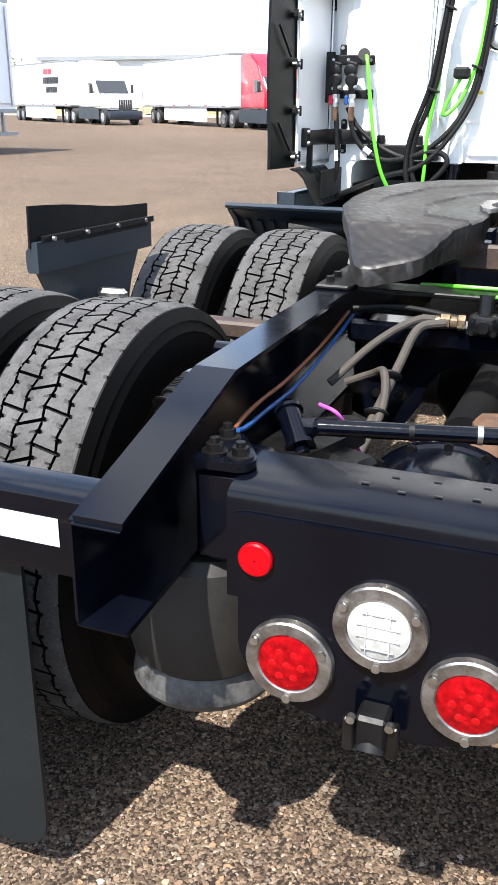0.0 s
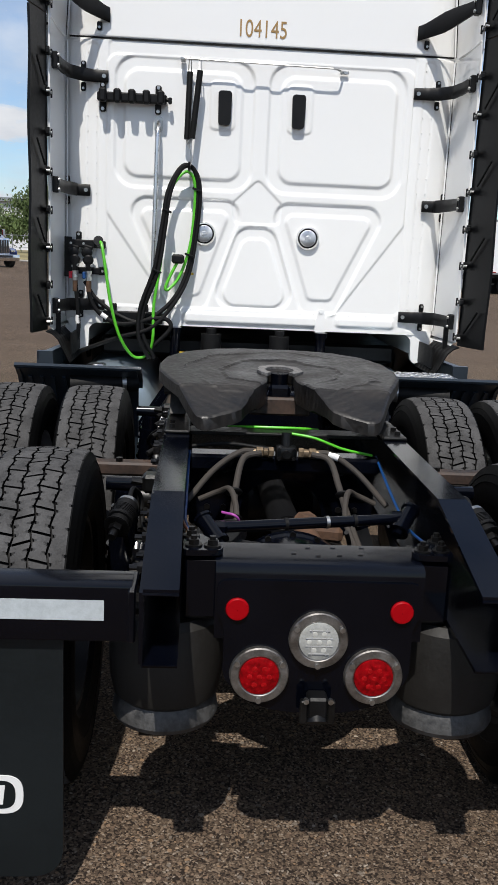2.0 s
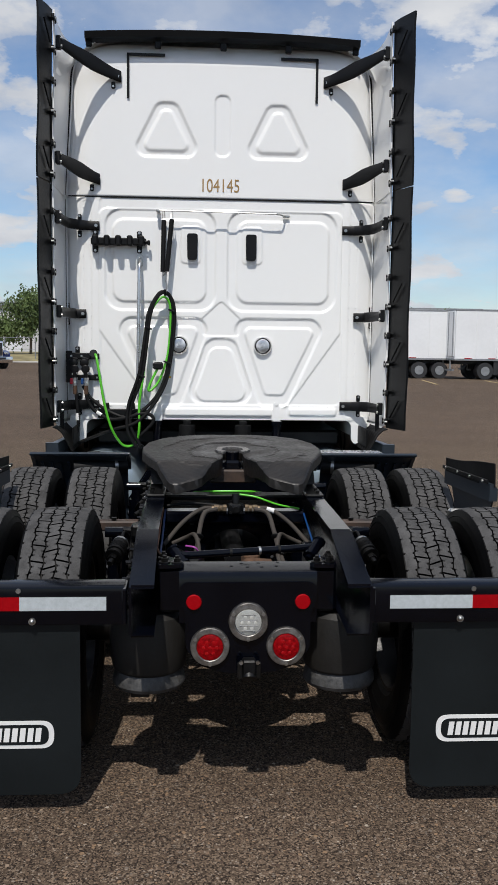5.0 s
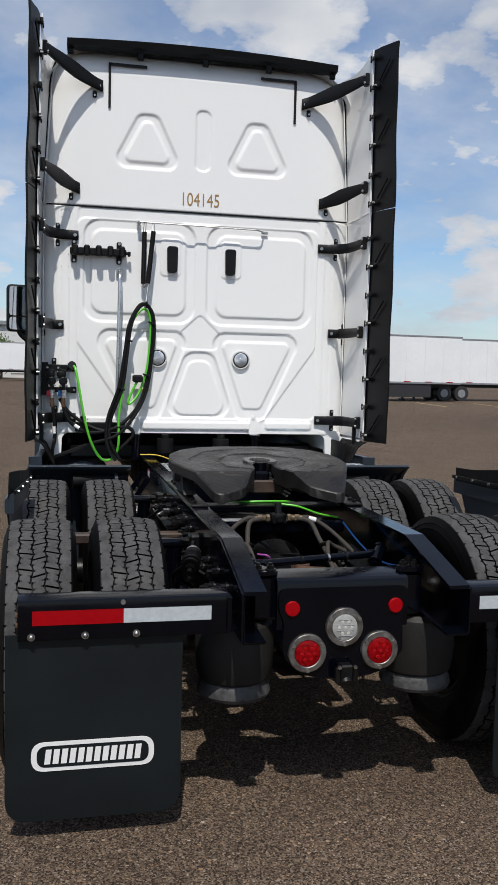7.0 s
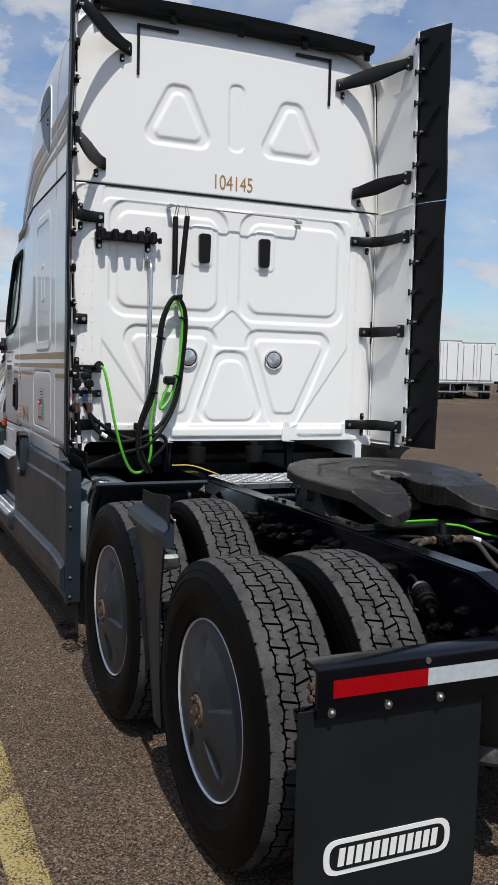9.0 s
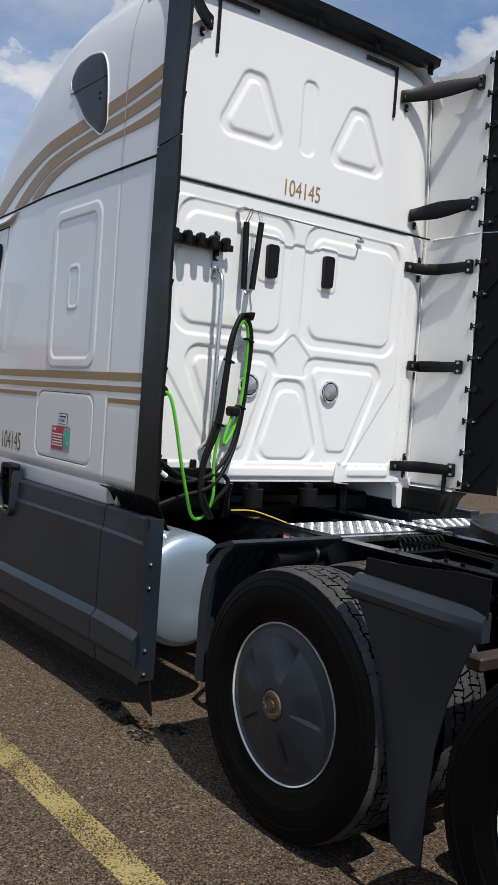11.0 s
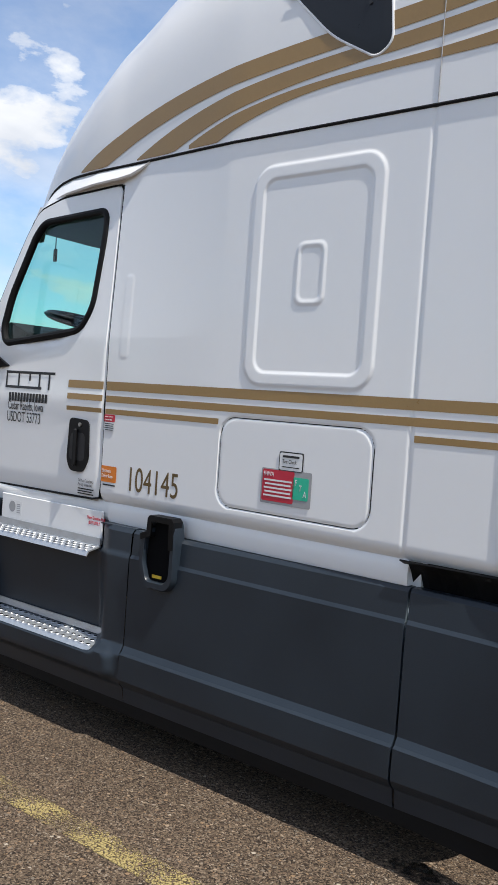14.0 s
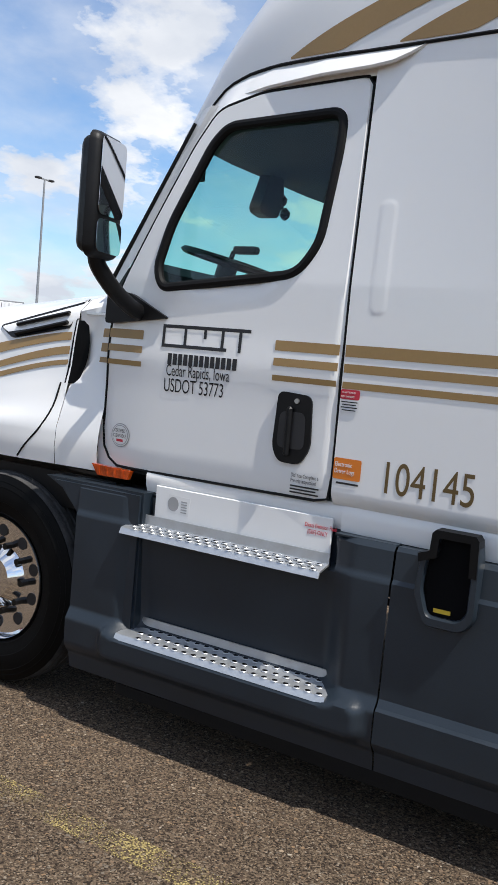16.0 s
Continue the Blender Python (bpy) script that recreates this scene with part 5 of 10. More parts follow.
def build_back_panel():
    nu, nv = 360, 430
    u = np.linspace(-1, 1, nu + 1)
    z = np.linspace(1.172, 3.90, nv + 1)
    U, Z = np.meshgrid(u, z)
    W = 1.150 - 0.05 * np.clip((Z - 2.8) / 0.8, 0, 1)
    top = np.clip((Z - 3.60) / 0.30, 0, 1)
    W = W - 0.17 * (1 - np.sqrt(np.clip(1 - top ** 2, 0, 1)))
    X = U * W
    h = np.zeros_like(X)
    mir = lambda pts: [(-x, q) for x, q in reversed(pts)]
    # lower pressing: a broad hexagon with the panels stamped into it
    hexa = [(-0.90, 2.72), (0.90, 2.72), (0.90, 1.83), (0.50, 1.265), (-0.50, 1.265), (-0.90, 1.83)]
    h += press(X, Z, [(-0.895, 2.80), (0.905, 2.80), (0.905, 1.285), (-0.895, 1.285)], 0.04, -0.006, 0.011)
    h += press(X, Z, hexa, 0.06, 0.008, 0.015)
    for s in (1, -1):
        f = (lambda p: p) if s > 0 else mir
        upper = f([(0.045, 2.715), (0.855, 2.715), (0.855, 1.985), (0.045, 1.985)])
        h += press(X, Z, upper, 0.12, -0.012, 0.022)
        h += press(X, Z, f([(0.115, 2.645), (0.80, 2.645), (0.80, 2.045), (0.115, 2.045)]), 0.085, 0.011, 0.026)
        h += press(X, Z, f([(0.155, 2.60), (0.30, 2.60), (0.30, 2.33), (0.155, 2.33)]), 0.03, 0.006, 0.012)
        low = f([(0.07, 1.93), (0.80, 1.93), (0.50, 1.265), (0.30, 1.265)])
        h += press(X, Z, low, 0.09, -0.012, 0.022)
        h += press(X, Z, f([(0.16, 1.865), (0.715, 1.865), (0.475, 1.36), (0.335, 1.36)]), 0.045, 0.011, 0.025)
    h += press(X, Z, [(-0.27, 1.29), (0.27, 1.29), (0.105, 1.78), (-0.105, 1.78)], 0.10, -0.012, 0.022)
    h += press(X, Z, [(-0.215, 1.31), (0.215, 1.31), (0.075, 1.715), (-0.075, 1.715)], 0.075, 0.010, 0.02)
    h += press(X, Z, [(-0.135, 1.80), (0.135, 1.80), (0.15, 1.92), (0.0, 2.06), (-0.15, 1.92)], 0.03, -0.006, 0.010)
    h += press(X, Z, [(-0.42, 1.198), (0.43, 1.198), (0.43, 1.262), (-0.42, 1.262)], 0.02, 0.016, 0.025)
    h += press(X, Z, [(0.52, 1.205), (0.88, 1.205), (0.88, 1.262), (0.52, 1.262)], 0.02, 0.012, 0.025)
    # upper pressing: two triangles and a slot
    for s in (1, -1):
        f = (lambda p: p) if s > 0 else mir
        h += press(X, Z, f([(0.15, 3.095), (0.67, 3.095), (0.475, 3.475), (0.335, 3.475)]), 0.07, -0.012, 0.03)
        h += press(X, Z, f([(0.225, 3.135), (0.595, 3.135), (0.44, 3.425), (0.375, 3.425)]), 0.045, 0.011, 0.035)
    h += press(X, Z, [(-0.055, 3.105), (0.055, 3.105), (0.055, 3.535), (-0.055, 3.535)], 0.045, -0.009, 0.02)
    # joint between lower and upper shell, side flange steps
    h += -0.010 * np.clip(1 - np.abs(Z - 2.80) / 0.010, 0, 1)
    for s in (1, -1):
        h += press(X, Z, ([(0.955, 1.20), (1.02, 1.20), (1.02, 2.77), (0.955, 2.77)] if s > 0 else mir([(0.955, 1.20), (1.02, 1.20), (1.02, 2.77), (0.955, 2.77)])), 0.02, -0.004, 0.012)
    # the sides turn forward at the edge
    E = np.clip((np.abs(X) - (W - 0.20)) / 0.20, 0, 1)
    Yv = BACK_Y - h + 0.085 * E ** 2.2 + 0.10 * np.clip((Z - 3.74) / 0.16, 0, 1) ** 2
    verts = np.stack([X, Yv, Z], -1).reshape(-1, 3).tolist()
    w = nu + 1
    faces = [(j * w + i, j * w + i + 1, j * w + i + 1 + w, j * w + i + w) for j in range(nv) for i in range(nu)]
    me = bpy.data.meshes.new("cab_back_panel")
    me.from_pydata(verts, [], faces)
    me.update()
    ob = mesh_object("cab_back_panel", me, WHITE, truck, "white pressed steel cab back wall", smooth=40)
    # dark joint strip
    bm = B()
    box(bm, (0, BACK_Y + 0.002, 2.80), (2.24, 0.006, 0.009))
    part("joint_seal", bm, BLACK_RUBBER, ob)
    # rivets in rows
    for sx in (-1, 1):
        for x in (0.962, 1.014):
            for k in range(17):
                bm = B()
                yw = BACK_Y + 0.085 * max(0.0, (x - 0.95) / 0.20) ** 2.2
                cyl(bm, (sx * x, yw + 0.008, 1.33 + 0.087 * k), (sx * x, yw - 0.0005, 1.33 + 0.087 * k), 0.0036, 8)
                part("rivet", bm, WHITE, ob)
    for k in range(16):
        bm = B()
        cyl(bm, (-0.82 + 0.109 * k, BACK_Y, 1.274), (-0.82 + 0.109 * k, BACK_Y - 0.005, 1.274), 0.0042, 8)
        part("rivet", bm, WHITE, ob)
    # fleet number
    text("fleet_number", "104145", 0.135, pose(-0.166, BACK_Y - 0.0015, 2.850, 90, 0, 0), GOLD, ob, width=0.735, label="gold fleet number 104145")
    # black L shaped trim strips near the upper corners
    for sx in (-1, 1):
        bm = B()
        box(bm, (sx * 0.555, BACK_Y - 0.005, 3.803), (0.27, 0.012, 0.017))
        box(bm, (sx * 0.685, BACK_Y - 0.005, 3.655), (0.017, 0.012, 0.312))
        part("corner_strip", bm, BLACK_PLASTIC, ob)
    # vents
    for sx in (-1, 1):
        bm = B()
        out = rounded([(sx * 0.217 - 0.036, 2.355), (sx * 0.217 - 0.040, 2.545), (sx * 0.217 + 0.040, 2.545), (sx * 0.217 + 0.036, 2.355)], 0.022, 4)
        prism(bm, out, "y", BACK_Y - 0.035, BACK_Y + 0.01)
        part("vent_cover", bm, BLACK_PLASTIC, ob, "black plastic vent cover")
        # round work lamps
        c = (sx * 0.3137, BACK_Y - 0.006, 1.73)
        bm = B()
        lathe(bm, [(0.004, 0.069), (-0.012, 0.069), (-0.018, 0.065), (-0.018, 0.060), (-0.012, 0.056), (-0.004, 0.055)], c, axis="y", seg=44)
        wl = part("work_lamp", bm, CHROME, ob, "round bright metal lamp in a chrome ring")
        bm = B()
        lathe(bm, [(-0.006, 0.0575), (-0.010, 0.0560), (-0.010, 0.0500), (-0.006, 0.0490)], c, axis="y", seg=44)
        part("gasket", bm, BLACK_RUBBER, wl)
        bm = B()
        lathe(bm, [(-0.006, 0.0505), (-0.0145, 0.0500), (-0.0160, 0.0470), (-0.0150, 0.016), (-0.0190, 0.014), (-0.0195, 0.0005)], c, axis="y", seg=44)
        part("disc", bm, SPUN_METAL, wl, "spun bright metal disc")
        for k in range(3):
            a = math.pi / 2 + 2 * math.pi * k / 3
            bm = B()
            cyl(bm, (c[0] + 0.041 * math.cos(a), c[1] - 0.012, c[2] + 0.041 * math.sin(a)), (c[0] + 0.041 * math.cos(a), c[1] - 0.019, c[2] + 0.041 * math.sin(a)), 0.0045, 10)
            part("screw", bm, STEEL, wl)
    # small yellow notice
    bm = B()
    box(bm, (-0.40, BACK_Y - 0.006, 1.49), (0.06, 0.001, 0.014))
    part("notice", bm, YELLOW, ob)
    return ob




def spun_material():
    """Lathe-turned metal: highlights drawn out into spokes round the disc's axis."""
    m = material("spun_bright_metal", (0.66, 0.67, 0.69), 0.40, 1.0, vary=0.06, scale=40, fine=200)
    b = m.node_tree.nodes["Principled BSDF"]
    tangent = m.node_tree.nodes.new("ShaderNodeTangent")
    tangent.direction_type, tangent.axis = 'RADIAL', 'Y'
    m.node_tree.links.new(tangent.outputs[0], b.inputs["Tangent"])
    b.inputs["Anisotropic"].default_value = 0.6
    return m


SPUN_METAL = spun_material()
build_back_panel()


def build_sleeper_sides():
    nu, nv = 320, 250
    for sx in (-1, 1):
        y = np.linspace(3.13, 5.232, nu + 1)
        z = np.linspace(1.145, 2.785, nv + 1)
        Yg, Zg = np.meshgrid(y, z)
        X = np.vectorize(side_x)(Yg, Zg)
        h = np.zeros_like(X)
        h += -0.006 * np.clip(1 - np.abs(Yg - 3.515) / 0.012, 0, 1)
        ring = [(3.70, 1.755), (4.345, 1.755), (4.345, 2.66), (3.70, 2.66)]
        h += press(Yg, Zg, ring, 0.095, 0.0055, 0.009)
        h += press(Yg, Zg, [(3.755, 1.81), (4.29, 1.81), (4.29, 2.605), (3.755, 2.605)], 0.06, -0.0055, 0.010)
        h += press(Yg, Zg, [(3.955, 2.085), (4.10, 2.085), (4.10, 2.335), (3.955, 2.335)], 0.035, 0.0035, 0.008)
        h += press(Yg, Zg, [(3.972, 2.102), (4.083, 2.102), (4.083, 2.318), (3.972, 2.318)], 0.03, -0.0035, 0.008)
        bag = [(3.67, 1.225), (4.455, 1.225), (4.455, 1.612), (3.67, 1.612)]
        d = np.abs(sdf_poly(Yg, Zg, pts_inset(bag, 0.085)) - 0.085)
        h += -0.009 * np.clip(1 - d / 0.008, 0, 1)
        # bottom edge rolls under
        h += -0.03 * np.clip((1.20 - Zg) / 0.055, 0, 1) ** 2
        # pressing beside the door's rear edge
        h += press(Yg, Zg, [(5.09, 1.85), (5.15, 1.85), (5.15, 2.25), (5.09, 2.25)], 0.025, 0.0015, 0.02)
        verts = np.stack([sx * (X + h), Yg, Zg], -1).reshape(-1, 3).tolist()
        w = nu + 1
        faces = []
        for j in range(nv):
            for i in range(nu):
                f = (j * w + i, j * w + i + 1, j * w + i + 1 + w, j * w + i + w)
                faces.append(f if sx > 0 else tuple(reversed(f)))
        me = bpy.data.meshes.new("sleeper_side")
        me.from_pydata(verts, [], faces)
        me.update()
        side = mesh_object("sleeper_side", me, WHITE, truck, "white sleeper side panel with pressed window blank and locker door", smooth=40)
        # rounded sill below
        bm = B()
        sill = [(0.16, 1.155), (0.036, 1.155), (0.028, 1.135), (0.025, 1.10), (0.027, 1.06), (0.032, 1.047), (0.16, 1.047)]
        rows = [[bm.verts.new((sx * (side_x(yy, 1.1) - d), yy, zz)) for d, zz in sill] for yy in [3.50 + 1.69 * k / 12 for k in range(13)]]
        for a, b in zip(rows, rows[1:]):
            for k in range(len(sill)):
                j = (k + 1) % len(sill)
                bm.faces.new((a[k], a[j], b[j], b[k]))
        bm.faces.new(rows[0])
        bm.faces.new(rows[-1])
        bmesh.ops.recalc_face_normals(bm, faces=bm.faces)
        part("sill", bm, WHITE, side)
        bm = B()
        prism(bm, [(sx * 0.98, 1.150), (sx * 1.086, 1.150), (sx * 1.097, 1.125), (sx * 1.094, 1.085), (sx * 1.080, 1.052), (sx * 0.98, 1.052)], "y", 5.192, 6.12)
        part("door_sill", bm, WHITE, side)
        # dark gap round the locker door
        bm = B()
        lk = rounded(bag, 0.085, 6)
        tube(bm, [(sx * (side_x(a, b) - 0.0076), a, b) for a, b in lk + lk[:1]], 0.0026, 6, 1, smooth=False)
        part("locker_gap", bm, BLACK_RUBBER, side)
        stripes(side, sx, 3.14, 5.228, (1.693, 1.736))
        stripes(side, sx, 3.14, 5.228, (1.635, 1.667))
        stripes(side, sx, 3.14, 3.50, (1.577, 1.602))
        stripes(side, sx, 4.47, 5.228, (1.577, 1.602))
        if sx < 0:
            text("fleet_number", "104145", 0.165, pose(-side_x(5.045, 1.2) - 0.0012, 5.045, 1.222, 90, 0, -90 - 1.72), GOLD_DARK, side, width=0.725, depth=0.0004, label="gold fleet number 104145")
            sticker(side, 4.075, 1.345, 0.26, 0.145, STICKER_GREY)
            sticker(side, 4.115, 1.348, 0.165, 0.130, STICKER_RED, lift=2)
            sticker(side, 3.998, 1.348, 0.080, 0.090, STICKER_GREEN, lift=2)
            for k, (t, s, yy, zz) in enumerate((("F", 0.036, 4.02, 1.365), ("T", 0.036, 3.998, 1.345), ("A", 0.036, 3.975, 1.322))):
                letter(side, t, s, yy + 0.008, zz - 0.006, PAPER, lift=3)
            letter(side, "FHWA", 0.026, 4.192, 1.386, PAPER, lift=3)
            for k in range(5):
                bar(side, 4.115, 1.370 - 0.016 * k, 0.145 - 0.01 * (k % 2), 0.007, PAPER, lift=3)
            sticker(side, 4.055, 1.452, 0.125, 0.080, INK, lift=1)
            sticker(side, 4.055, 1.452, 0.115, 0.070, PAPER, lift=2)
            letter(side, "Tire Check", 0.022, 4.098, 1.445, INK, lift=3)
            bar(side, 4.055, 1.473, 0.085, 0.009, INK, lift=3)
            bar(side, 4.055, 1.430, 0.09, 0.004, INK, lift=3)
            # orange and red notices beside the door
            sticker(side, 5.175, 1.285, 0.112, 0.078, STICKER_ORANGE)
            letter(side, "Electronic", 0.024, 5.226, 1.293, PAPER, lift=2)
            letter(side, "Driver Logs", 0.024, 5.226, 1.268, PAPER, lift=2)
            bar(side, 5.170, 1.232, 0.09, 0.007, INK, lift=1)
            sticker(side, 5.192, 1.557, 0.078, 0.036, STICKER_RED)
            letter(side, "DO NOT TOW OR", 0.0092, 5.226, 1.561, PAPER, lift=2)
            letter(side, "PUSH THIS TRUCK", 0.0092, 5.227, 1.546, PAPER, lift=2)
            sticker(side, 5.192, 1.515, 0.078, 0.045, PAPER)
            for k in range(4):
                bar(side, 5.192, 1.530 - 0.010 * k, 0.066 - 0.01 * (k % 2), 0.004, INK, lift=2)


GOLD_DARK = material("dark_gold_vinyl", (0.12, 0.075, 0.023), 0.4, vary=0.06, scale=3)


def stripes(parent, sx, y0, y1, zz):
    bm = B()
    n = max(2, int((y1 - y0) / 0.1))
    rows = []
    for i in range(n + 1):
        y = y0 + (y1 - y0) * i / n
        rows.append([bm.verts.new((sx * (side_x(y, z) + 0.002), y, z)) for z in zz])
    for a, b in zip(rows, rows[1:]):
        bm.faces.new((a[0], b[0], b[1], a[1]))
    part("stripe", bm, GOLD, parent)


def flat_pose(y, z, lift):
    """On the left side of the cab: x of the picture runs to the rear, y up, lifted off the paint."""
    return pose(-side_x(y, z) - 0.0012 * lift - 0.0008, y, z, 90, 0, -90 - 1.7)


def lay_on(bm, lift):
    """Bends a flat decal on to the left side panel."""
    half = len(bm.verts) // 2
    for k, v in enumerate(bm.verts):
        v.co.x = -side_x(v.co.y, v.co.z) - 0.0012 * lift - (0.001 if k < half else 0.0016)
    bmesh.ops.recalc_face_normals(bm, faces=bm.faces)
    return bm


def sticker(parent, y, z, w, h, mat, lift=1, r=0.008):
    bm = B()
    out = rounded([(-w / 2, -h / 2), (w / 2, -h / 2), (w / 2, h / 2), (-w / 2, h / 2)], r, 3)
    prism(bm, out, "z", 0, 0.0006)
    bm.transform(flat_pose(y, z, lift))
    return part("sticker", lay_on(bm, lift), mat, parent, smooth=0)


def bar(parent, y, z, w, h, mat, lift=2):
    bm = B()
    prism(bm, [(-w / 2, -h / 2), (w / 2, -h / 2), (w / 2, h / 2), (-w / 2, h / 2)], "z", 0, 0.0006)
    bm.transform(flat_pose(y, z, lift))
    return part("print_bar", lay_on(bm, lift), mat, parent, smooth=0)


def letter(parent, body, size, y, z, mat, lift=2, width=0.72):
    at = flat_pose(y, z, lift)
    ob = text("lettering", body, size, at, mat, parent, width=width, depth=0.0003)
    for v in ob.data.vertices:
        outer = (v.co - at.translation).dot(at.col[2].to_3d()) > 0
        v.co.x = -side_x(v.co.y, v.co.z) - 0.0012 * lift - (0.0016 if outer else 0.001)
    return ob


build_sleeper_sides()


def roof_h(y):
    """Height of the roof's crown along the cab."""
    return float(np.interp(y, [3.30, 3.46, 3.8, 4.3, 4.7, 5.09, 5.46, 5.82, 6.05, 6.17, 6.26], [3.93, 3.955, 3.985, 3.99, 3.935, 3.825, 3.62, 3.34, 3.08, 2.85, 2.66]))


def roof_foot(y):
    return float(np.interp(y, [3.1, 5.05, 5.7, 5.84, 5.96, 6.08, 6.26], [2.785, 2.792, 2.795, 2.785, 2.76, 2.68, 2.58]))


def roof_point(y, th, sx=1, off=0.0):
    """A point of the roof shell at angle th from the foot (0) to the crown (90 degrees)."""
    zb, hh = roof_foot(y), roof_h(y)
    w = side_x(y, zb) - 0.0
    if y > 5.3:
        w -= 0.22 * ((y - 5.3) / 0.96) ** 2
    e = float(np.interp(y, [3.3, 4.6, 5.6, 6.2], [5.0, 4.2, 3.2, 2.6]))
    c, s = max(0.0, math.cos(th)), max(0.0, math.sin(th))
    x = (w + off) * c ** (2 / e)
    z = zb + (hh + off - zb) * s ** (2 / e)
    return (sx * x, y, z)


def build_roof():
    ys = [3.13 + (6.25 - 3.13) * i / 90 for i in range(91)]
    nt_ = 56
    half = [(math.pi / 2) * (i / nt_) for i in range(nt_ + 1)]
    bm = B()
    rings = []
    for y in ys:
        pts = [roof_point(y, a, -1) for a in half] + [roof_point(y, a, 1) for a in reversed(half[:-1])]
        if y < 3.47:
            pts = [p for p in pts]
        rings.append([bm.verts.new(p) for p in pts])
    for k, (a, b) in enumerate(zip(rings, rings[1:])):
        for i in range(len(a) - 1):
            # behind the back wall only the sides run on, as extenders
            if ys[k] < 3.44 and (min(abs(a[i].co.x), abs(a[i + 1].co.x)) < 1.06 or max(a[i].co.z, a[i + 1].co.z) > 3.62):
                continue
            bm.faces.new((a[i], b[i], b[i + 1], a[i + 1]))
    bmesh.ops.recalc_face_normals(bm, faces=bm.faces)
    roof = part("roof_fairing", bm, WHITE, truck, "white high roof fairing with curved gold stripes", smooth=45)
    # joint lines
    for sx in (-1, 1):
        bm = B()
        tube(bm, [(sx * (side_x(y, roof_foot(y)) - (0.22 * ((y - 5.3) / 0.96) ** 2 if y > 5.3 else 0) + 0.0005), y, roof_foot(y) - 0.001) for y in [3.13 + 0.05 * i for i in range(61)]], 0.007, 6, 1, smooth=False)
        part("roof_seal", bm, BLACK_RUBBER, roof)
    # three bands sweeping down to the front, by their edges' place at the rear
    for sx in (-1, 1):
        for lo, hi in ROOF_BANDS:
            bm = B()
            rows = []
            for i in range(61):
                y = 3.14 + (5.95 - 3.14) * i / 60
                za, zb = band_z(lo, y), band_z(hi, y)
                f = roof_foot(y) + 0.012
                if zb <= f:
                    break
                za = max(za, f)
                rows.append([bm.verts.new(on_roof(y, za + (zb - za) * k / 4, sx)) for k in range(5)])
            for a, b in zip(rows, rows[1:]):
                for k in range(4):
                    bm.faces.new((a[k], b[k], b[k + 1], a[k + 1]))
            part("roof_stripe", bm, GOLD, roof, smooth=60)
        # upright panel joint above the sleeper's rear seam
        bm = B()
        tube(bm, [on_roof(3.507, 2.79 + 0.95 * k / 16, sx) for k in range(17)], 0.0022, 6, 1, smooth=False)
        part("panel_joint", bm, STICKER_GREY, roof)
        # dark side window of the sleeper's upper bunk
        out = rounded([(4.285, 3.41), (4.205, 3.50), (4.03, 3.515), (3.85, 3.475), (3.77, 3.38), (3.735, 3.25), (3.715, 3.05), (3.785, 3.005), (4.00, 3.13)], 0.075, 6)
        cy, cz = 3.95, 3.29

        def skin(a, b, lift):
            p = on_roof(a, b, sx)
            return (p[0] + sx * lift, a, b)
        bm = B()
        rings = [[bm.verts.new(skin(cy + (a - cy) * k / 8, cz + (b - cz) * k / 8, 0.006 if k < 8 else 0.0)) for a, b in out] for k in range(1, 9)]
        bm.faces.new(rings[0])
        n = len(out)
        for p, q in zip(rings, rings[1:]):
            for i in range(n):
                bm.faces.new((p[i], p[(i + 1) % n], q[(i + 1) % n], q[i]))
        bmesh.ops.recalc_face_normals(bm, faces=bm.faces)
        win = part("bunk_window", bm, BUNK_GLASS, roof, "dark tinted upper bunk window", smooth=50)
        bm = B()
        tube(bm, [skin(a, b, -0.002) for a, b in out + out[:1]], 0.006, 8, 1, smooth=False)
        part("window_seal", bm, WHITE, win)
        bm = B()
        tube(bm, [skin(3.76 + 0.47 * k / 8, 3.325 + 0.005 * k / 8, 0.0065) for k in range(9)], 0.003, 6, 1, smooth=False)
        part("pane_joint", bm, INK, win)
        for dz in (0.0, 0.03):
            bm = B()
            c = skin(3.825, 3.215 + dz, 0.006)
            cyl(bm, c, (c[0] + sx * 0.006, c[1], c[2]), 0.007, 10)
            part("pane_screw", bm, INK, win)


BUNK_GLASS = material("matt_tinted_glass", (0.014, 0.016, 0.020), 0.35, vary=0.12, scale=3, spec=0.3)
# band edges, (y, height) from the rear to where they meet the joint
ROOF_BANDS = (
    (((3.13, 3.154), (3.55, 3.102), (4.30, 3.058), (4.75, 2.997), (5.26, 2.858), (5.50, 2.76)), ((3.13, 3.225), (3.55, 3.169), (4.30, 3.135), (4.75, 3.085), (5.26, 2.954), (5.62, 2.82))),
    (((3.13, 3.062), (3.55, 3.022), (4.29, 2.963), (4.73, 2.855), (4.95, 2.78)), ((3.13, 3.127), (3.55, 3.078), (4.29, 3.036), (4.74, 2.95), (5.20, 2.79))),
    (((3.13, 2.968), (3.55, 2.952), (4.28, 2.900), (4.60, 2.80)), ((3.13, 3.024), (3.55, 2.987), (4.28, 2.943), (4.59, 2.885), (4.85, 2.79))),
)


def band_z(edge, y):
    return float(np.polyval(np.polyfit([p[0] for p in edge], [p[1] for p in edge], 3), y))


def on_roof(y, z, sx):
    zb, hh = roof_foot(y), roof_h(y)
    e = float(np.interp(y, [3.3, 4.6, 5.6, 6.2], [5.0, 4.2, 3.2, 2.6]))
    s = min(1.0, max(0.0, (z - zb) / (hh - zb)))
    th = math.asin(s ** (e / 2))
    return roof_point(y, th, sx, 0.0025)


build_roof()


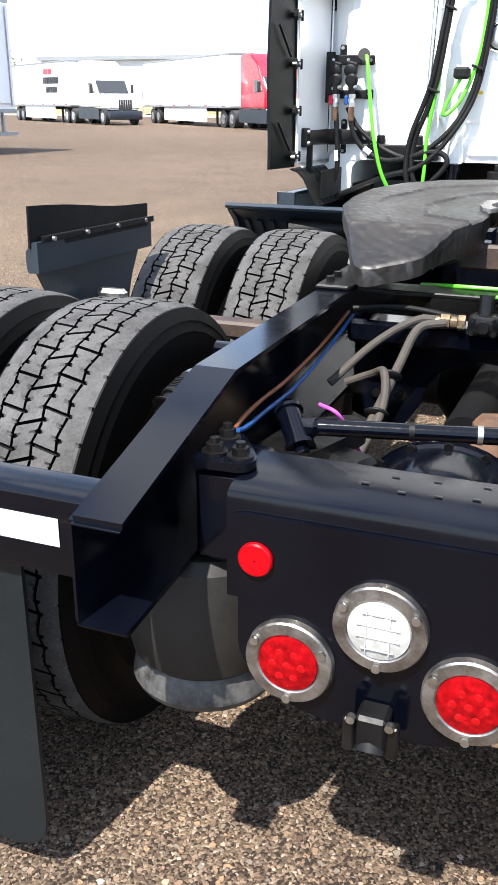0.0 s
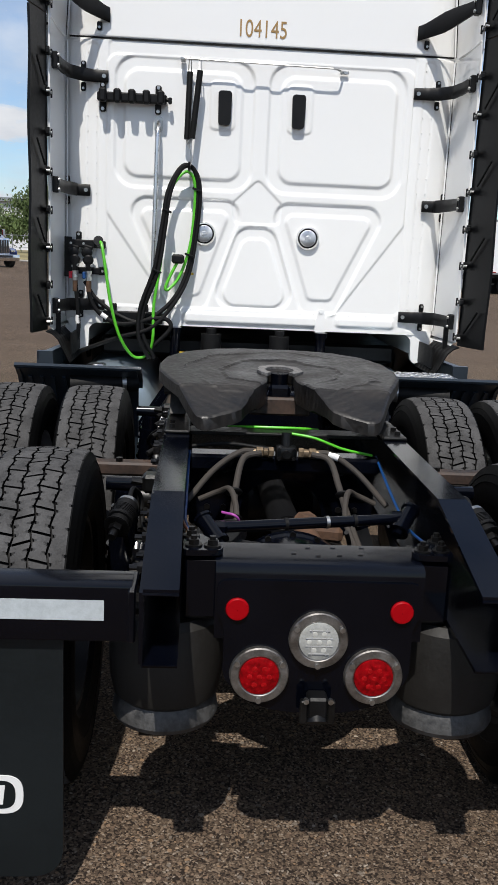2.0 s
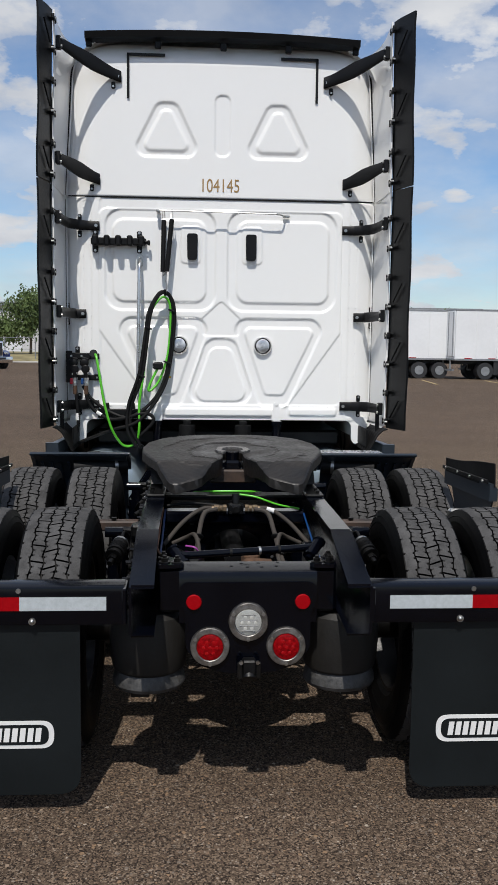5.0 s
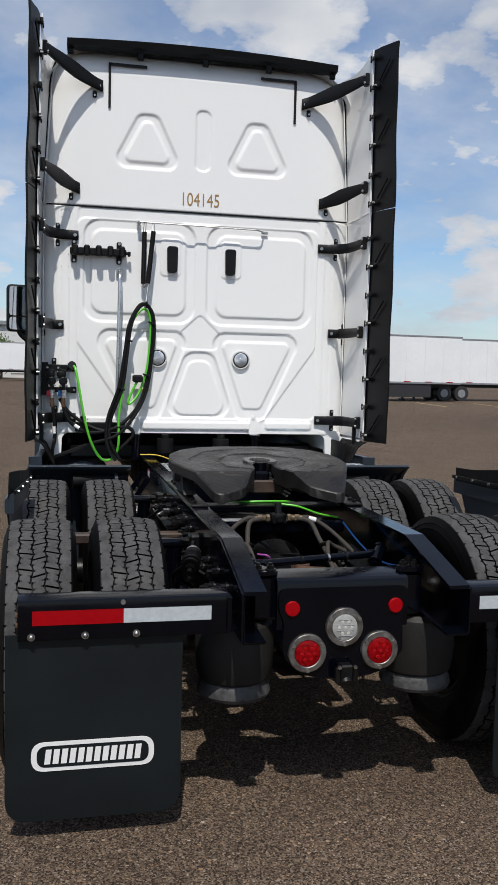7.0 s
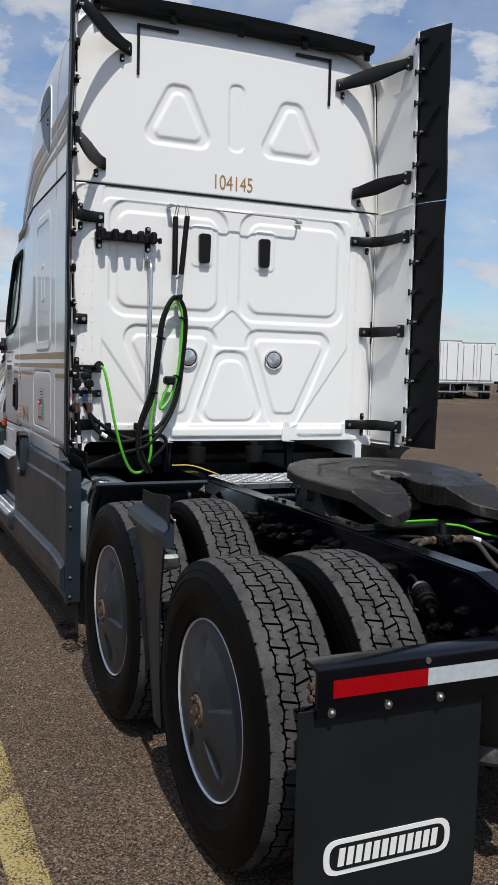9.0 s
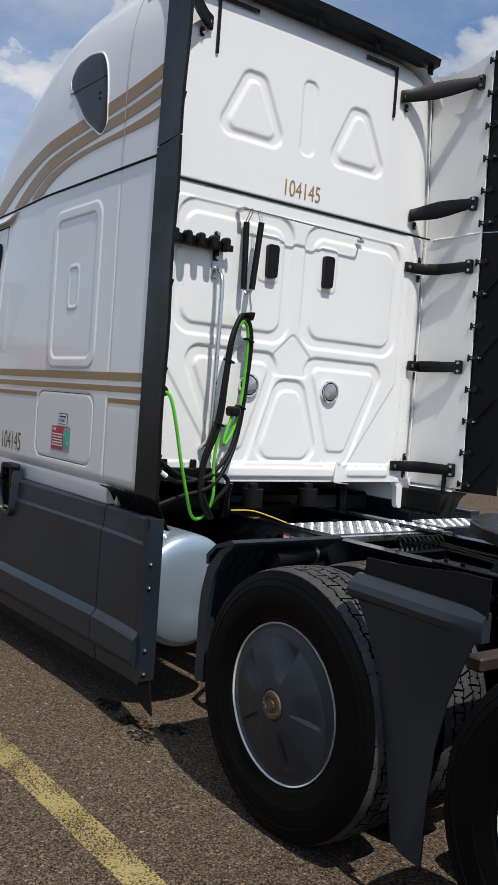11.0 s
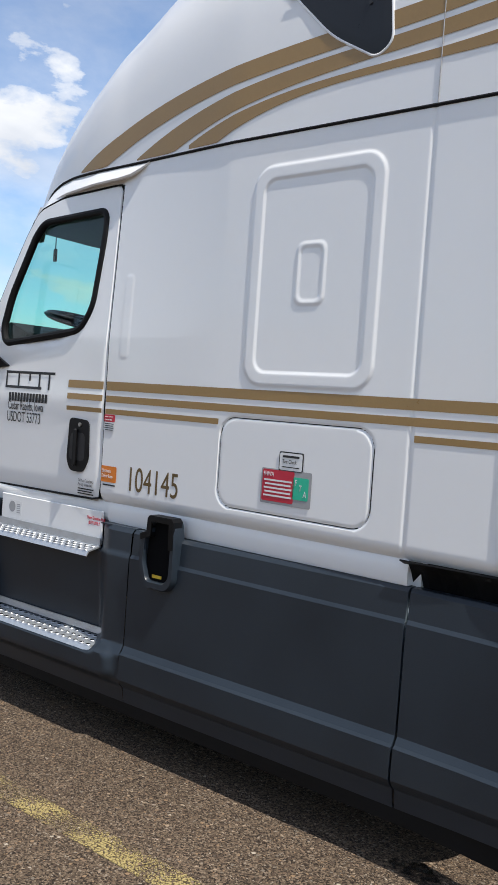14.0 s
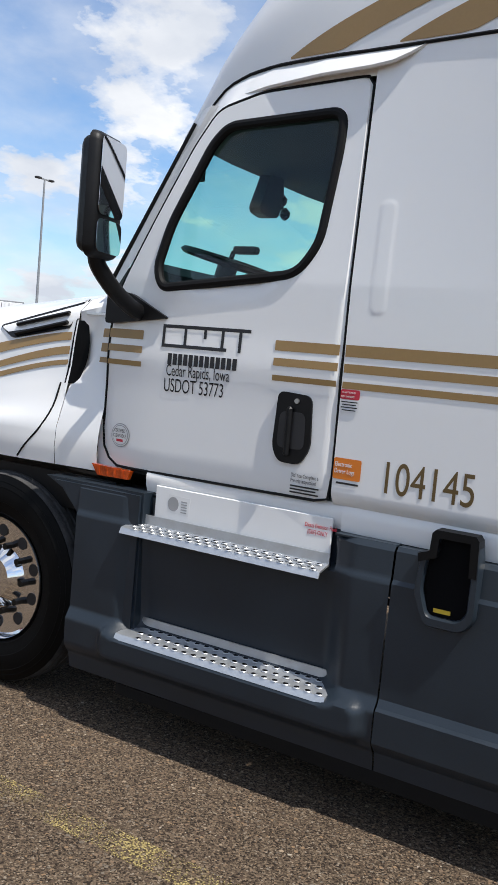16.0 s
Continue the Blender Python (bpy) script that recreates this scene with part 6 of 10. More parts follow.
def build_extenders():
    """Side extenders: white inner skin, black flexible trailing edge, struts, top cap."""
    for sx in (-1, 1):
        bm = B()
        nz, nu = 40, 10
        grid = []
        for i in range(nz + 1):
            row = []
            for j in range(nu + 1):
                u = j / nu
                top = 3.850 + 0.104 * u ** 2.2
                z = 1.17 + (top - 1.17) * i / nz
                lean = 0.045 * max(0.0, z - 2.8)
                xf, xr = panel_w(min(z, 3.84)) - 0.004, 1.166 - lean * 0.4
                row.append(bm.verts.new((sx * (xf + (xr - xf) * (1 - (1 - u) ** 2.4)), 3.555 - 0.485 * u, z)))
            row.append(bm.verts.new((sx * (1.176 - lean * 0.4), 3.07, z)))
            grid.append(row)
        for p, q in zip(grid, grid[1:]):
            for k in range(nu + 1):
                bm.faces.new((p[k], q[k], q[k + 1], p[k + 1]))
        bmesh.ops.recalc_face_normals(bm, faces=bm.faces)
        inner = part("side_extender", bm, WHITE, truck, "white inner skin of the side extender", smooth=50)
        # dark seal and bright bead down the joint with the back wall
        for dx, dy, r, mat in ((0.004, 0.060, 0.0065, BLACK_RUBBER), (-0.011, 0.050, 0.0045, WHITE)):
            for za, zb in ((1.20, 2.785), (2.815, 3.80)):
                bm = B()
                tube(bm, [(sx * (panel_w(za + (zb - za) * k / 20) + dx), BACK_Y + dy, za + (zb - za) * k / 20) for k in range(21)], r, 8, 1, smooth=False)
                part("edge_seal", bm, mat, inner)
        # horizontal joint of the inner skin
        bm = B()
        tube(bm, [(sx * 1.150, 3.46, 2.80), (sx * 1.163, 3.28, 2.805), (sx * 1.166, 3.075, 2.815)], 0.007, 8, 3)
        part("skin_joint", bm, WHITE, inner)
        for z0, z1 in ((1.152, 2.816), (2.824, 3.955)):
            bm = B()
            n = 14
            rows = []
            for i in range(n + 1):
                z = z0 + (z1 - z0) * i / n
                lean = 0.018 * max(0.0, z - 2.8)
                flare = 0.012 * max(0.0, (z - 3.75) / 0.2) ** 2
                bend = 0.004 * math.sin(z * 9.0)
                tuck = 0.032 if sx < 0 else 0.0
                pts = [(1.184 - lean, 3.080), (1.200 - lean, 3.135), (1.226 - lean - tuck * 0.3, 3.02), (1.278 - lean + flare + bend - tuck, 2.862), (1.264 - lean + flare + bend - tuck, 2.858), (1.208 - lean - tuck * 0.3, 3.00)]
                rows.append([bm.verts.new((sx * x, y, z)) for x, y in pts])
            fs = []
            for a, b in zip(rows, rows[1:]):
                for k in range(6):
                    fs.append(bm.faces.new((a[k], a[(k + 1) % 6], b[(k + 1) % 6], b[k])))
            fs.append(bm.faces.new(rows[0]))
            fs.append(bm.faces.new(rows[-1]))
            bmesh.ops.recalc_face_normals(bm, faces=fs)
            part("extender_edge", bm, EXT_RUBBER, inner, "black rubber trailing edge", smooth=25)
            # clips with bolts on its inner face, every other one doubled
            k, even = z0 + 0.05, True
            while k < z1:
                lean = 0.018 * max(0.0, k - 2.8)
                bm = B()
                box(bm, (sx * (1.171 - lean), 3.055, k), (0.02, 0.085, 0.026), bevel=0.004)
                box(bm, (sx * (1.168 - lean), 3.090, k), (0.022, 0.012, 0.046), bevel=0.003)
                box(bm, (sx * (1.172 - lean), 3.028, k), (0.022, 0.012, 0.046), bevel=0.003)
                clip = part("edge_clip", bm, BLACK_PLASTIC, inner)
                for yb in ((3.060, 3.005) if even else (3.060,)):
                    bm = B()
                    cyl(bm, (sx * (1.176 - lean), yb, k), (sx * (1.157 - lean), yb, k), 0.0065, 10)
                    part("clip_bolt", bm, STEEL, clip)
                if even:
                    # stiffening crease running up from the clip across the rubber
                    bm = B()
                    x0, x1 = 1.196 - lean - tuck * 0.3, 1.244 - lean - tuck * 0.7
                    tube(bm, [(sx * (x0 - 0.004), 3.00, k + 0.03), (sx * (x1 - 0.016), 2.90, k + 0.155)], 0.006, 6, 1, smooth=False)
                    part("crease", bm, EXT_RUBBER, inner)
                k, even = k + 0.2035, not even
        # moulded struts from the back wall to the extender: deep in the middle, with tabs and end plates
        for k, (xi, zi, zo, yo) in enumerate(((0.735, 3.640, 3.765, 3.14), (0.893, 2.918, 3.00, 3.13), (0.895, 2.588, 2.602, 3.13), (0.995, 1.950, 1.955, 3.15), (0.905, 1.282, 1.285, 3.14))):
            high = k < 2
            xe = 1.122 if k == 0 else 1.132 if k == 1 else 1.140
            if high:
                rise = zo - zi
                path = [(xi + (xe - xi) * f, 0.012 + (BACK_Y - yo - 0.012) * f ** 1.35, zi + rise * f ** 1.1, w) for f, w in ((0.0, 0.080), (0.14, 0.082), (0.32, 0.098), (0.50, 0.112), (0.68, 0.102), (0.86, 0.080), (1.0, 0.066))]
            else:
                path = [(xi, 0.012, zi, 0.066), (xi + 0.08, 0.016, zi, 0.068), (min(1.075, xi + 0.15), 0.045, zi, 0.074), (1.105, 0.11, zi + 0.002, 0.074), (1.128, 0.21, (zi + zo) / 2, 0.070), (xe, BACK_Y - yo, zo, 0.066)]
            fine = smooth_path([p[:3] for p in path], 4) if high else [Vector(path[i // 4][:3]).lerp(Vector(path[min(i // 4 + 1, len(path) - 1)][:3]), i % 4 / 4) for i in range(4 * len(path) - 3)]
            hs = np.interp(np.arange(len(fine)) / 4, range(len(path)), [p[3] for p in path])
            bm = B()
            rows = []
            for i, (q, hgt) in enumerate(zip(fine, hs)):
                d = fine[min(i + 1, len(fine) - 1)] - fine[max(i - 1, 0)]
                n = Vector((d.y, -d.x, 0)).normalized() * 0.011
                rows.append([bm.verts.new((sx * (q.x + e * n.x), BACK_Y - (q.y + e * n.y), q.z + f * hgt / 2)) for e, f in ((-1, -0.8), (-1, 0.8), (-0.5, 1), (1, 0.9), (1, -0.9), (-0.5, -1))])
            fs = []
            for a, b in zip(rows, rows[1:]):
                for q in range(6):
                    fs.append(bm.faces.new((a[q], a[(q + 1) % 6], b[(q + 1) % 6], b[q])))
            fs.append(bm.faces.new(rows[0]))
            fs.append(bm.faces.new(rows[-1]))
            bmesh.ops.recalc_face_normals(bm, faces=fs)
            st = part("extender_strut", bm, BLACK_PLASTIC, inner, "black moulded strut", smooth=40)
            bm = B()
            cyl(bm, (sx * (xi + 0.024), BACK_Y - 0.018, zi), (sx * (xi + 0.024), BACK_Y - 0.030, zi), 0.012, 10)
            part("bolt", bm, STEEL, st)
            bm = B()
            box(bm, (sx * (xe + 0.010), yo + 0.004, zo), (0.034, 0.050, 0.088), bevel=0.006)
            part("end_plate", bm, BLACK_PLASTIC, st)
            for dz in (-0.026, 0.026):
                bm = B()
                cyl(bm, (sx * xe, yo - 0.008, zo + dz), (sx * (xe - 0.016), yo - 0.008, zo + dz), 0.009, 10)
                part("plate_bolt", bm, STEEL, st)
            # tabs above and below that carry the lug bolts
            for xt, sides in (((xi + 0.055, (-1,)),) if high else ((xi + 0.145, (-1, 1)),)):
                yt = BACK_Y - 0.010 + 0.085 * max(0.0, (xt - 0.95) / 0.20) ** 2.2
                for dz in sides:
                    bm = B()
                    box(bm, (sx * xt, yt, zi + dz * 0.058), (0.030, 0.016, 0.05), bevel=0.007)
                    part("lug", bm, BLACK_PLASTIC, st)
                    bm = B()
                    cyl(bm, (sx * xt, yt - 0.006, zi + dz * 0.068), (sx * xt, yt - 0.016, zi + dz * 0.068), 0.007, 10)
                    part("lug_bolt", bm, STEEL, st)
        # lower cab corner: white drop bracket, black rubber boot, post
        bm = B()
        out = rounded([(sx * 0.90, 1.20), (sx * 1.13, 1.20), (sx * 1.10, 1.02), (sx * 1.03, 0.99), (sx * 1.005, 1.02), (sx * 1.00, 1.15)], 0.03, 4)
        prism(bm, out, "y", BACK_Y + 0.01, BACK_Y + 0.05)
        part("corner_bracket", bm, WHITE, inner)
        bm = B()
        n = 28
        rows = []
        for i in range(n + 1):
            t = i / n
            y = 3.52 - 0.49 * t
            w = 0.007 * math.sin(2 * math.pi * 7 * t)
            rows.append([bm.verts.new((sx * x, y, z)) for x, z in ((1.185, 1.148), (1.150, 1.135), (1.118 + w, 1.105), (1.092 + w, 1.055), (1.066 + w, 1.005), (1.050, 0.975))])
        for a, b in zip(rows, rows[1:]):
            for q in range(5):
                bm.faces.new((a[q], b[q], b[q + 1], a[q + 1]))
        bmesh.ops.recalc_face_normals(bm, faces=bm.faces)
        bmesh.ops.solidify(bm, geom=bm.faces[:], thickness=0.006)
        part("rubber_apron", bm, BLACK_RUBBER, inner, "ribbed black rubber apron")
        bm = B()
        box(bm, (sx * 1.060, 3.32, 1.07), (0.012, 0.38, 0.13), bevel=0.004)
        part("apron_web", bm, BLACK_RUBBER, inner)
        bm = B()
        box(bm, (sx * 1.142, 3.19, 1.20), (0.028, 0.02, 0.16), bevel=0.003)
        part("post", bm, BLACK_PLASTIC, inner)
    # black cap along the roof's rear edge
    bm = B()
    n = 24
    rows = []
    for i in range(n + 1):
        x = -0.985 + 1.97 * i / n
        z = 3.898 + 0.03 * (1 - (x / 0.985) ** 2)
        rows.append([bm.verts.new(p) for p in ((x, 3.36, z + 0.024), (x, 3.47, z + 0.040), (x, 3.49, z - 0.02), (x, 3.44, z - 0.030), (x, 3.37, z - 0.018))])
    fs = []
    for a, b in zip(rows, rows[1:]):
        for q in range(5):
            fs.append(bm.faces.new((a[q], a[(q + 1) % 5], b[(q + 1) % 5], b[q])))
    fs.append(bm.faces.new(rows[0]))
    fs.append(bm.faces.new(rows[-1]))
    bmesh.ops.recalc_face_normals(bm, faces=fs)
    cap = part("roof_edge_cap", bm, EXT_RUBBER, truck, "black rubber roof edge cap")
    for x in (-0.96, -0.47, 0.0, 0.47, 0.96):
        bm = B()
        box(bm, (x, 3.425, 3.862), (0.045, 0.02, 0.055), bevel=0.006)
        cyl(bm, (x, 3.415, 3.852), (x, 3.408, 3.852), 0.009, 10)
        part("cap_clip", bm, BLACK_PLASTIC, cap)


EXT_RUBBER = material("satin_black_rubber_edge", (0.0024, 0.0026, 0.0031), 0.42, vary=0.15, scale=3, fine=60, bump=0.05, spec=0.22)
build_extenders()


def build_skirts():
    """Grey chassis fairings along both sides."""
    prof = [(1.110, 1.045), (1.150, 1.045), (1.165, 1.030), (1.172, 0.93), (1.182, 0.915), (1.185, 0.50), (1.200, 0.472), (1.213, 0.462), (1.215, 0.345), (1.200, 0.322), (1.178, 0.300), (1.165, 0.225), (1.145, 0.225), (1.145, 0.30), (1.165, 0.49), (1.165, 0.90), (1.145, 1.02), (1.110, 1.03)]
    for sx in (-1, 1):
        bm = B()
        prism(bm, [(sx * x, z) for x, z in prof], "y", 3.485, 4.938)
        part("chassis_fairing", bm, GREY_PLASTIC, truck, "dark grey plastic chassis side fairing", smooth=20)
        # rear section: tapers to an end flange with screws
        bm = B()
        rows = []
        for y, tw in ((3.475, 0.0), (3.22, 0.012), (3.0, 0.03), (2.98, 0.034)):
            rows.append([bm.verts.new((sx * (x + tw), y, z + (0.03 * (3.475 - y) if z < 0.4 else 0))) for x, z in prof])
        fs = []
        n = len(prof)
        for a, b in zip(rows, rows[1:]):
            for k in range(n):
                fs.append(bm.faces.new((a[k], a[(k + 1) % n], b[(k + 1) % n], b[k])))
        fs.append(bm.faces.new(rows[0]))
        fs.append(bm.faces.new(rows[-1]))
        bmesh.ops.recalc_face_normals(bm, faces=fs)
        rear = part("rear_fairing", bm, GREY_PLASTIC, truck, "dark grey plastic rear fairing end with screws", smooth=20)
        bm = B()
        prism(bm, [(sx * 1.222, 1.045), (sx * 1.135, 1.045), (sx * 1.135, 0.27), (sx * 1.222, 0.27)], "y", 2.945, 2.981)
        part("end_flange", bm, GREY_PLASTIC, rear)
        for z in (0.873 * 0.955, 0.72, 0.42, 0.305):
            bm = B()
            cyl(bm, (sx * 1.196, 2.945, z), (sx * 1.196, 2.938, z), 0.010, 12)
            bmesh.ops.create_uvsphere(bm, u_segments=10, v_segments=6, radius=0.006, matrix=pose(sx * 1.196, 2.938, z))
            part("screw", bm, STEEL, rear)
        bm = B()
        prism(bm, [(2.95, 0.27), (3.48, 0.235), (4.93, 0.225), (6.15, 0.215), (6.15, 0.17), (4.93, 0.165), (3.4, 0.165), (3.03, 0.14), (2.91, 0.105)], "x", sx * 1.150, sx * 1.158)
        part("rubber_skirt", bm, BLACK_RUBBER, truck, "black rubber lower skirt")
        # bottle-shaped fuel filler pocket
        bm = B()
        out = rounded([(4.865, 0.905), (4.85, 1.05), (4.80, 1.06), (4.80, 1.135), (4.625, 1.135), (4.61, 1.04), (4.61, 0.85), (4.655, 0.805), (4.81, 0.805)], 0.03, 4)
        inn = rounded([(4.828, 0.93), (4.815, 1.045), (4.778, 1.055), (4.778, 1.115), (4.648, 1.115), (4.645, 1.03), (4.648, 0.875), (4.68, 0.842), (4.80, 0.842)], 0.025, 4)
        out, inn = [(4.735 + 0.86 * (y - 4.735), z) for y, z in out], [(4.735 + 0.90 * (y - 4.735), z) for y, z in inn]
        n = len(out)
        loops = [[bm.verts.new((sx * x, y, z)) for y, z in pts] for pts, x in ((out, 1.15), (out, 1.205), ([(y + (b - y) * 0.15, z + (c - z) * 0.15) for (y, z), (b, c) in zip(out, inn)], 1.216), ([(y + (b - y) * 0.85, z + (c - z) * 0.85) for (y, z), (b, c) in zip(out, inn)], 1.216), (inn, 1.208), (inn, 1.189))]
        for a, b in zip(loops, loops[1:]):
            for k in range(n):
                bm.faces.new((a[k], a[(k + 1) % n], b[(k + 1) % n], b[k]))
        bmesh.ops.recalc_face_normals(bm, faces=bm.faces)
        pk = part("filler_pocket", bm, GREY_PLASTIC, truck, "dark grey filler pocket with a black recess", smooth=40)
        # shallow back plate; the pocket's deep shade is painted on it
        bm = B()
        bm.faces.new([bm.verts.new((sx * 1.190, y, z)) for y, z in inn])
        part("recess", bm, PAINTED_DARK, pk, smooth=0)
        # black rubber hood over the pocket's upper half
        bm = B()
        prism(bm, [(4.634, 1.000), (4.636, 1.125), (4.648, 1.141), (4.786, 1.141), (4.798, 1.128), (4.802, 1.066), (4.842, 1.052), (4.838, 1.022), (4.776, 1.046), (4.772, 1.114), (4.664, 1.114), (4.660, 1.000)], "x", sx * 1.16, sx * 1.2195)
        part("hood", bm, EXT_RUBBER, pk, "black rubber hood")
        bm = B()
        box(bm, (sx * 1.192, 4.745, 0.862), (0.003, 0.06, 0.014))
        part("tag", bm, YELLOW, pk)
        # stepped front section
        nu, nv = 120, 80
        Y, Z = np.meshgrid(np.linspace(4.945, 6.42, nu + 1), np.linspace(0.222, 1.048, nv + 1))
        Xo = np.interp(Z, [0.222, 0.295, 0.318, 0.345, 0.455, 0.475, 0.50, 0.915, 0.93, 1.03, 1.048], [1.160, 1.176, 1.196, 1.208, 1.210, 1.198, 1.184, 1.182, 1.174, 1.168, 1.150])
        ramp = lambda v: np.clip(v, 0, 1) ** 2 * (3 - 2 * np.clip(v, 0, 1))
        Xo = Xo - (0.046 + 0.045 * np.clip((0.90 - Z) / 0.40, 0, 1)) * ramp((Y - 5.08) / 0.14) * ramp((6.18 - Y) / 0.14) * ramp((Z - 0.432) / 0.026)
        Xo = Xo + press(Y, Z, [(5.185, 0.912), (6.095, 0.912), (6.05, 1.3), (5.235, 1.3)], 0.015, -0.042, 0.022)
        Xo = Xo + press(Y, Z, [(4.985, 0.330), (6.22, 0.330), (6.20, 0.470), (5.00, 0.470)], 0.05, 0.034, 0.05)
        verts = np.stack([sx * Xo, Y, Z], -1).reshape(-1, 3).tolist()
        w = nu + 1
        faces = []
        for j in range(nv):
            for i in range(nu):
                q = (j * w + i, j * w + i + 1, j * w + i + 1 + w, j * w + i + w)
                faces.append(q if sx > 0 else tuple(reversed(q)))
        me = bpy.data.meshes.new("step_fairing")
        me.from_pydata(verts, [], faces)
        me.update()
        stp = mesh_object("step_fairing", me, GREY_PLASTIC, truck, "dark grey stepped fairing below the door", smooth=30)
        bm = B()
        box(bm, (sx * 1.035, 5.69, 1.046), (0.13, 1.40, 0.006))
        box(bm, (sx * 1.1235, 5.0675, 1.0455), (0.049, 0.245, 0.006))
        box(bm, (sx * 1.1235, 6.26, 1.0455), (0.049, 0.32, 0.006))
        part("fairing_top", bm, GREY_PLASTIC, stp)
        # white battery plate behind the upper step
        bm = B()
        box(bm, (sx * 1.108, 5.635, 1.010), (0.010, 0.83, 0.165), bevel=0.003)
        wp = part("step_plate", bm, WHITE, stp, "white plate above the upper step")
        if sx < 0:
            for k, (t, zz) in enumerate((("Diesel Emission Fluid", 1.045), ("(DEF) ONLY", 1.020))):
                m = pose(-1.1140, 5.335 - 0.014 * k, zz, 90, 0, -90)
                text("lettering", t, 0.024, m, STICKER_RED, wp, width=0.66, depth=0.0004)
            bm = B()
            prism(bm, [(5.985, 0.99), (5.875, 0.985), (5.87, 1.06), (5.98, 1.065)], "x", -1.1132, -1.1136)
            part("sticker", bm, PAPER, wp, smooth=0)
            bm = B()
            prism(bm, [(5.955 + 0.028 * math.cos(a), 1.027 + 0.030 * math.sin(a)) for a in [2 * math.pi * k / 20 for k in range(20)]], "x", -1.1138, -1.1142)
            for k in range(5):
                prism(bm, [(5.915, 1.045 - 0.011 * k), (5.885, 1.045 - 0.011 * k), (5.885, 1.040 - 0.011 * k), (5.915, 1.040 - 0.011 * k)], "x", -1.1138, -1.1142)
            part("print_bar", bm, STICKER_GREY, wp, smooth=0)
        # serrated aluminium treads
        for z, x0, x1, ya, yb in ((0.918, 1.125, 1.215, 5.21, 6.15), (0.472, 1.100, 1.235, 5.13, 6.12)):
            bm = B()
            prism(bm, [(sx * x0, z + 0.045), (sx * (x0 + 0.006), z + 0.045), (sx * (x0 + 0.008), z + 0.006), (sx * (x1 - 0.012), z - 0.012), (sx * x1, z - 0.035), (sx * (x1 - 0.006), z - 0.038), (sx * (x1 - 0.018), z - 0.018), (sx * x0, z)], "y", ya, yb)
            tr = part("step_tread", bm, STEP_ALU, truck, "punched aluminium step tread")
            bm = B()
            lathe(bm, [(0.0, 0.0165), (0.003, 0.0142), (0.0026, 0.0118)], (0, 0, 0), axis="z", seg=12)
            ring = part("tread_ring", bm, STEP_ALU, tr)
            # disc on the tread, the shade inside a hole painted as near-black
            bm = B()
            cyl(bm, (0, 0, 0.0005), (0, 0, 0.0022), 0.0112, 10)
            hole = part("tread_hole", bm, PAINTED_DARK, tr)
            first = True
            for i in range(19):
                for r in range(3):
                    x = x0 + 0.022 + r * (x1 - x0 - 0.045) / 2
                    y = ya + 0.03 + 0.047 * i + (0.023 if r == 1 else 0)
                    if y > yb - 0.02:
                        continue
                    at = (sx * x, y, z + 0.0055 - 0.018 * (x - x0 - 0.008) / (x1 - x0 - 0.02))
                    for o in (ring, hole):
                        q = o if first else new(o.name.split(".")[0], o.data)
                        q.parent, q.location = tr, at
                    first = False


build_skirts()


def build_rail_notice():
    """A small warning plate on the frame rail beside the deck."""
    bm = B()
    prism(bm, [(2.766, 0.920), (2.898, 0.920), (2.898, 0.970), (2.766, 0.970)], "x", -0.4310, -0.4290)
    plate = part("warning_plate", bm, INK, truck, "small black and white warning plate", smooth=0)
    bm = B()
    prism(bm, [(2.845, 0.923), (2.895, 0.923), (2.895, 0.956), (2.845, 0.956)], "x", -0.4316, -0.4310)
    part("pictogram_field", bm, PAPER, plate, smooth=0)
    bm = B()
    prism(bm, [(2.845, 0.957), (2.895, 0.957), (2.895, 0.968), (2.845, 0.968)], "x", -0.4316, -0.4310)
    part("red_field", bm, STICKER_RED, plate, smooth=0)
    for k in range(4):
        bm = B()
        prism(bm, [(2.775, 0.960 - 0.010 * k), (2.835 - 0.008 * (k % 2), 0.960 - 0.010 * k), (2.835 - 0.008 * (k % 2), 0.956 - 0.010 * k), (2.775, 0.956 - 0.010 * k)], "x", -0.4316, -0.4310)
        part("print_bar", bm, PAPER, plate, smooth=0)


build_rail_notice()


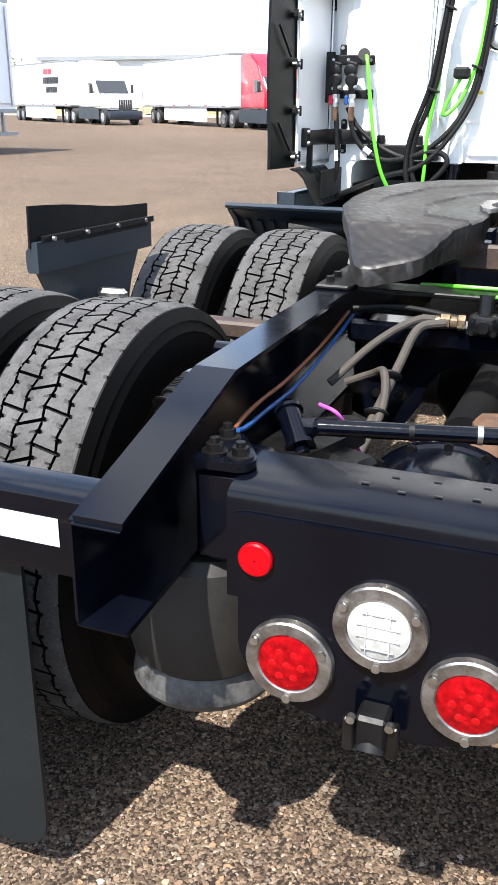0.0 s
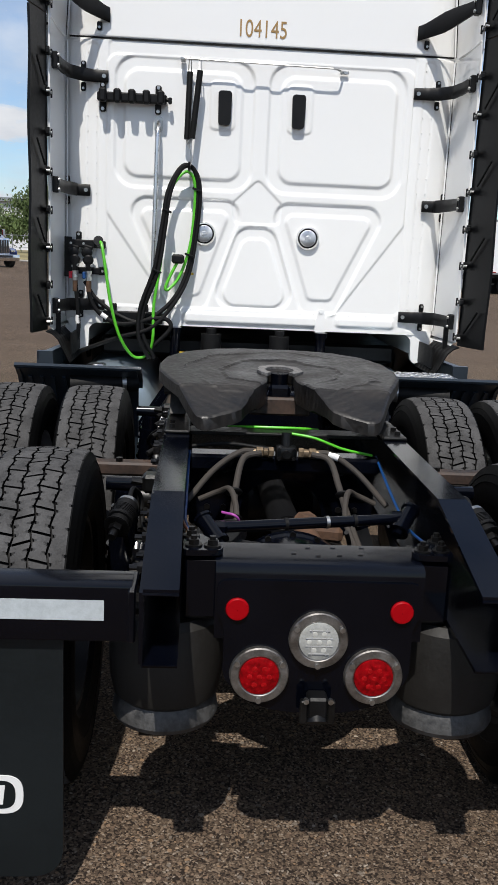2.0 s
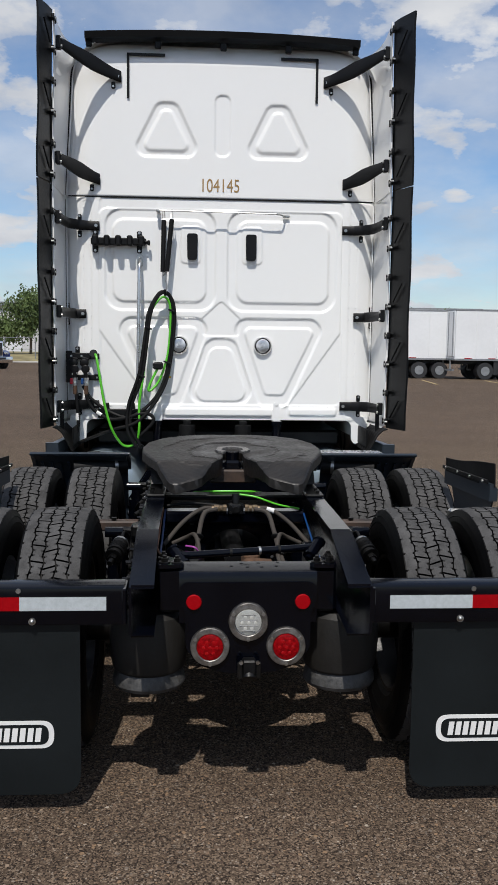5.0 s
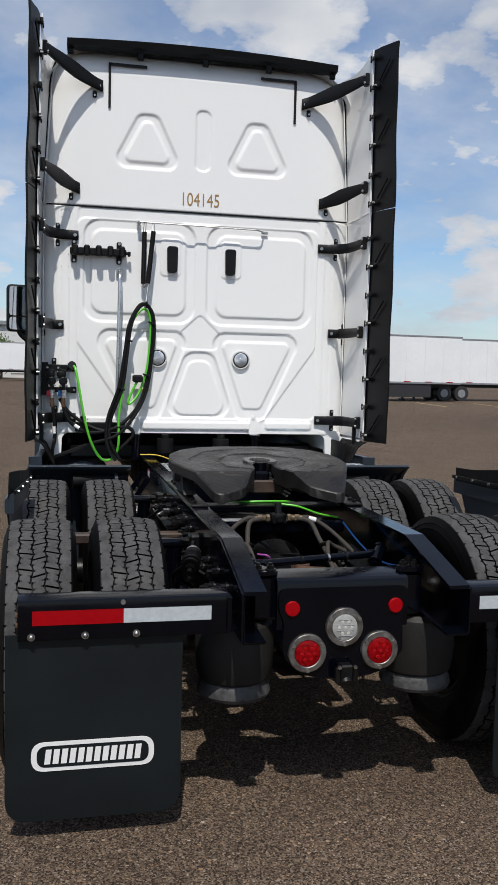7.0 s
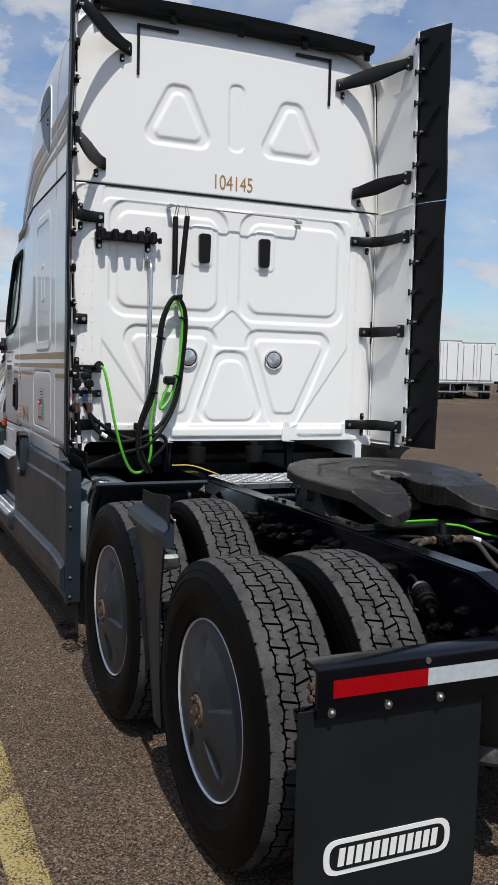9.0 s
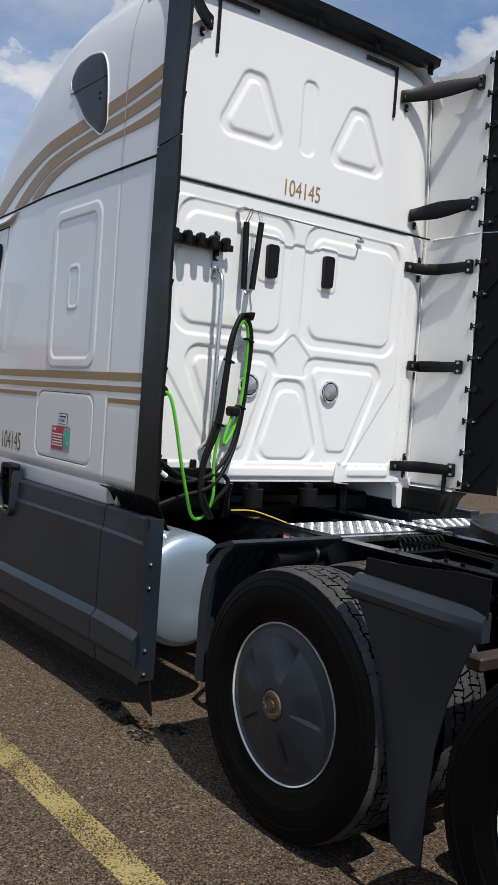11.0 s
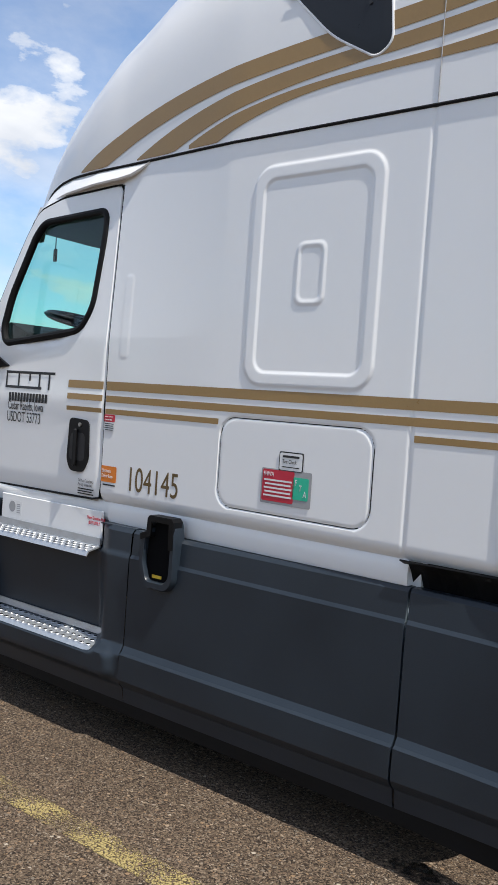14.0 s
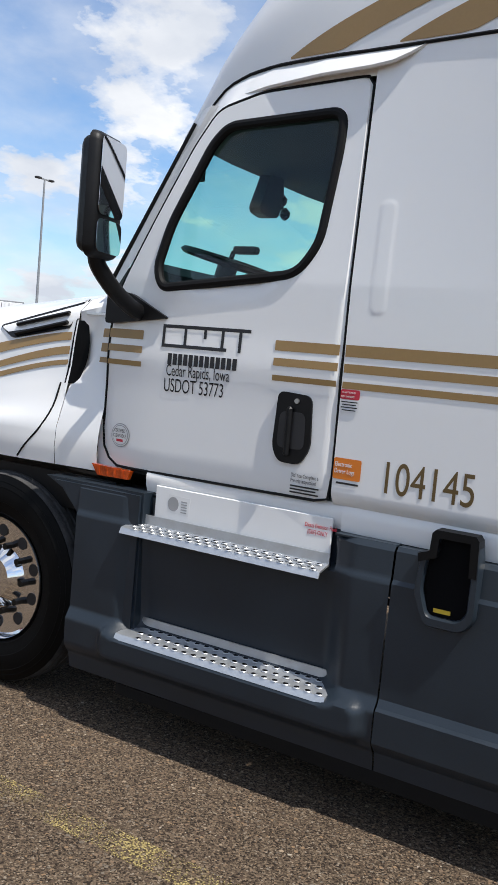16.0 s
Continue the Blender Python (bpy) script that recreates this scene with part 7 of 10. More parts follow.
def build_tank_and_deck():
    for sx in (-1, 1):
        bm = B()
        c = (sx * 0.853, 0, 0.640)
        lathe(bm, [(3.088, 0.001), (3.092, 0.12), (3.100, 0.208), (3.110, 0.254), (3.120, 0.275), (3.134, 0.288), (3.156, 0.295), (3.19, 0.296), (4.60, 0.296), (4.65, 0.25), (4.66, 0.001)], c, axis="y", seg=48)
        tank = part("fuel_tank", bm, TANK, truck, "satin aluminium cylindrical fuel tank")
        bm = B()
        if sx < 0:
            lathe(bm, [(0.0, 0.001), (0.0, 0.052), (-0.008, 0.056), (-0.035, 0.056), (-0.04, 0.045), (-0.06, 0.04)], (sx * 0.93, 3.30, 0.940), axis="z", seg=28)
            part("filler_cap", bm, ALU, tank, "bright aluminium filler cap")
        # front half fender over the leading drive wheel
        bm = B()
        prism(bm, [(2.275, 1.050), (2.295, 1.060), (2.405, 1.024), (2.470, 0.972), (2.466, 0.930), (2.455, 0.930), (2.452, 0.962), (2.40, 1.008), (2.28, 1.040)], "x", sx * 0.60, sx * 1.21)
        fen = part("front_fender", bm, GREY_PLASTIC, truck, "dark grey plastic quarter fender")
        bm = B()
        front = [(2.30, 1.045), (2.385, 1.0), (2.465, 0.915), (2.498, 0.80), (2.505, 0.70), (2.503, 0.42)]
        back = [(2.29, 1.03), (2.35, 0.985), (2.405, 0.90), (2.435, 0.79), (2.442, 0.70), (2.44, 0.42)]
        skin = [(y - 0.012, z - 0.010) for y, z in front]
        prism(bm, front + list(reversed(skin)), "x", sx * 0.62, sx * 1.20)
        part("fender_front", bm, GREY_PLASTIC, fen)
        bm = B()
        prism(bm, front + list(reversed(back)), "x", sx * 1.185, sx * 1.205)
        part("fender_lip", bm, GREY_PLASTIC, fen)
        # ribs on the fender's underside
        for k in range(9):
            bm = B()
            x = 0.70 + 0.055 * k
            rib = [(y - 0.013, z - 0.011) for y, z in front[1:]]
            prism(bm, rib + [(y - 0.012, z - 0.006) for y, z in reversed(rib)], "x", sx * x, sx * (x + 0.018))
            part("fender_rib", bm, GREY_PLASTIC, fen)
        # spray canister under the top plank
        bm = B()
        cyl(bm, (sx * 0.95, 2.34, 0.955), (sx * 0.62, 2.40, 0.965), 0.045, 20)
        can = part("fender_tube", bm, BLACK_RUBBER, fen)
        bm = B()
        cyl(bm, (sx * 0.70, 2.385, 0.963), (sx * 0.68, 2.389, 0.964), 0.0475, 20)
        part("clamp", bm, STEEL, can)
    # access ladder to the deck, on the left side
    bm = B()
    prism(bm, [(-0.470, 0.945), (-0.735, 0.530), (-0.738, 0.365), (-0.705, 0.365), (-0.70, 0.52), (-0.44, 0.93)], "y", 2.975, 2.985)
    lad = part("deck_ladder", bm, CHASSIS, truck, "black step ladder with two aluminium treads")
    bm = B()
    prism(bm, [(-0.470, 0.945), (-0.735, 0.530), (-0.738, 0.365), (-0.705, 0.365), (-0.70, 0.52), (-0.44, 0.93)], "y", 2.63, 2.64)
    part("side_plate", bm, CHASSIS, lad)
    for x0, x1, z in ((-0.583, -0.45, 0.702), (-0.738, -0.605, 0.415)):
        bm = B()
        box(bm, ((x0 + x1) / 2, 2.808, z - 0.022), (x1 - x0, 0.333, 0.044), bevel=0.004)
        tr = part("tread", bm, STEP_ALU, lad, "punched aluminium tread")
        for i in range(7):
            for j in range(3):
                bm = B()
                cx, cy = x0 + 0.028 + 0.039 * j, 2.665 + 0.046 * i + (0.02 if j == 1 else 0)
                lathe(bm, [(0.0, 0.014), (0.004, 0.011), (0.003, 0.007), (-0.001, 0.0065), (-0.001, 0.0001)], (cx, cy, z + 0.0005), axis="z", seg=10)
                part("tread_ring", bm, STEP_ALU, tr)
    bm = B()
    cyl(bm, (-0.47, 3.75, 0.69), (-0.47, 3.00, 0.695), 0.045, 20)
    part("exhaust_pipe", bm, PIPE, truck, "dusty brown exhaust pipe")
    # diamond plate deck between cab and coupling
    bm = B()
    box(bm, (0.10, 2.86, 0.985), (0.95, 0.36, 0.012), bevel=0.002)
    deck = part("deck_plate", bm, ALU, truck, "raised-pattern aluminium deck plate")
    bm = B()
    bmesh.ops.create_uvsphere(bm, u_segments=8, v_segments=4, radius=1.0, matrix=Matrix.Diagonal((0.018, 0.006, 0.004, 1)))
    stud = part("deck_stud", bm, ALU, deck)
    for i in range(26):
        for j in range(9):
            q = stud if i + j == 0 else new("deck_stud", stud.data)
            q.parent = deck
            q.matrix_basis = pose(-0.35 + 0.036 * i, 2.70 + 0.04 * j, 0.992, 0, 0, 45 if (i + j) % 2 else -45)
    bm = B()
    box(bm, (0.86, 2.83, 0.995), (0.50, 0.26, 0.012), bevel=0.002)
    deck2 = part("deck_plate", bm, ALU, truck, "raised-pattern aluminium deck plate")
    for i in range(13):
        for j in range(6):
            q = new("deck_stud", stud.data)
            q.parent = deck2
            q.matrix_basis = pose(0.635 + 0.037 * i, 2.725 + 0.042 * j, 1.002, 0, 0, 45 if (i + j) % 2 else -45)
    bm = B()
    prism(bm, [(2.62, 0.955), (2.62, 0.985), (2.66, 0.985), (2.66, 0.955)], "x", -0.38, 0.58)
    part("deck_edge", bm, ALU, deck)
    # dark machinery between the rails below the cab: gearbox, tanks, mounts
    bm = B()
    box(bm, (0, 4.25, 0.80), (0.60, 1.2, 0.5), bevel=0.05)
    box(bm, (0, 4.72, 1.02), (1.9, 2.1, 0.12), bevel=0.02)
    part("underbody", bm, DIRTY_BLACK, truck)
    for x in (-0.25, 0.17):
        bm = B()
        cyl(bm, (x, 3.42, 1.03), (x, 3.42, 1.135), 0.062, 24)
        cyl(bm, (x, 3.42, 1.135), (x, 3.42, 1.165), 0.03, 16)
        part("cab_air_spring", bm, BLACK_RUBBER, truck)
    bm = B()
    tube(bm, [(-0.44, 3.36, 1.02), (-0.32, 3.32, 1.02), (-0.22, 3.26, 0.99), (-0.16, 3.20, 0.965)], 0.004, 8)
    part("yellow_cable", bm, YELLOW, truck, "thin yellow cable")
    for x in (-0.47, 0.42):
        bm = B()
        cyl(bm, (x, 3.38, 0.98), (x, 3.38, 1.14), 0.032, 18)
        cyl(bm, (x, 3.38, 1.14), (x, 3.38, 1.17), 0.04, 18)
        sh = part("cab_shock", bm, CHASSIS, truck)
        bm = B()
        prism(bm, rounded([(x - 0.038, 1.17), (x + 0.038, 1.17), (x + 0.02, 1.31), (x - 0.02, 1.31)], 0.015, 3), "y", 3.425, 3.432)
        cyl(bm, (x, 3.43, 1.295), (x, 3.42, 1.295), 0.012, 12)
        part("shock_bracket", bm, WHITE, sh)


PIPE = material("dusty_brown_pipe", (0.075, 0.06, 0.048), 0.6, 0.3, vary=0.4, scale=12)
build_tank_and_deck()


def build_rear_wings():
    """Grey plastic fender plates that fill the gap between the two drive wheels."""
    def plate_x(y, z):
        return float(np.interp(z, [0.1, 0.5, 0.9, 1.03], [1.185, 1.212, 1.236, 1.244])) - 0.085 * (y - 1.3)
    rear = [(0.975, 1.03), (1.03, 0.92), (1.10, 0.76), (1.145, 0.60), (1.165, 0.44), (1.185, 0.20)]
    fore = [(1.560, 1.03), (1.475, 0.90), (1.415, 0.76), (1.378, 0.60), (1.350, 0.44), (1.325, 0.22)]
    for sx in (-1, 1):
        bm = B()
        rows = []
        for (ya, za), (yb, zb) in zip(rear, fore):
            row = []
            for k in range(9):
                t = k / 8
                y, z = ya + (yb - ya) * t, za + (zb - za) * t
                row.append(bm.verts.new((sx * (plate_x(y, z) + 0.012 * math.sin(math.pi * t)), y, z)))
            rows.append(row)
        for a, b in zip(rows, rows[1:]):
            for k in range(8):
                bm.faces.new((a[k], a[k + 1], b[k + 1], b[k]))
        bmesh.ops.recalc_face_normals(bm, faces=bm.faces)
        bmesh.ops.solidify(bm, geom=bm.faces[:], thickness=0.008)
        wing = part("rear_fender_plate", bm, GREY_PLASTIC, truck, "dark grey tapered plastic plate between the drive wheels", smooth=35)
        # shoulder ledge, and the upright flap behind it
        bm = B()
        rows = []
        for k in range(9):
            y = 0.97 + 0.595 * k / 8
            x = plate_x(y, 1.03)
            g = min(1.0, 0.1 + 0.45 * k)
            rows.append([bm.verts.new((sx * a, y, z)) for a, z in ((x - 0.002, 0.985), (x + 0.018 * g, 1.000), (x + 0.024 * g, 1.022), (x + 0.016 * g, 1.046), (x - 0.022, 1.072), (x - 0.038, 1.072), (x - 0.038, 0.985))])
        fs = []
        for a, b in zip(rows, rows[1:]):
            for q in range(7):
                fs.append(bm.faces.new((a[q], a[(q + 1) % 7], b[(q + 1) % 7], b[q])))
        fs.append(bm.faces.new(rows[0]))
        fs.append(bm.faces.new(rows[-1]))
        bmesh.ops.recalc_face_normals(bm, faces=fs)
        part("plate_shoulder", bm, GREY_PLASTIC, wing, smooth=25)
        bm = B()
        rows = []
        for k in range(9):
            t = k / 8
            y = 0.965 + 0.575 * t
            x = plate_x(y, 1.03) - 0.034 + 0.022 * max(0.0, 1 - 4 * t)
            zt = 1.172 - 0.045 * t + 0.004 * math.sin(7 * t)
            rows.append([bm.verts.new((sx * a, y, z)) for a, z in ((x, 1.055), (x - 0.004, zt), (x - 0.009, zt), (x - 0.006, 1.055))])
        fs = []
        for a, b in zip(rows, rows[1:]):
            for q in range(4):
                fs.append(bm.faces.new((a[q], a[(q + 1) % 4], b[(q + 1) % 4], b[q])))
        fs.append(bm.faces.new(rows[0]))
        fs.append(bm.faces.new(rows[-1]))
        bmesh.ops.recalc_face_normals(bm, faces=fs)
        part("top_flap", bm, BLACK_RUBBER, wing, "black rubber flap bolted along the plate's shoulder", smooth=25)
        bm = B()
        box(bm, (sx * (plate_x(1.275, 1.03) - 0.045), 1.275, 1.078), (0.008, 0.57, 0.020), rz=sx * 6, bevel=0.002)
        strip = part("clamp_strip", bm, BLACK_PLASTIC, wing)
        for k in range(4):
            bm = B()
            yb = 1.03 + 0.16 * k
            xb = plate_x(yb, 1.03) - 0.048
            cyl(bm, (sx * xb, yb, 1.078), (sx * (xb - 0.009), yb, 1.078), 0.007, 10)
            part("strip_bolt", bm, STEEL, strip)
        bm = B()
        box(bm, (sx * 1.165, 1.25, 0.87), (0.10, 0.045, 0.06), bevel=0.012)
        part("plate_bracket", bm, STEEL, wing, "bare aluminium bracket")


build_rear_wings()


def build_back_wall_fittings():
    """Hose tender, cables, rack, grab bars and couplings on the cab's back wall."""
    y = BACK_Y
    # hanger rod across the top with the tender springs
    bm = B()
    cyl(bm, (-0.46, y - 0.07, 2.700), (0.40, y - 0.07, 2.690), 0.005, 8)
    tube(bm, [(0.40, y - 0.07, 2.690), (0.44, y - 0.06, 2.683), (0.47, y - 0.01, 2.68)], 0.006, 8)
    box(bm, (-0.465, y - 0.035, 2.70), (0.030, 0.075, 0.018), bevel=0.004)
    box(bm, (0.475, y - 0.012, 2.682), (0.05, 0.02, 0.02), bevel=0.004)
    rod = part("hanger_rod", bm, STEEL, truck, "thin steel hanger rod")
    for dx, dy in ((-0.425, 0.030), (-0.366, 0.090)):
        bm = B()
        tube(bm, [(dx - 0.008, y - dy, 2.635), (dx - 0.006, y - 0.065, 2.69), (dx, y - 0.07, 2.706), (dx + 0.006, y - 0.075, 2.69), (dx + 0.008, y - dy, 2.635)], 0.003, 8)
        part("hook", bm, STEEL, rod)
    bm = B()
    cyl(bm, (-0.425, y - 0.030, 2.635), (-0.432, y - 0.055, 2.262), 0.0175, 16)
    part("tender_spring", bm, BLACK_RUBBER, rod, "black sleeved hose tender spring")
    bm = B()
    cyl(bm, (-0.366, y - 0.090, 2.635), (-0.402, y - 0.092, 2.262), 0.0175, 16)
    part("tender_spring", bm, BLACK_RUBBER, rod, "black sleeved hose tender spring")
    bm = B()
    tube(bm, [(-0.432, y - 0.055, 2.262), (-0.425, y - 0.075, 2.235), (-0.402, y - 0.092, 2.262), (-0.41, y - 0.09, 2.235), (-0.408, y - 0.092, 2.20), (-0.40, y - 0.095, 2.15), (-0.412, y - 0.095, 2.11)], 0.006, 8)
    part("tender_hook", bm, STEEL, rod)
    bm = B()
    prism(bm, rounded([(y - 0.150, 2.130), (y - 0.030, 2.130), (y - 0.045, 2.085), (y - 0.135, 2.085)], 0.012, 3), "x", -0.420, -0.406)
    part("hose_hanger", bm, BLACK_PLASTIC, rod, "black plastic hose hanger plate")
    # hose loop hanging from the tender
    def swing(x, z, off):
        """The hanging loop turns away from the wall: its outer strand stands further off."""
        w = min(1.0, max(0.0, (z - 1.12) / 0.3)) if -0.70 < x < -0.30 else 0.0
        k = min(1.15, max(0.0, (-0.36 - x) / 0.20))
        return off * (1 - w) + w * (0.048 + 0.070 * k)

    def hose(pts, r, mat, name="coupling_hose"):
        pts = [(a, y - swing(a, c, y - b_), c) for a, b_, c in pts]
        b = B()
        tube(b, pts, r, 10)
        return part(name, b, mat, truck)
    yy = y - 0.11
    hose([(-0.59, yy - 0.02, 0.98), (-0.66, yy - 0.02, 1.12), (-0.66, yy, 1.27), (-0.58, yy, 1.50), (-0.545, yy, 1.75), (-0.52, yy, 1.95), (-0.46, yy, 2.09), (-0.39, yy, 2.10), (-0.36, yy, 1.98), (-0.375, yy, 1.75), (-0.41, yy, 1.50), (-0.50, yy, 1.32), (-0.66, yy - 0.01, 1.20), (-0.80, yy + 0.03, 1.22), (-0.95, yy + 0.05, 1.32), (-1.02, yy + 0.06, 1.42)], 0.0125, BLACK_RUBBER)
    hose([(-0.62, yy - 0.03, 0.98), (-0.685, yy - 0.03, 1.10), (-0.68, yy - 0.02, 1.28), (-0.60, yy - 0.02, 1.52), (-0.56, yy - 0.02, 1.78), (-0.53, yy - 0.02, 1.97), (-0.45, yy - 0.02, 2.11), (-0.375, yy - 0.02, 2.08), (-0.345, yy - 0.02, 1.96), (-0.36, yy - 0.02, 1.73), (-0.40, yy - 0.02, 1.48), (-0.49, yy - 0.02, 1.30), (-0.62, yy - 0.03, 1.16), (-0.80, yy, 1.10), (-1.0, yy + 0.04, 1.02), (-1.09, yy + 0.06, 0.98)], 0.0125, BLACK_RUBBER)
    hose([(-0.93, yy + 0.03, 1.66), (-0.91, yy - 0.02, 1.63), (-0.885, yy - 0.05, 1.50), (-0.85, yy - 0.07, 1.30), (-0.80, yy - 0.07, 1.12), (-0.735, yy - 0.03, 1.005), (-0.675, yy - 0.01, 0.980), (-0.62, yy - 0.01, 1.02), (-0.60, yy - 0.03, 1.12), (-0.60, yy - 0.01, 1.30), (-0.565, yy - 0.01, 1.55), (-0.545, yy, 1.78), (-0.52, yy, 1.96), (-0.44, yy, 2.075), (-0.385, yy, 2.04), (-0.375, yy, 1.90), (-0.395, yy, 1.66), (-0.45, yy, 1.48), (-0.51, yy, 1.40), (-0.535, yy, 1.40), (-0.51, yy, 1.47), (-0.47, yy, 1.55)], 0.0092, GREEN_HOSE, "green_cable")
    # plug at the green cable's end
    bm = B()
    box(bm, (-0.465, y - swing(-0.465, 1.575, 0.1), 1.575), (0.075, 0.06, 0.055), bevel=0.012)
    part("cable_plug", bm, BLACK_PLASTIC, truck, "black cable plug")
    for x, z in ((-0.585, 1.50), (-0.365, 1.98), (-0.40, 1.60), (-0.535, 1.85)):
        bm = B()
        box(bm, (x, y - swing(x, z, 0.1), z), (0.055, 0.045, 0.012), ry=20, bevel=0.003)
        part("cable_tie", bm, BLACK_PLASTIC, truck)
    # cable rack with four cradles
    bm = B()
    box(bm, (-0.755, y - 0.035, 2.475), (0.40, 0.05, 0.052), bevel=0.008)
    for k in range(5):
        box(bm, (-0.92 + 0.083 * k, y - 0.075, 2.478), (0.042, 0.055, 0.075), bevel=0.01)
    rack = part("cable_rack", bm, BLACK_PLASTIC, truck, "black plastic cable rack")
    for x in (-0.925, -0.605):
        bm = B()
        box(bm, (x, y - 0.012, 2.475), (0.036, 0.024, 0.16), bevel=0.008)
        part("rack_foot", bm, BLACK_PLASTIC, rack)
        for z in (2.41, 2.54):
            bm = B()
            cyl(bm, (x, y - 0.024, z), (x, y - 0.032, z), 0.010, 10)
            part("bolt", bm, STEEL, rack)
    bm = B()
    cyl(bm, (-0.56, y - 0.05, 2.475), (-0.54, y - 0.05, 2.47), 0.012, 8)
    box(bm, (-0.535, y - 0.05, 2.468), (0.02, 0.03, 0.035), bevel=0.004)
    part("rack_peg", bm, BLACK_PLASTIC, rack)
    # grab bar
    bm = B()
    tube(bm, [(-0.60, y - 0.008, 2.355), (-0.60, y - 0.05, 2.33), (-0.602, y - 0.085, 2.26), (-0.606, y - 0.09, 2.0), (-0.612, y - 0.09, 1.55), (-0.614, y - 0.08, 1.42), (-0.615, y - 0.01, 1.36)], 0.0135, 14)
    gb = part("grab_bar", bm, ALU, truck, "polished steel grab bar")
    bm = B()
    prism(bm, rounded([(-0.625, 2.30), (-0.578, 2.30), (-0.578, 2.385), (-0.625, 2.385)], 0.012, 3), "y", y - 0.014, y - 0.003)
    part("bar_foot", bm, STEEL, gb)
    # coupling manifold: an open bracket with bolted ears, two couplings hung from it
    bm = B()
    box(bm, (-1.122, y - 0.022, 1.560), (0.045, 0.018, 0.235), bevel=0.003)
    mf = part("coupling_manifold", bm, BLACK_PLASTIC, truck, "black bracket with red and blue air couplings")
    for name, c, d in (("top_bar", (-1.035, y - 0.024, 1.640), (0.215, 0.020, 0.046)), ("lower_bar", (-1.035, y - 0.024, 1.482), (0.215, 0.016, 0.040)), ("top_ear", (-1.060, y - 0.018, 1.680), (0.034, 0.014, 0.060)), ("end_ear", (-0.922, y - 0.018, 1.638), (0.044, 0.014, 0.046)), ("end_ear", (-0.922, y - 0.018, 1.482), (0.044, 0.014, 0.046))):
        bm = B()
        box(bm, c, d, bevel=0.006)
        part(name, bm, BLACK_PLASTIC, mf)
    for x, z in ((-1.060, 1.694), (-0.918, 1.638), (-0.918, 1.482), (-1.030, 1.640), (-1.105, 1.640)):
        bm = B()
        cyl(bm, (x, y - 0.024, z), (x, y - 0.036, z), 0.0085, 6)
        part("bolt", bm, STEEL, mf)
    for x, mat in ((-1.075, STICKER_RED), (-0.995, BLUE_HOSE)):
        # dummy coupling on the bracket
        bm = B()
        lathe(bm, [(0.0, 0.001), (0.0, 0.030), (-0.012, 0.034), (-0.030, 0.032), (-0.036, 0.020), (-0.036, 0.001)], (x - 0.012, y - 0.045, 1.590), axis="y", seg=20)
        dummy = part("holder", bm, BLACK_PLASTIC, mf)
        bm = B()
        box(bm, (x - 0.006, y - 0.066, 1.618), (0.058, 0.022, 0.026), ry=14, bevel=0.006)
        part("detent_plate", bm, BLACK_PLASTIC, dummy)
        # the coupling itself: round body, neck and lugs
        bm = B()
        lathe(bm, [(0.0, 0.001), (0.0, 0.026), (-0.008, 0.031), (-0.022, 0.031), (-0.030, 0.022), (-0.030, 0.001)], (x, y - 0.070, 1.545), axis="y", seg=20)
        cyl(bm, (x, y - 0.085, 1.535), (x + 0.002, y - 0.085, 1.480), 0.019, 16, r2=0.015)
        gl = part("gladhand", bm, BLACK_PLASTIC, mf, "black air coupling")
        bm = B()
        box(bm, (x + 0.004, y - 0.084, 1.512), (0.046, 0.026, 0.016), ry=-12, bevel=0.004)
        part("lug", bm, STEEL, gl)
        for z0, z1, r, n, m2 in ((1.482, 1.462, 0.019, 6, STEEL), (1.462, 1.444, 0.014, 16, ALU), (1.444, 1.424, 0.0175, 6, STEEL), (1.424, 1.360, 0.0150, 16, RUST)):
            bm = B()
            cyl(bm, (x + 0.003, y - 0.085, z0), (x + 0.004, y - 0.085, z1), r, n)
            part("coupler", bm, m2, gl)
        bm = B()
        box(bm, (x - 0.026, y - 0.075, 1.455), (0.020, 0.016, 0.042), bevel=0.004)
        part("colour_tag", bm, mat, gl)
    # electrical socket at the bracket's end
    bm = B()
    cyl(bm, (-0.945, y - 0.03, 1.640), (-0.935, y - 0.095, 1.658), 0.024, 18)
    cyl(bm, (-0.937, y - 0.085, 1.655), (-0.934, y - 0.105, 1.661), 0.029, 18)
    part("cable_socket", bm, BLACK_PLASTIC, mf)
    hose([(-1.072, y - 0.085, 1.43), (-1.06, y - 0.085, 1.30), (-1.05, y - 0.09, 1.15), (-1.07, y - 0.09, 1.05), (-1.10, y - 0.07, 0.98)], 0.013, BLACK_RUBBER)
    hose([(-0.991, y - 0.085, 1.43), (-0.985, y - 0.085, 1.33), (-0.93, y - 0.09, 1.24), (-0.82, y - 0.10, 1.18), (-0.70, y - 0.12, 1.19), (-0.60, y - 0.13, 1.22), (-0.52, y - 0.13, 1.215), (-0.50, y - 0.13, 1.16), (-0.60, y - 0.12, 1.05)], 0.013, BLACK_RUBBER)
    for p, q in (((-1.056, y - 0.0875, 1.22), (-1.052, y - 0.089, 1.17)), ((-0.915, y - 0.092, 1.23), (-0.88, y - 0.095, 1.208))):
        bm = B()
        cyl(bm, p, q, 0.0145, 10)
        part("hose_label", bm, PAPER, truck)
    # black tray along the wall's foot
    bm = B()
    box(bm, (-0.73, y - 0.03, 1.215), (0.36, 0.05, 0.07), bevel=0.006)
    for x in (-0.85, -0.66):
        box(bm, (x, y - 0.012, 1.27), (0.04, 0.02, 0.05), bevel=0.006)
    part("hose_tray", bm, BLACK_PLASTIC, truck)


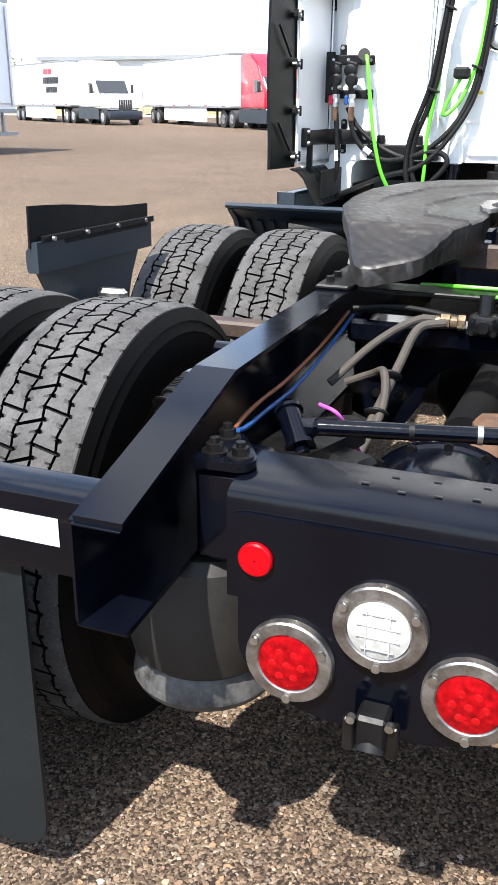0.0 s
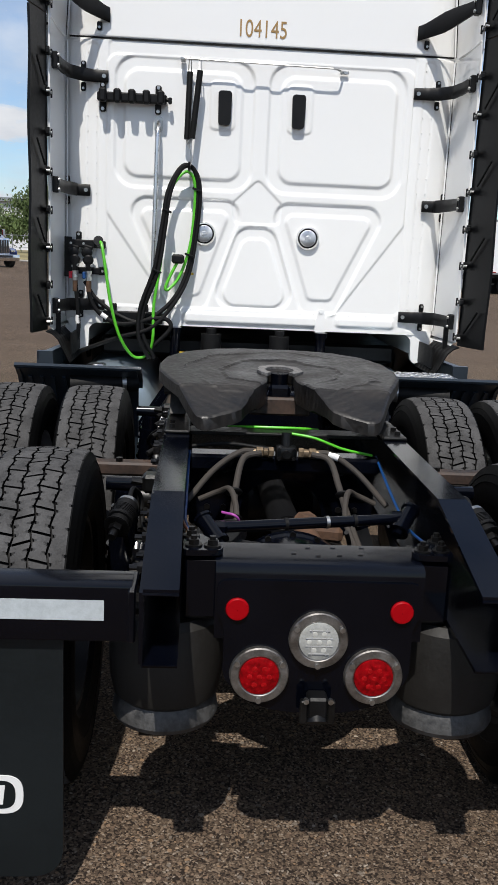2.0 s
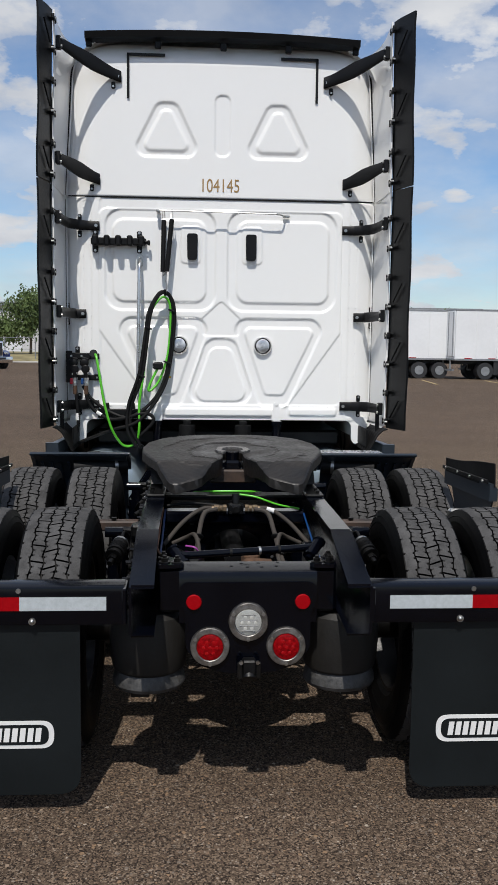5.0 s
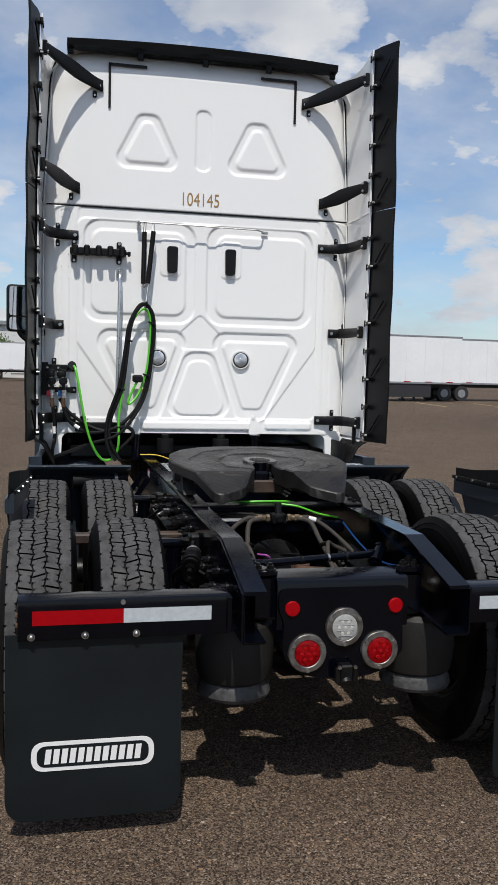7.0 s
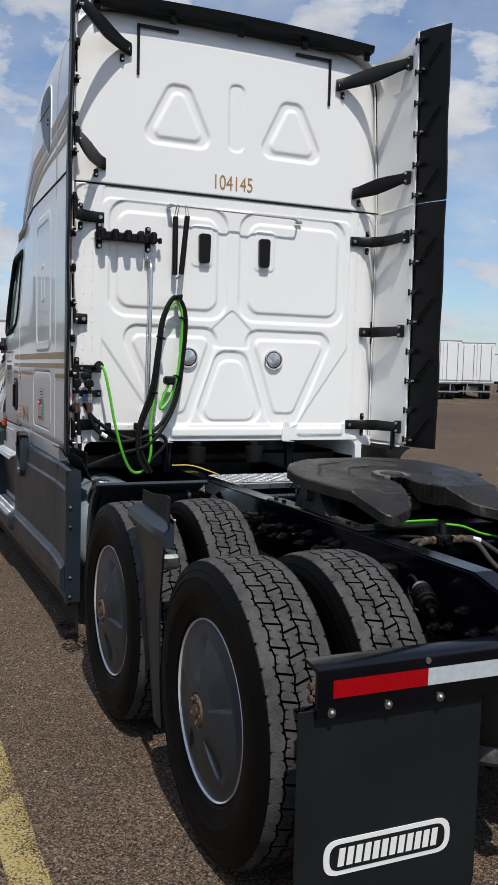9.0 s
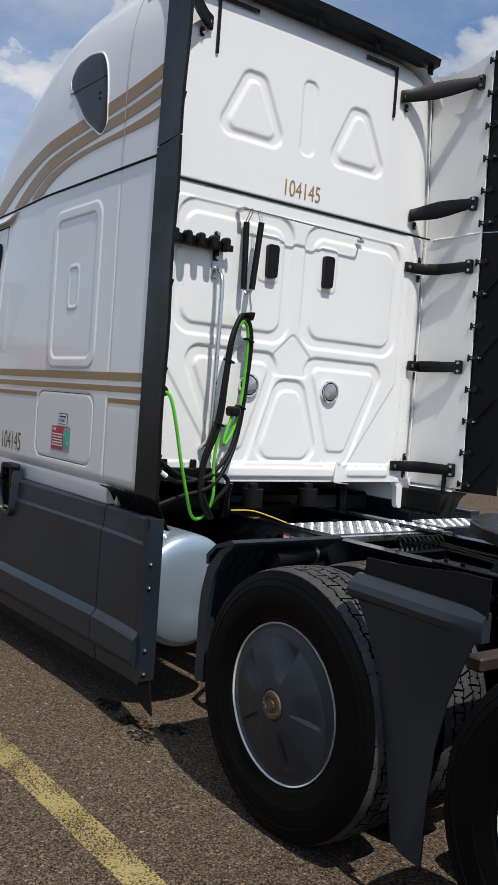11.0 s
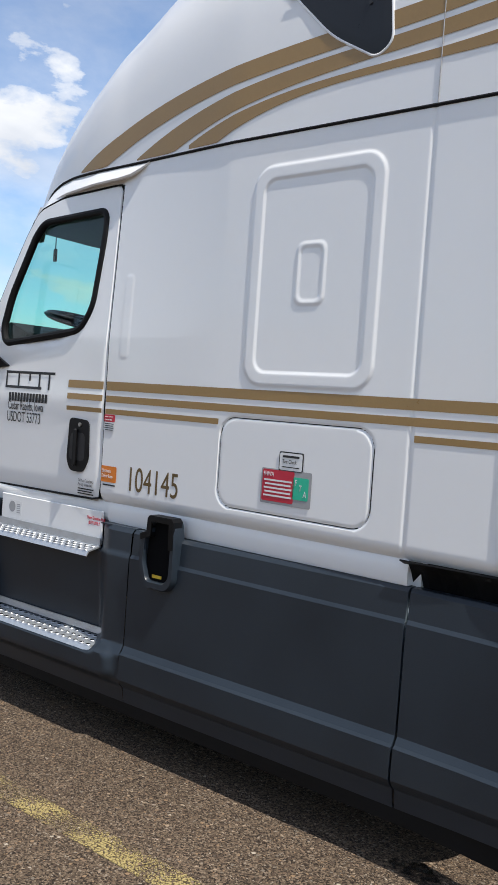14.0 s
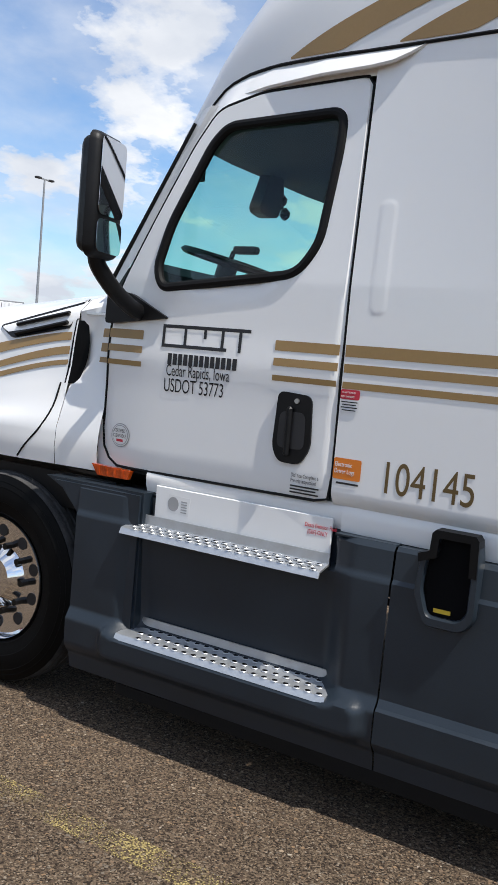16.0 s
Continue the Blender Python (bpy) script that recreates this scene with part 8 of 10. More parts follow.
build_back_wall_fittings()

# ---- doors, nose and mirrors ----


def ray_poly(c, a, poly):
    """Distance from c at angle a to a polygon's side."""
    dx, dy = math.cos(a), math.sin(a)
    best = None
    n = len(poly)
    for i in range(n):
        (x1, y1), (x2, y2) = poly[i], poly[(i + 1) % n]
        ex, ey = x2 - x1, y2 - y1
        den = dx * ey - dy * ex
        if abs(den) < 1e-9:
            continue
        t = ((x1 - c[0]) * ey - (y1 - c[1]) * ex) / den
        s = ((x1 - c[0]) * dy - (y1 - c[1]) * dx) / den
        if t > 1e-6 and -1e-6 <= s <= 1 + 1e-6 and (best is None or t < best):
            best = t
    return best


DOOR = rounded([(5.242, 1.152), (6.335, 1.140), (6.405, 1.23), (6.400, 1.75), (6.375, 1.87), (6.02, 2.50), (5.92, 2.635), (5.72, 2.685), (5.245, 2.705)], 0.045, 4)
WINDOW = rounded([(5.345, 2.585), (5.345, 2.45), (5.385, 2.10), (5.47, 1.985), (6.115, 1.915), (6.15, 2.00), (6.10, 2.18), (5.93, 2.50), (5.86, 2.565)], 0.06, 6)


def door_x(y, z):
    x = side_x(y, z)
    # shoulder crease at the belt and at the lower stripe
    x += 0.006 * math.exp(-((z - 1.62) / 0.07) ** 2) - 0.012 * max(0.0, (1.60 - z)) * 0.6
    x -= 0.020 * max(0.0, (y - 6.1) / 0.3) ** 2
    return x


def build_doors():
    c = (5.74, 2.12)
    n, rings = 200, 16
    for sx in (-1, 1):
        bm = B()
        grid = []
        for i in range(n):
            a = 2 * math.pi * i / n
            r0, r1 = ray_poly(c, a, WINDOW), ray_poly(c, a, DOOR)
            col = []
            for k in range(rings + 1):
                t = k / rings
                r = r0 + (r1 - r0) * t
                y, z = c[0] + r * math.cos(a), c[1] + r * math.sin(a)
                x = door_x(y, z)
                if k == rings:
                    x -= 0.012
                if k == 0:
                    x -= 0.020
                col.append(bm.verts.new((sx * x, y, z)))
            grid.append(col)
        for i in range(n):
            p, q = grid[i], grid[(i + 1) % n]
            for k in range(rings):
                bm.faces.new((p[k], q[k], q[k + 1], p[k + 1]))
        bmesh.ops.recalc_face_normals(bm, faces=bm.faces)
        if sx < 0:
            pass
        door = part("cab_door", bm, WHITE, truck, "white cab door with tinted window and black handle", smooth=40)
        # dark jamb behind the gap round the door
        bm = B()
        jam = [(c[0] + (ray_poly(c, a, DOOR) + 0.004) * math.cos(a), c[1] + (ray_poly(c, a, DOOR) + 0.004) * math.sin(a)) for a in [2 * math.pi * i / 120 for i in range(120)]]
        tube(bm, [(sx * (door_x(y, z) - 0.010), y, z) for y, z in jam + jam[:1]], 0.0055, 6, 1, smooth=False)
        part("door_seal", bm, BLACK_RUBBER, door)
        bm = B()
        wl = WINDOW + WINDOW[:1]
        tube(bm, [(sx * (door_x(y, z) - 0.006), y, z) for y, z in wl], 0.020, 10, 1, smooth=False)
        part("window_seal", bm, BLACK_RUBBER, door, "black window seal")
        bm = B()
        vs = [bm.verts.new((sx * (door_x(y, z) - 0.018), y, z)) for y, z in WINDOW]
        bm.faces.new(vs)
        g = part("window_pane", bm, GLASS, door, "green tinted door glass", smooth=0)
        g.visible_shadow = False
        # handle
        bm = B()
        ho = rounded([(5.345, 1.535), (5.490, 1.545), (5.500, 1.33), (5.47, 1.275), (5.375, 1.272), (5.335, 1.34)], 0.03, 5)
        prism(bm, [(y, z) for y, z in ho], "x", sx * (door_x(5.42, 1.4) - 0.01), sx * (door_x(5.42, 1.4) + 0.012))
        hd = part("handle_bezel", bm, BLACK_PLASTIC, door, "black recessed door handle")
        bm = B()
        hi = rounded([(5.365, 1.47), (5.475, 1.47), (5.48, 1.33), (5.36, 1.33)], 0.03, 4)
        prism(bm, hi, "x", sx * (door_x(5.42, 1.4) + 0.0125), sx * (door_x(5.42, 1.4) + 0.0135))
        part("handle_recess", bm, INK, hd)
        bm = B()
        box(bm, (sx * (door_x(5.42, 1.4) + 0.022), 5.43, 1.395), (0.02, 0.024, 0.19), bevel=0.008)
        part("handle_grip", bm, BLACK_PLASTIC, hd)
        bm = B()
        cyl(bm, (sx * (door_x(5.42, 1.5) + 0.012), 5.405, 1.512), (sx * (door_x(5.42, 1.5) + 0.018), 5.405, 1.512), 0.010, 14)
        part("lock_barrel", bm, STEEL, hd)
        for zz in ((1.695, 1.734), (1.637, 1.667), (1.580, 1.602)):
            for y0, y1 in ((5.252, 5.53), (6.19, 6.395)):
                b2 = B()
                rows = [[b2.verts.new((sx * (door_x(y, z) + 0.002), y, z)) for z in zz] for y in np.linspace(y0, y1, 6)]
                for p, q in zip(rows, rows[1:]):
                    b2.faces.new((p[0], q[0], q[1], p[1]))
                part("stripe", b2, GOLD, door, smooth=60)
        if sx < 0:
            lettering_on_door(door)
        # header panel between door and roof, with its overhanging eave
        bm = B()
        rows = []
        for y in np.linspace(5.205, 6.12, 20):
            zl = float(np.interp(y, [5.2, 5.72, 5.92, 6.02, 6.12], [2.705, 2.688, 2.64, 2.50, 2.33]))
            zr = roof_foot(y)
            xr = side_x(y, zr) - 0.22 * max(0, (y - 5.3) / 0.96) ** 2
            rows.append([bm.verts.new(p) for p in ((sx * (door_x(y, zl) - 0.012), y, zl), (sx * (0.5 * door_x(y, zl) + 0.5 * xr - 0.004), y, (zl + zr) / 2), (sx * (xr - 0.001), y, zr - 0.004))])
        for p, q in zip(rows, rows[1:]):
            for k in range(2):
                bm.faces.new((p[k], q[k], q[k + 1], p[k + 1]))
        bmesh.ops.recalc_face_normals(bm, faces=bm.faces)
        part("door_header", bm, WHITE, truck, smooth=50)
        bm = B()
        rows = []
        for y, z, o in ((5.05, 2.780, 0.0), (5.10, 2.752, 0.016), (5.16, 2.728, 0.030), (5.24, 2.718, 0.038), (5.45, 2.711, 0.040), (5.7, 2.698, 0.042), (5.85, 2.684, 0.042), (5.97, 2.665, 0.034), (6.05, 2.60, 0.03), (6.11, 2.50, 0.022)):
            zr = roof_foot(y) - 0.004
            x = side_x(y, 2.74) - 0.22 * max(0, (y - 5.3) / 0.96) ** 2
            zm = z + (zr - z) * 0.45
            rows.append([bm.verts.new((sx * a, y, b)) for a, b in ((x - 0.004, zr), (x + 0.004 + o * 0.55, zm), (x + 0.002 + o, z + 0.008), (x - 0.004 + o, z), (x - 0.012, z + 0.010))])
        fs = []
        for p, q in zip(rows, rows[1:]):
            for k in range(5):
                fs.append(bm.faces.new((p[k], q[k], q[(k + 1) % 5], p[(k + 1) % 5])))
        fs.append(bm.faces.new(rows[0]))
        fs.append(bm.faces.new(rows[-1]))
        bmesh.ops.recalc_face_normals(bm, faces=fs)
        part("door_eave", bm, WHITE, truck, "white gutter over the door", smooth=50)
        # fixed pillar from the door to the windscreen
        bm = B()
        rows = []
        for t in np.linspace(0, 1, 12):
            y0, z0 = 5.90 + (6.415 - 5.90) * t, 2.66 + (1.86 - 2.66) * t
            y1, z1 = 6.105 + (6.53 - 6.105) * t, 2.69 + (1.90 - 2.69) * t
            rows.append([bm.verts.new((sx * (side_x(6.1, z0) - 0.03 - 0.02 * (1 - t)), y0, z0)), bm.verts.new((sx * (1.00 + 0.02 * t), (y0 + y1) / 2 + 0.005, (z0 + z1) / 2)), bm.verts.new((sx * (0.915 + 0.04 * t), y1, z1))])
        for p, q in zip(rows, rows[1:]):
            for k in range(2):
                bm.faces.new((p[k], q[k], q[k + 1], p[k + 1]))
        bmesh.ops.solidify(bm, geom=bm.faces[:], thickness=0.02)
        pil = part("windscreen_pillar", bm, WHITE, truck, "white windscreen pillar")
        bm = B()
        tube(bm, [(sx * (0.925 + 0.04 * t), 6.108 + 0.425 * t, 2.675 - 0.775 * t) for t in (0.06, 0.25, 0.5, 0.75, 1.0)], 0.010, 8, 2)
        part("windscreen_seal", bm, BLACK_RUBBER, pil)
        build_mirror(sx)


def lettering_on_door(door):
    """The carrier's lettering: its name as plain bars, place and register number as words."""
    def dpose(y, z, lift=1):
        return pose(-door_x(y, z) - 0.0015 * lift - 0.0025, y, z, 90, 0, -90 - 1.7)

    def dbar(y, z, w, h, mat=INK, lift=1):
        bm = B()
        nx, nz = max(1, int(w / 0.025)), max(1, int(h / 0.025))
        vs = [[bm.verts.new((w * i / nx, h * j / nz, 0)) for i in range(nx + 1)] for j in range(nz + 1)]
        for j in range(nz):
            for i in range(nx):
                bm.faces.new((vs[j][i], vs[j][i + 1], vs[j + 1][i + 1], vs[j + 1][i]))
        bm.transform(dpose(y, z, lift))
        for v in bm.verts:
            v.co.x = -door_x(v.co.y, v.co.z) - 0.0018 - 0.0008 * lift
        part("name_bar", bm, mat, door, smooth=0)

    def dtext(body, size, y, z, width, lift=1):
        ob = text("lettering", body, size, dpose(y, z, lift), INK, door, width=width, depth=0.0003)
        for v in ob.data.vertices:
            v.co.x = -door_x(v.co.y, v.co.z) - 0.0025 - 0.0008 * lift
    # one plain barred shape in place of the logo
    dbar(6.085, 1.752, 0.440, 0.014)
    dbar(6.085, 1.672, 0.330, 0.014)
    for dy, h in ((0.0, 0.094), (0.113, 0.094), (0.213, 0.05), (0.300, 0.094), (0.385, 0.094)):
        dbar(6.085 - dy, 1.766 - h, 0.014, h)
    for k in range(13):
        dbar(6.045 - 0.0272 * k, 1.602, 0.021, 0.046)
    dtext("Cedar Rapids, Iowa", 0.068, 6.050, 1.556, 0.60)
    dtext("USDOT 53773", 0.080, 6.060, 1.490, 0.63)
    for k, t in enumerate(("Did You Complete a", "Pre-trip Inspection?")):
        dtext(t, 0.021, 5.410, 1.225 - 0.020 * k, 0.68)
    for k in range(3):
        dbar(5.41, 1.188 - 0.012 * k, 0.125 - 0.012 * (k == 1), 0.006)
    # round emissions seal
    for r, mat, l in ((0.056, STICKER_GREY, 1), (0.052, PAPER, 2), (0.047, STICKER_GREY, 3), (0.044, PAPER, 4)):
        bm = B()
        prism(bm, [(r * math.cos(a), 0.93 * r * math.sin(a)) for a in [2 * math.pi * i / 32 for i in range(32)]], "z", 0, 0.0005)
        bm.transform(dpose(6.285, 1.275, l))
        for v in bm.verts:
            v.co.x = -door_x(v.co.y, v.co.z) - 0.0018 - 0.0008 * l
        part("seal_ring", bm, mat, door, smooth=0)
    dtext("CERTIFIED", 0.021, 6.322, 1.288, 0.70, 5)
    dtext("CLEAN IDLE", 0.021, 6.326, 1.266, 0.70, 5)
    dbar(6.305, 1.247, 0.040, 0.011, STICKER_RED, 5)


def build_mirror(sx):
    """Door mirror: tall head on a swept arm with a triangular foot."""
    bm = B()
    box(bm, (0, 0, 0), (0.235, 0.10, 0.475), bevel=0.045, seg=3)
    for v in bm.verts:
        if v.co.y > 0:
            v.co.x *= 0.86
            v.co.z *= 0.94
    mh = part("door_mirror", bm, BLACK_PLASTIC, truck, "black door mirror on a swept arm", smooth=50)
    mh.matrix_basis = pose(sx * 1.415, 6.205, 2.225, 0, 0, sx * -12)
    bm = B()
    out = rounded([(-0.095, -0.075), (0.095, -0.075), (0.095, 0.215), (-0.095, 0.215)], 0.03, 4)
    prism(bm, out, "y", -0.0525, -0.0515)
    part("mirror_pane", bm, MIRROR, mh, "flat mirror glass", smooth=0)
    bm = B()
    out = rounded([(-0.095, -0.215), (0.095, -0.215), (0.095, -0.09), (-0.095, -0.09)], 0.03, 4)
    prism(bm, out, "y", -0.0525, -0.0515)
    part("mirror_pane", bm, MIRROR, mh, "convex mirror glass", smooth=0)
    bm = B()
    pts = [(sx * 1.40, 6.225, 2.02), (sx * 1.375, 6.225, 1.965), (sx * 1.28, 6.22, 1.885), (sx * 1.17, 6.215, 1.825), (sx * 1.10, 6.21, 1.805)]
    tube(bm, pts, 0.036, 12, 6)
    for v in bm.verts:
        v.co.y = 6.217 + (v.co.y - 6.217) * 0.85
    part("mirror_arm", bm, BLACK_PLASTIC, truck)
    bm = B()
    out = rounded([(6.055, 1.790), (6.395, 1.752), (6.390, 1.90), (6.26, 1.885)], 0.02, 3)
    prism(bm, out, "x", sx * 1.085, sx * 1.118)
    part("mirror_foot", bm, BLACK_PLASTIC, truck)
    # small convex mirror on the fender
    bm = B()
    bmesh.ops.create_uvsphere(bm, u_segments=24, v_segments=12, radius=1.0, matrix=pose(sx * 1.105, 8.0, 1.76) @ Matrix.Diagonal((0.10, 0.06, 0.135, 1)))
    hm = part("fender_mirror", bm, BLACK_PLASTIC, truck, "black convex fender mirror")
    bm = B()
    bmesh.ops.create_uvsphere(bm, u_segments=24, v_segments=12, radius=1.0, matrix=pose(sx * 1.105, 7.985, 1.765) @ Matrix.Diagonal((0.085, 0.055, 0.115, 1)))
    part("mirror_pane", bm, MIRROR, hm)
    bm = B()
    tube(bm, [(sx * 1.08, 8.02, 1.64), (sx * 1.0, 7.9, 1.56), (sx * 0.9, 7.75, 1.55)], 0.018, 8)
    part("mirror_stalk", bm, BLACK_PLASTIC, hm)


build_doors()


def hood_section(y):
    """Half outline of the bonnet at y: (x, z) from the crown to the fender's lower edge."""
    t = (y - 6.43) / 2.0
    crown = 1.985 - 0.26 * t - 0.30 * max(0, t - 0.75) ** 2 * 4
    sh = 1.875 - 0.40 * t - 0.25 * max(0, t - 0.7) ** 2 * 4
    wide = 1.0 - 0.30 * max(0, t - 0.45) ** 1.6
    fz = 1.10
    bulge = 1.085 + 0.045 * math.exp(-((y - 6.95) / 0.45) ** 2)
    return [(0.0, crown), (wide * 0.45, crown - 0.012), (wide * 0.75, crown - 0.045), (wide * 0.93, sh + 0.03), (wide, sh - 0.03), (wide + 0.02, sh - 0.15), (wide + 0.035, sh - 0.28), (max(wide + 0.05, bulge - 0.05), max(1.30, sh - 0.42)), (bulge - 0.005, 1.27), (bulge, 1.18), (bulge - 0.01, fz)]


def build_nose():
    ys = [6.648 + (8.43 - 6.648) * i / 40 for i in range(41)]
    bm = B()
    rows = []
    for y in ys:
        s = hood_section(y)
        full = [(-x, z) for x, z in reversed(s)] + s[1:]
        P = []
        for a, b in zip(full, full[1:]):
            for k in range(3):
                P.append((a[0] + (b[0] - a[0]) * k / 3, a[1] + (b[1] - a[1]) * k / 3))
        P.append(full[-1])
        rows.append([bm.verts.new((x, y, z)) for x, z in P])
    for a, b in zip(rows, rows[1:]):
        for k in range(len(a) - 1):
            bm.faces.new((a[k], b[k], b[k + 1], a[k + 1]))
    bm.faces.new(rows[-1])
    bmesh.ops.recalc_face_normals(bm, faces=bm.faces)
    hood = part("bonnet", bm, WHITE, truck, "white sloping bonnet and front fenders with gold stripes", smooth=55)
    # fixed cowl between bonnet and door
    bm = B()
    rows = []
    for y in (6.408, 6.50, 6.58, 6.645):
        s = hood_section(y)
        s = [(x - (0.035 if 1.5 < z < 1.74 and y > 6.49 else 0.0), z) for x, z in s]
        full = [(-x, z) for x, z in reversed(s)] + s[1:]
        rows.append([bm.verts.new((x, y, z)) for x, z in full])
    for a, b in zip(rows, rows[1:]):
        for k in range(len(a) - 1):
            bm.faces.new((a[k], b[k], b[k + 1], a[k + 1]))
    bmesh.ops.recalc_face_normals(bm, faces=bm.faces)
    cowl = part("cowl", bm, WHITE, truck, "white cowl panel behind the bonnet", smooth=50)
    for sx in (-1, 1):
        def hx(y, z):
            s = hood_section(y)
            return float(np.interp(-z, [-q for _, q in s], [x for x, _ in s]))
        bm = B()
        out = rounded([(7.17, 1.712), (7.06, 1.652), (6.688, 1.722), (6.674, 1.868)], 0.02, 3)
        prism(bm, out, "x", 0, 1)
        for v in bm.verts:
            v.co.x = sx * (hx(v.co.y, v.co.z) + (0.006 if v.co.x > 0.5 else -0.02))
        lv = part("bonnet_vent", bm, BLACK_PLASTIC, hood, "black louvred bonnet vent")
        for k in range(2):
            bm = B()
            z0 = 1.705 + 0.045 * k
            tube(bm, [(sx * (hx(y, z0 + (6.9 - y) * 0.22) + 0.008), y, z0 + (6.9 - y) * 0.22) for y in (7.04, 6.9, 6.71)], 0.010, 6, 2)
            part("louvre", bm, BLACK_PLASTIC, lv)
        # black gap behind the bonnet's edge
        bm = B()
        rows = []
        for z in np.linspace(1.47, 1.76, 10):
            w = 0.045 * math.sin((z - 1.45) / 0.33 * math.pi) + 0.012
            rows.append([bm.verts.new((sx * (hx(6.655, z) + 0.002), 6.665 + 0.02 * (1.6 - z), z)), bm.verts.new((sx * (hx(6.62, z) - 0.02), 6.63 - w + 0.02 * (1.6 - z), z))])
        for a, b in zip(rows, rows[1:]):
            bm.faces.new((a[0], b[0], b[1], a[1]))
        bmesh.ops.solidify(bm, geom=bm.faces[:], thickness=0.01)
        part("bonnet_gap", bm, BLACK_RUBBER, cowl, "black vent gap behind the bonnet")
        bm = B()
        tube(bm, [(sx * (hx(6.66, z) + 0.001), y, z) for y, z in ((6.66, 1.86), (6.655, 1.76))], 0.005, 6, 2)
        part("bonnet_seam", bm, BLACK_RUBBER, cowl)
        bm = B()
        tube(bm, [(sx * (hx(y, z) + 0.001), y, z) for y, z in ((6.69, 1.47), (6.70, 1.36), (6.74, 1.26), (6.82, 1.17), (6.87, 1.11))], 0.0045, 6, 3)
        part("bonnet_seam", bm, BLACK_RUBBER, cowl)
        # bands over the bonnet
        for za, zb, zc, zd in ((1.668, 1.705, 1.575, 1.625), (1.603, 1.640, 1.500, 1.532), (1.555, 1.577, 1.452, 1.478)):
            bm = B()
            rows = []
            for t in np.linspace(0, 1, 14):
                y = 6.672 + 0.62 * t
                k = t * 0.62 / 0.47
                lo, hi = za + (zc - za) * k ** 1.3, zb + (zd - zb) * k ** 1.3
                rows.append([bm.verts.new((sx * (hx(y, z) + 0.003), y, z)) for z in (lo, (lo + hi) / 2, hi)])
            for a, b in zip(rows, rows[1:]):
                for q in range(2):
                    bm.faces.new((a[q], b[q], b[q + 1], a[q + 1]))
            part("stripe", bm, GOLD, hood, smooth=60)
            bm = B()
            rows = [[bm.verts.new((sx * (float(hx(y, z)) + 0.003 - (0.035 if y > 6.49 else 0.0)), y, z)) for z in (za + 0.025, zb + 0.027)] for y in (6.422, 6.48)]
            for a, b in zip(rows, rows[1:]):
                bm.faces.new((a[0], b[0], b[1], a[1]))
            part("stripe", bm, GOLD, cowl, smooth=60)
        # plain raised bar in place of the model badge
        bm = B()
        box(bm, (sx * (hx(6.55, 1.80) + 0.002), 6.54, 1.795), (0.004, 0.13, 0.014), rx=0, bevel=0.001)
        part("badge_bar", bm, ALU, cowl)
        bm = B()
        box(bm, (sx * 1.055, 6.34, 1.21), (0.012, 0.19, 0.24), bevel=0.003)
        part("cowl_corner", bm, WHITE, cowl)
        # amber side marker
        bm = B()
        prism(bm, [(6.42, 1.135), (6.20, 1.128), (6.215, 1.090), (6.385, 1.088)], "x", sx * 1.085, sx * 1.108)
        am = part("side_marker", bm, AMBER, truck, "amber side marker lamp")
        for k in range(4):
            bm = B()
            prism(bm, [(6.385 - 0.045 * k, 1.128), (6.375 - 0.045 * k, 1.128), (6.37 - 0.045 * k, 1.094), (6.38 - 0.045 * k, 1.094)], "x", sx * 1.108, sx * 1.111)
            part("lens_rib", bm, AMBER, am)
        # grey fairing round the wheel arch
        bm = B()
        prism(bm, [(6.64, 1.055), (6.08, 1.055), (6.08, 0.24), (6.29, 0.24), (6.30, 0.50), (6.345, 0.72), (6.43, 0.90), (6.54, 1.01)], "x", sx * 1.06, sx * 1.165)
        bmesh.ops.bevel(bm, geom=[e for e in bm.edges if min(abs(v.co.x) for v in e.verts) > 1.16], offset=0.012, segments=2, affect='EDGES')
        part("arch_fairing", bm, GREY_PLASTIC, truck, "dark grey plastic fairing behind the front wheel")
        # inner dark wheel house
        bm = B()
        prism(bm, [(6.32, 1.06), (7.60, 1.06), (7.60, 0.35), (7.55, 0.35), (7.50, 0.9), (6.42, 0.9), (6.38, 0.35), (6.32, 0.35)], "x", sx * 0.55, sx * 1.055)
        part("wheel_house", bm, BLACK_PLASTIC, truck)
    bm = B()
    box(bm, (0, 8.40, 0.75), (2.1, 0.12, 0.55), bevel=0.06, seg=2)
    part("bumper", bm, GREY_PLASTIC, truck)


build_nose()


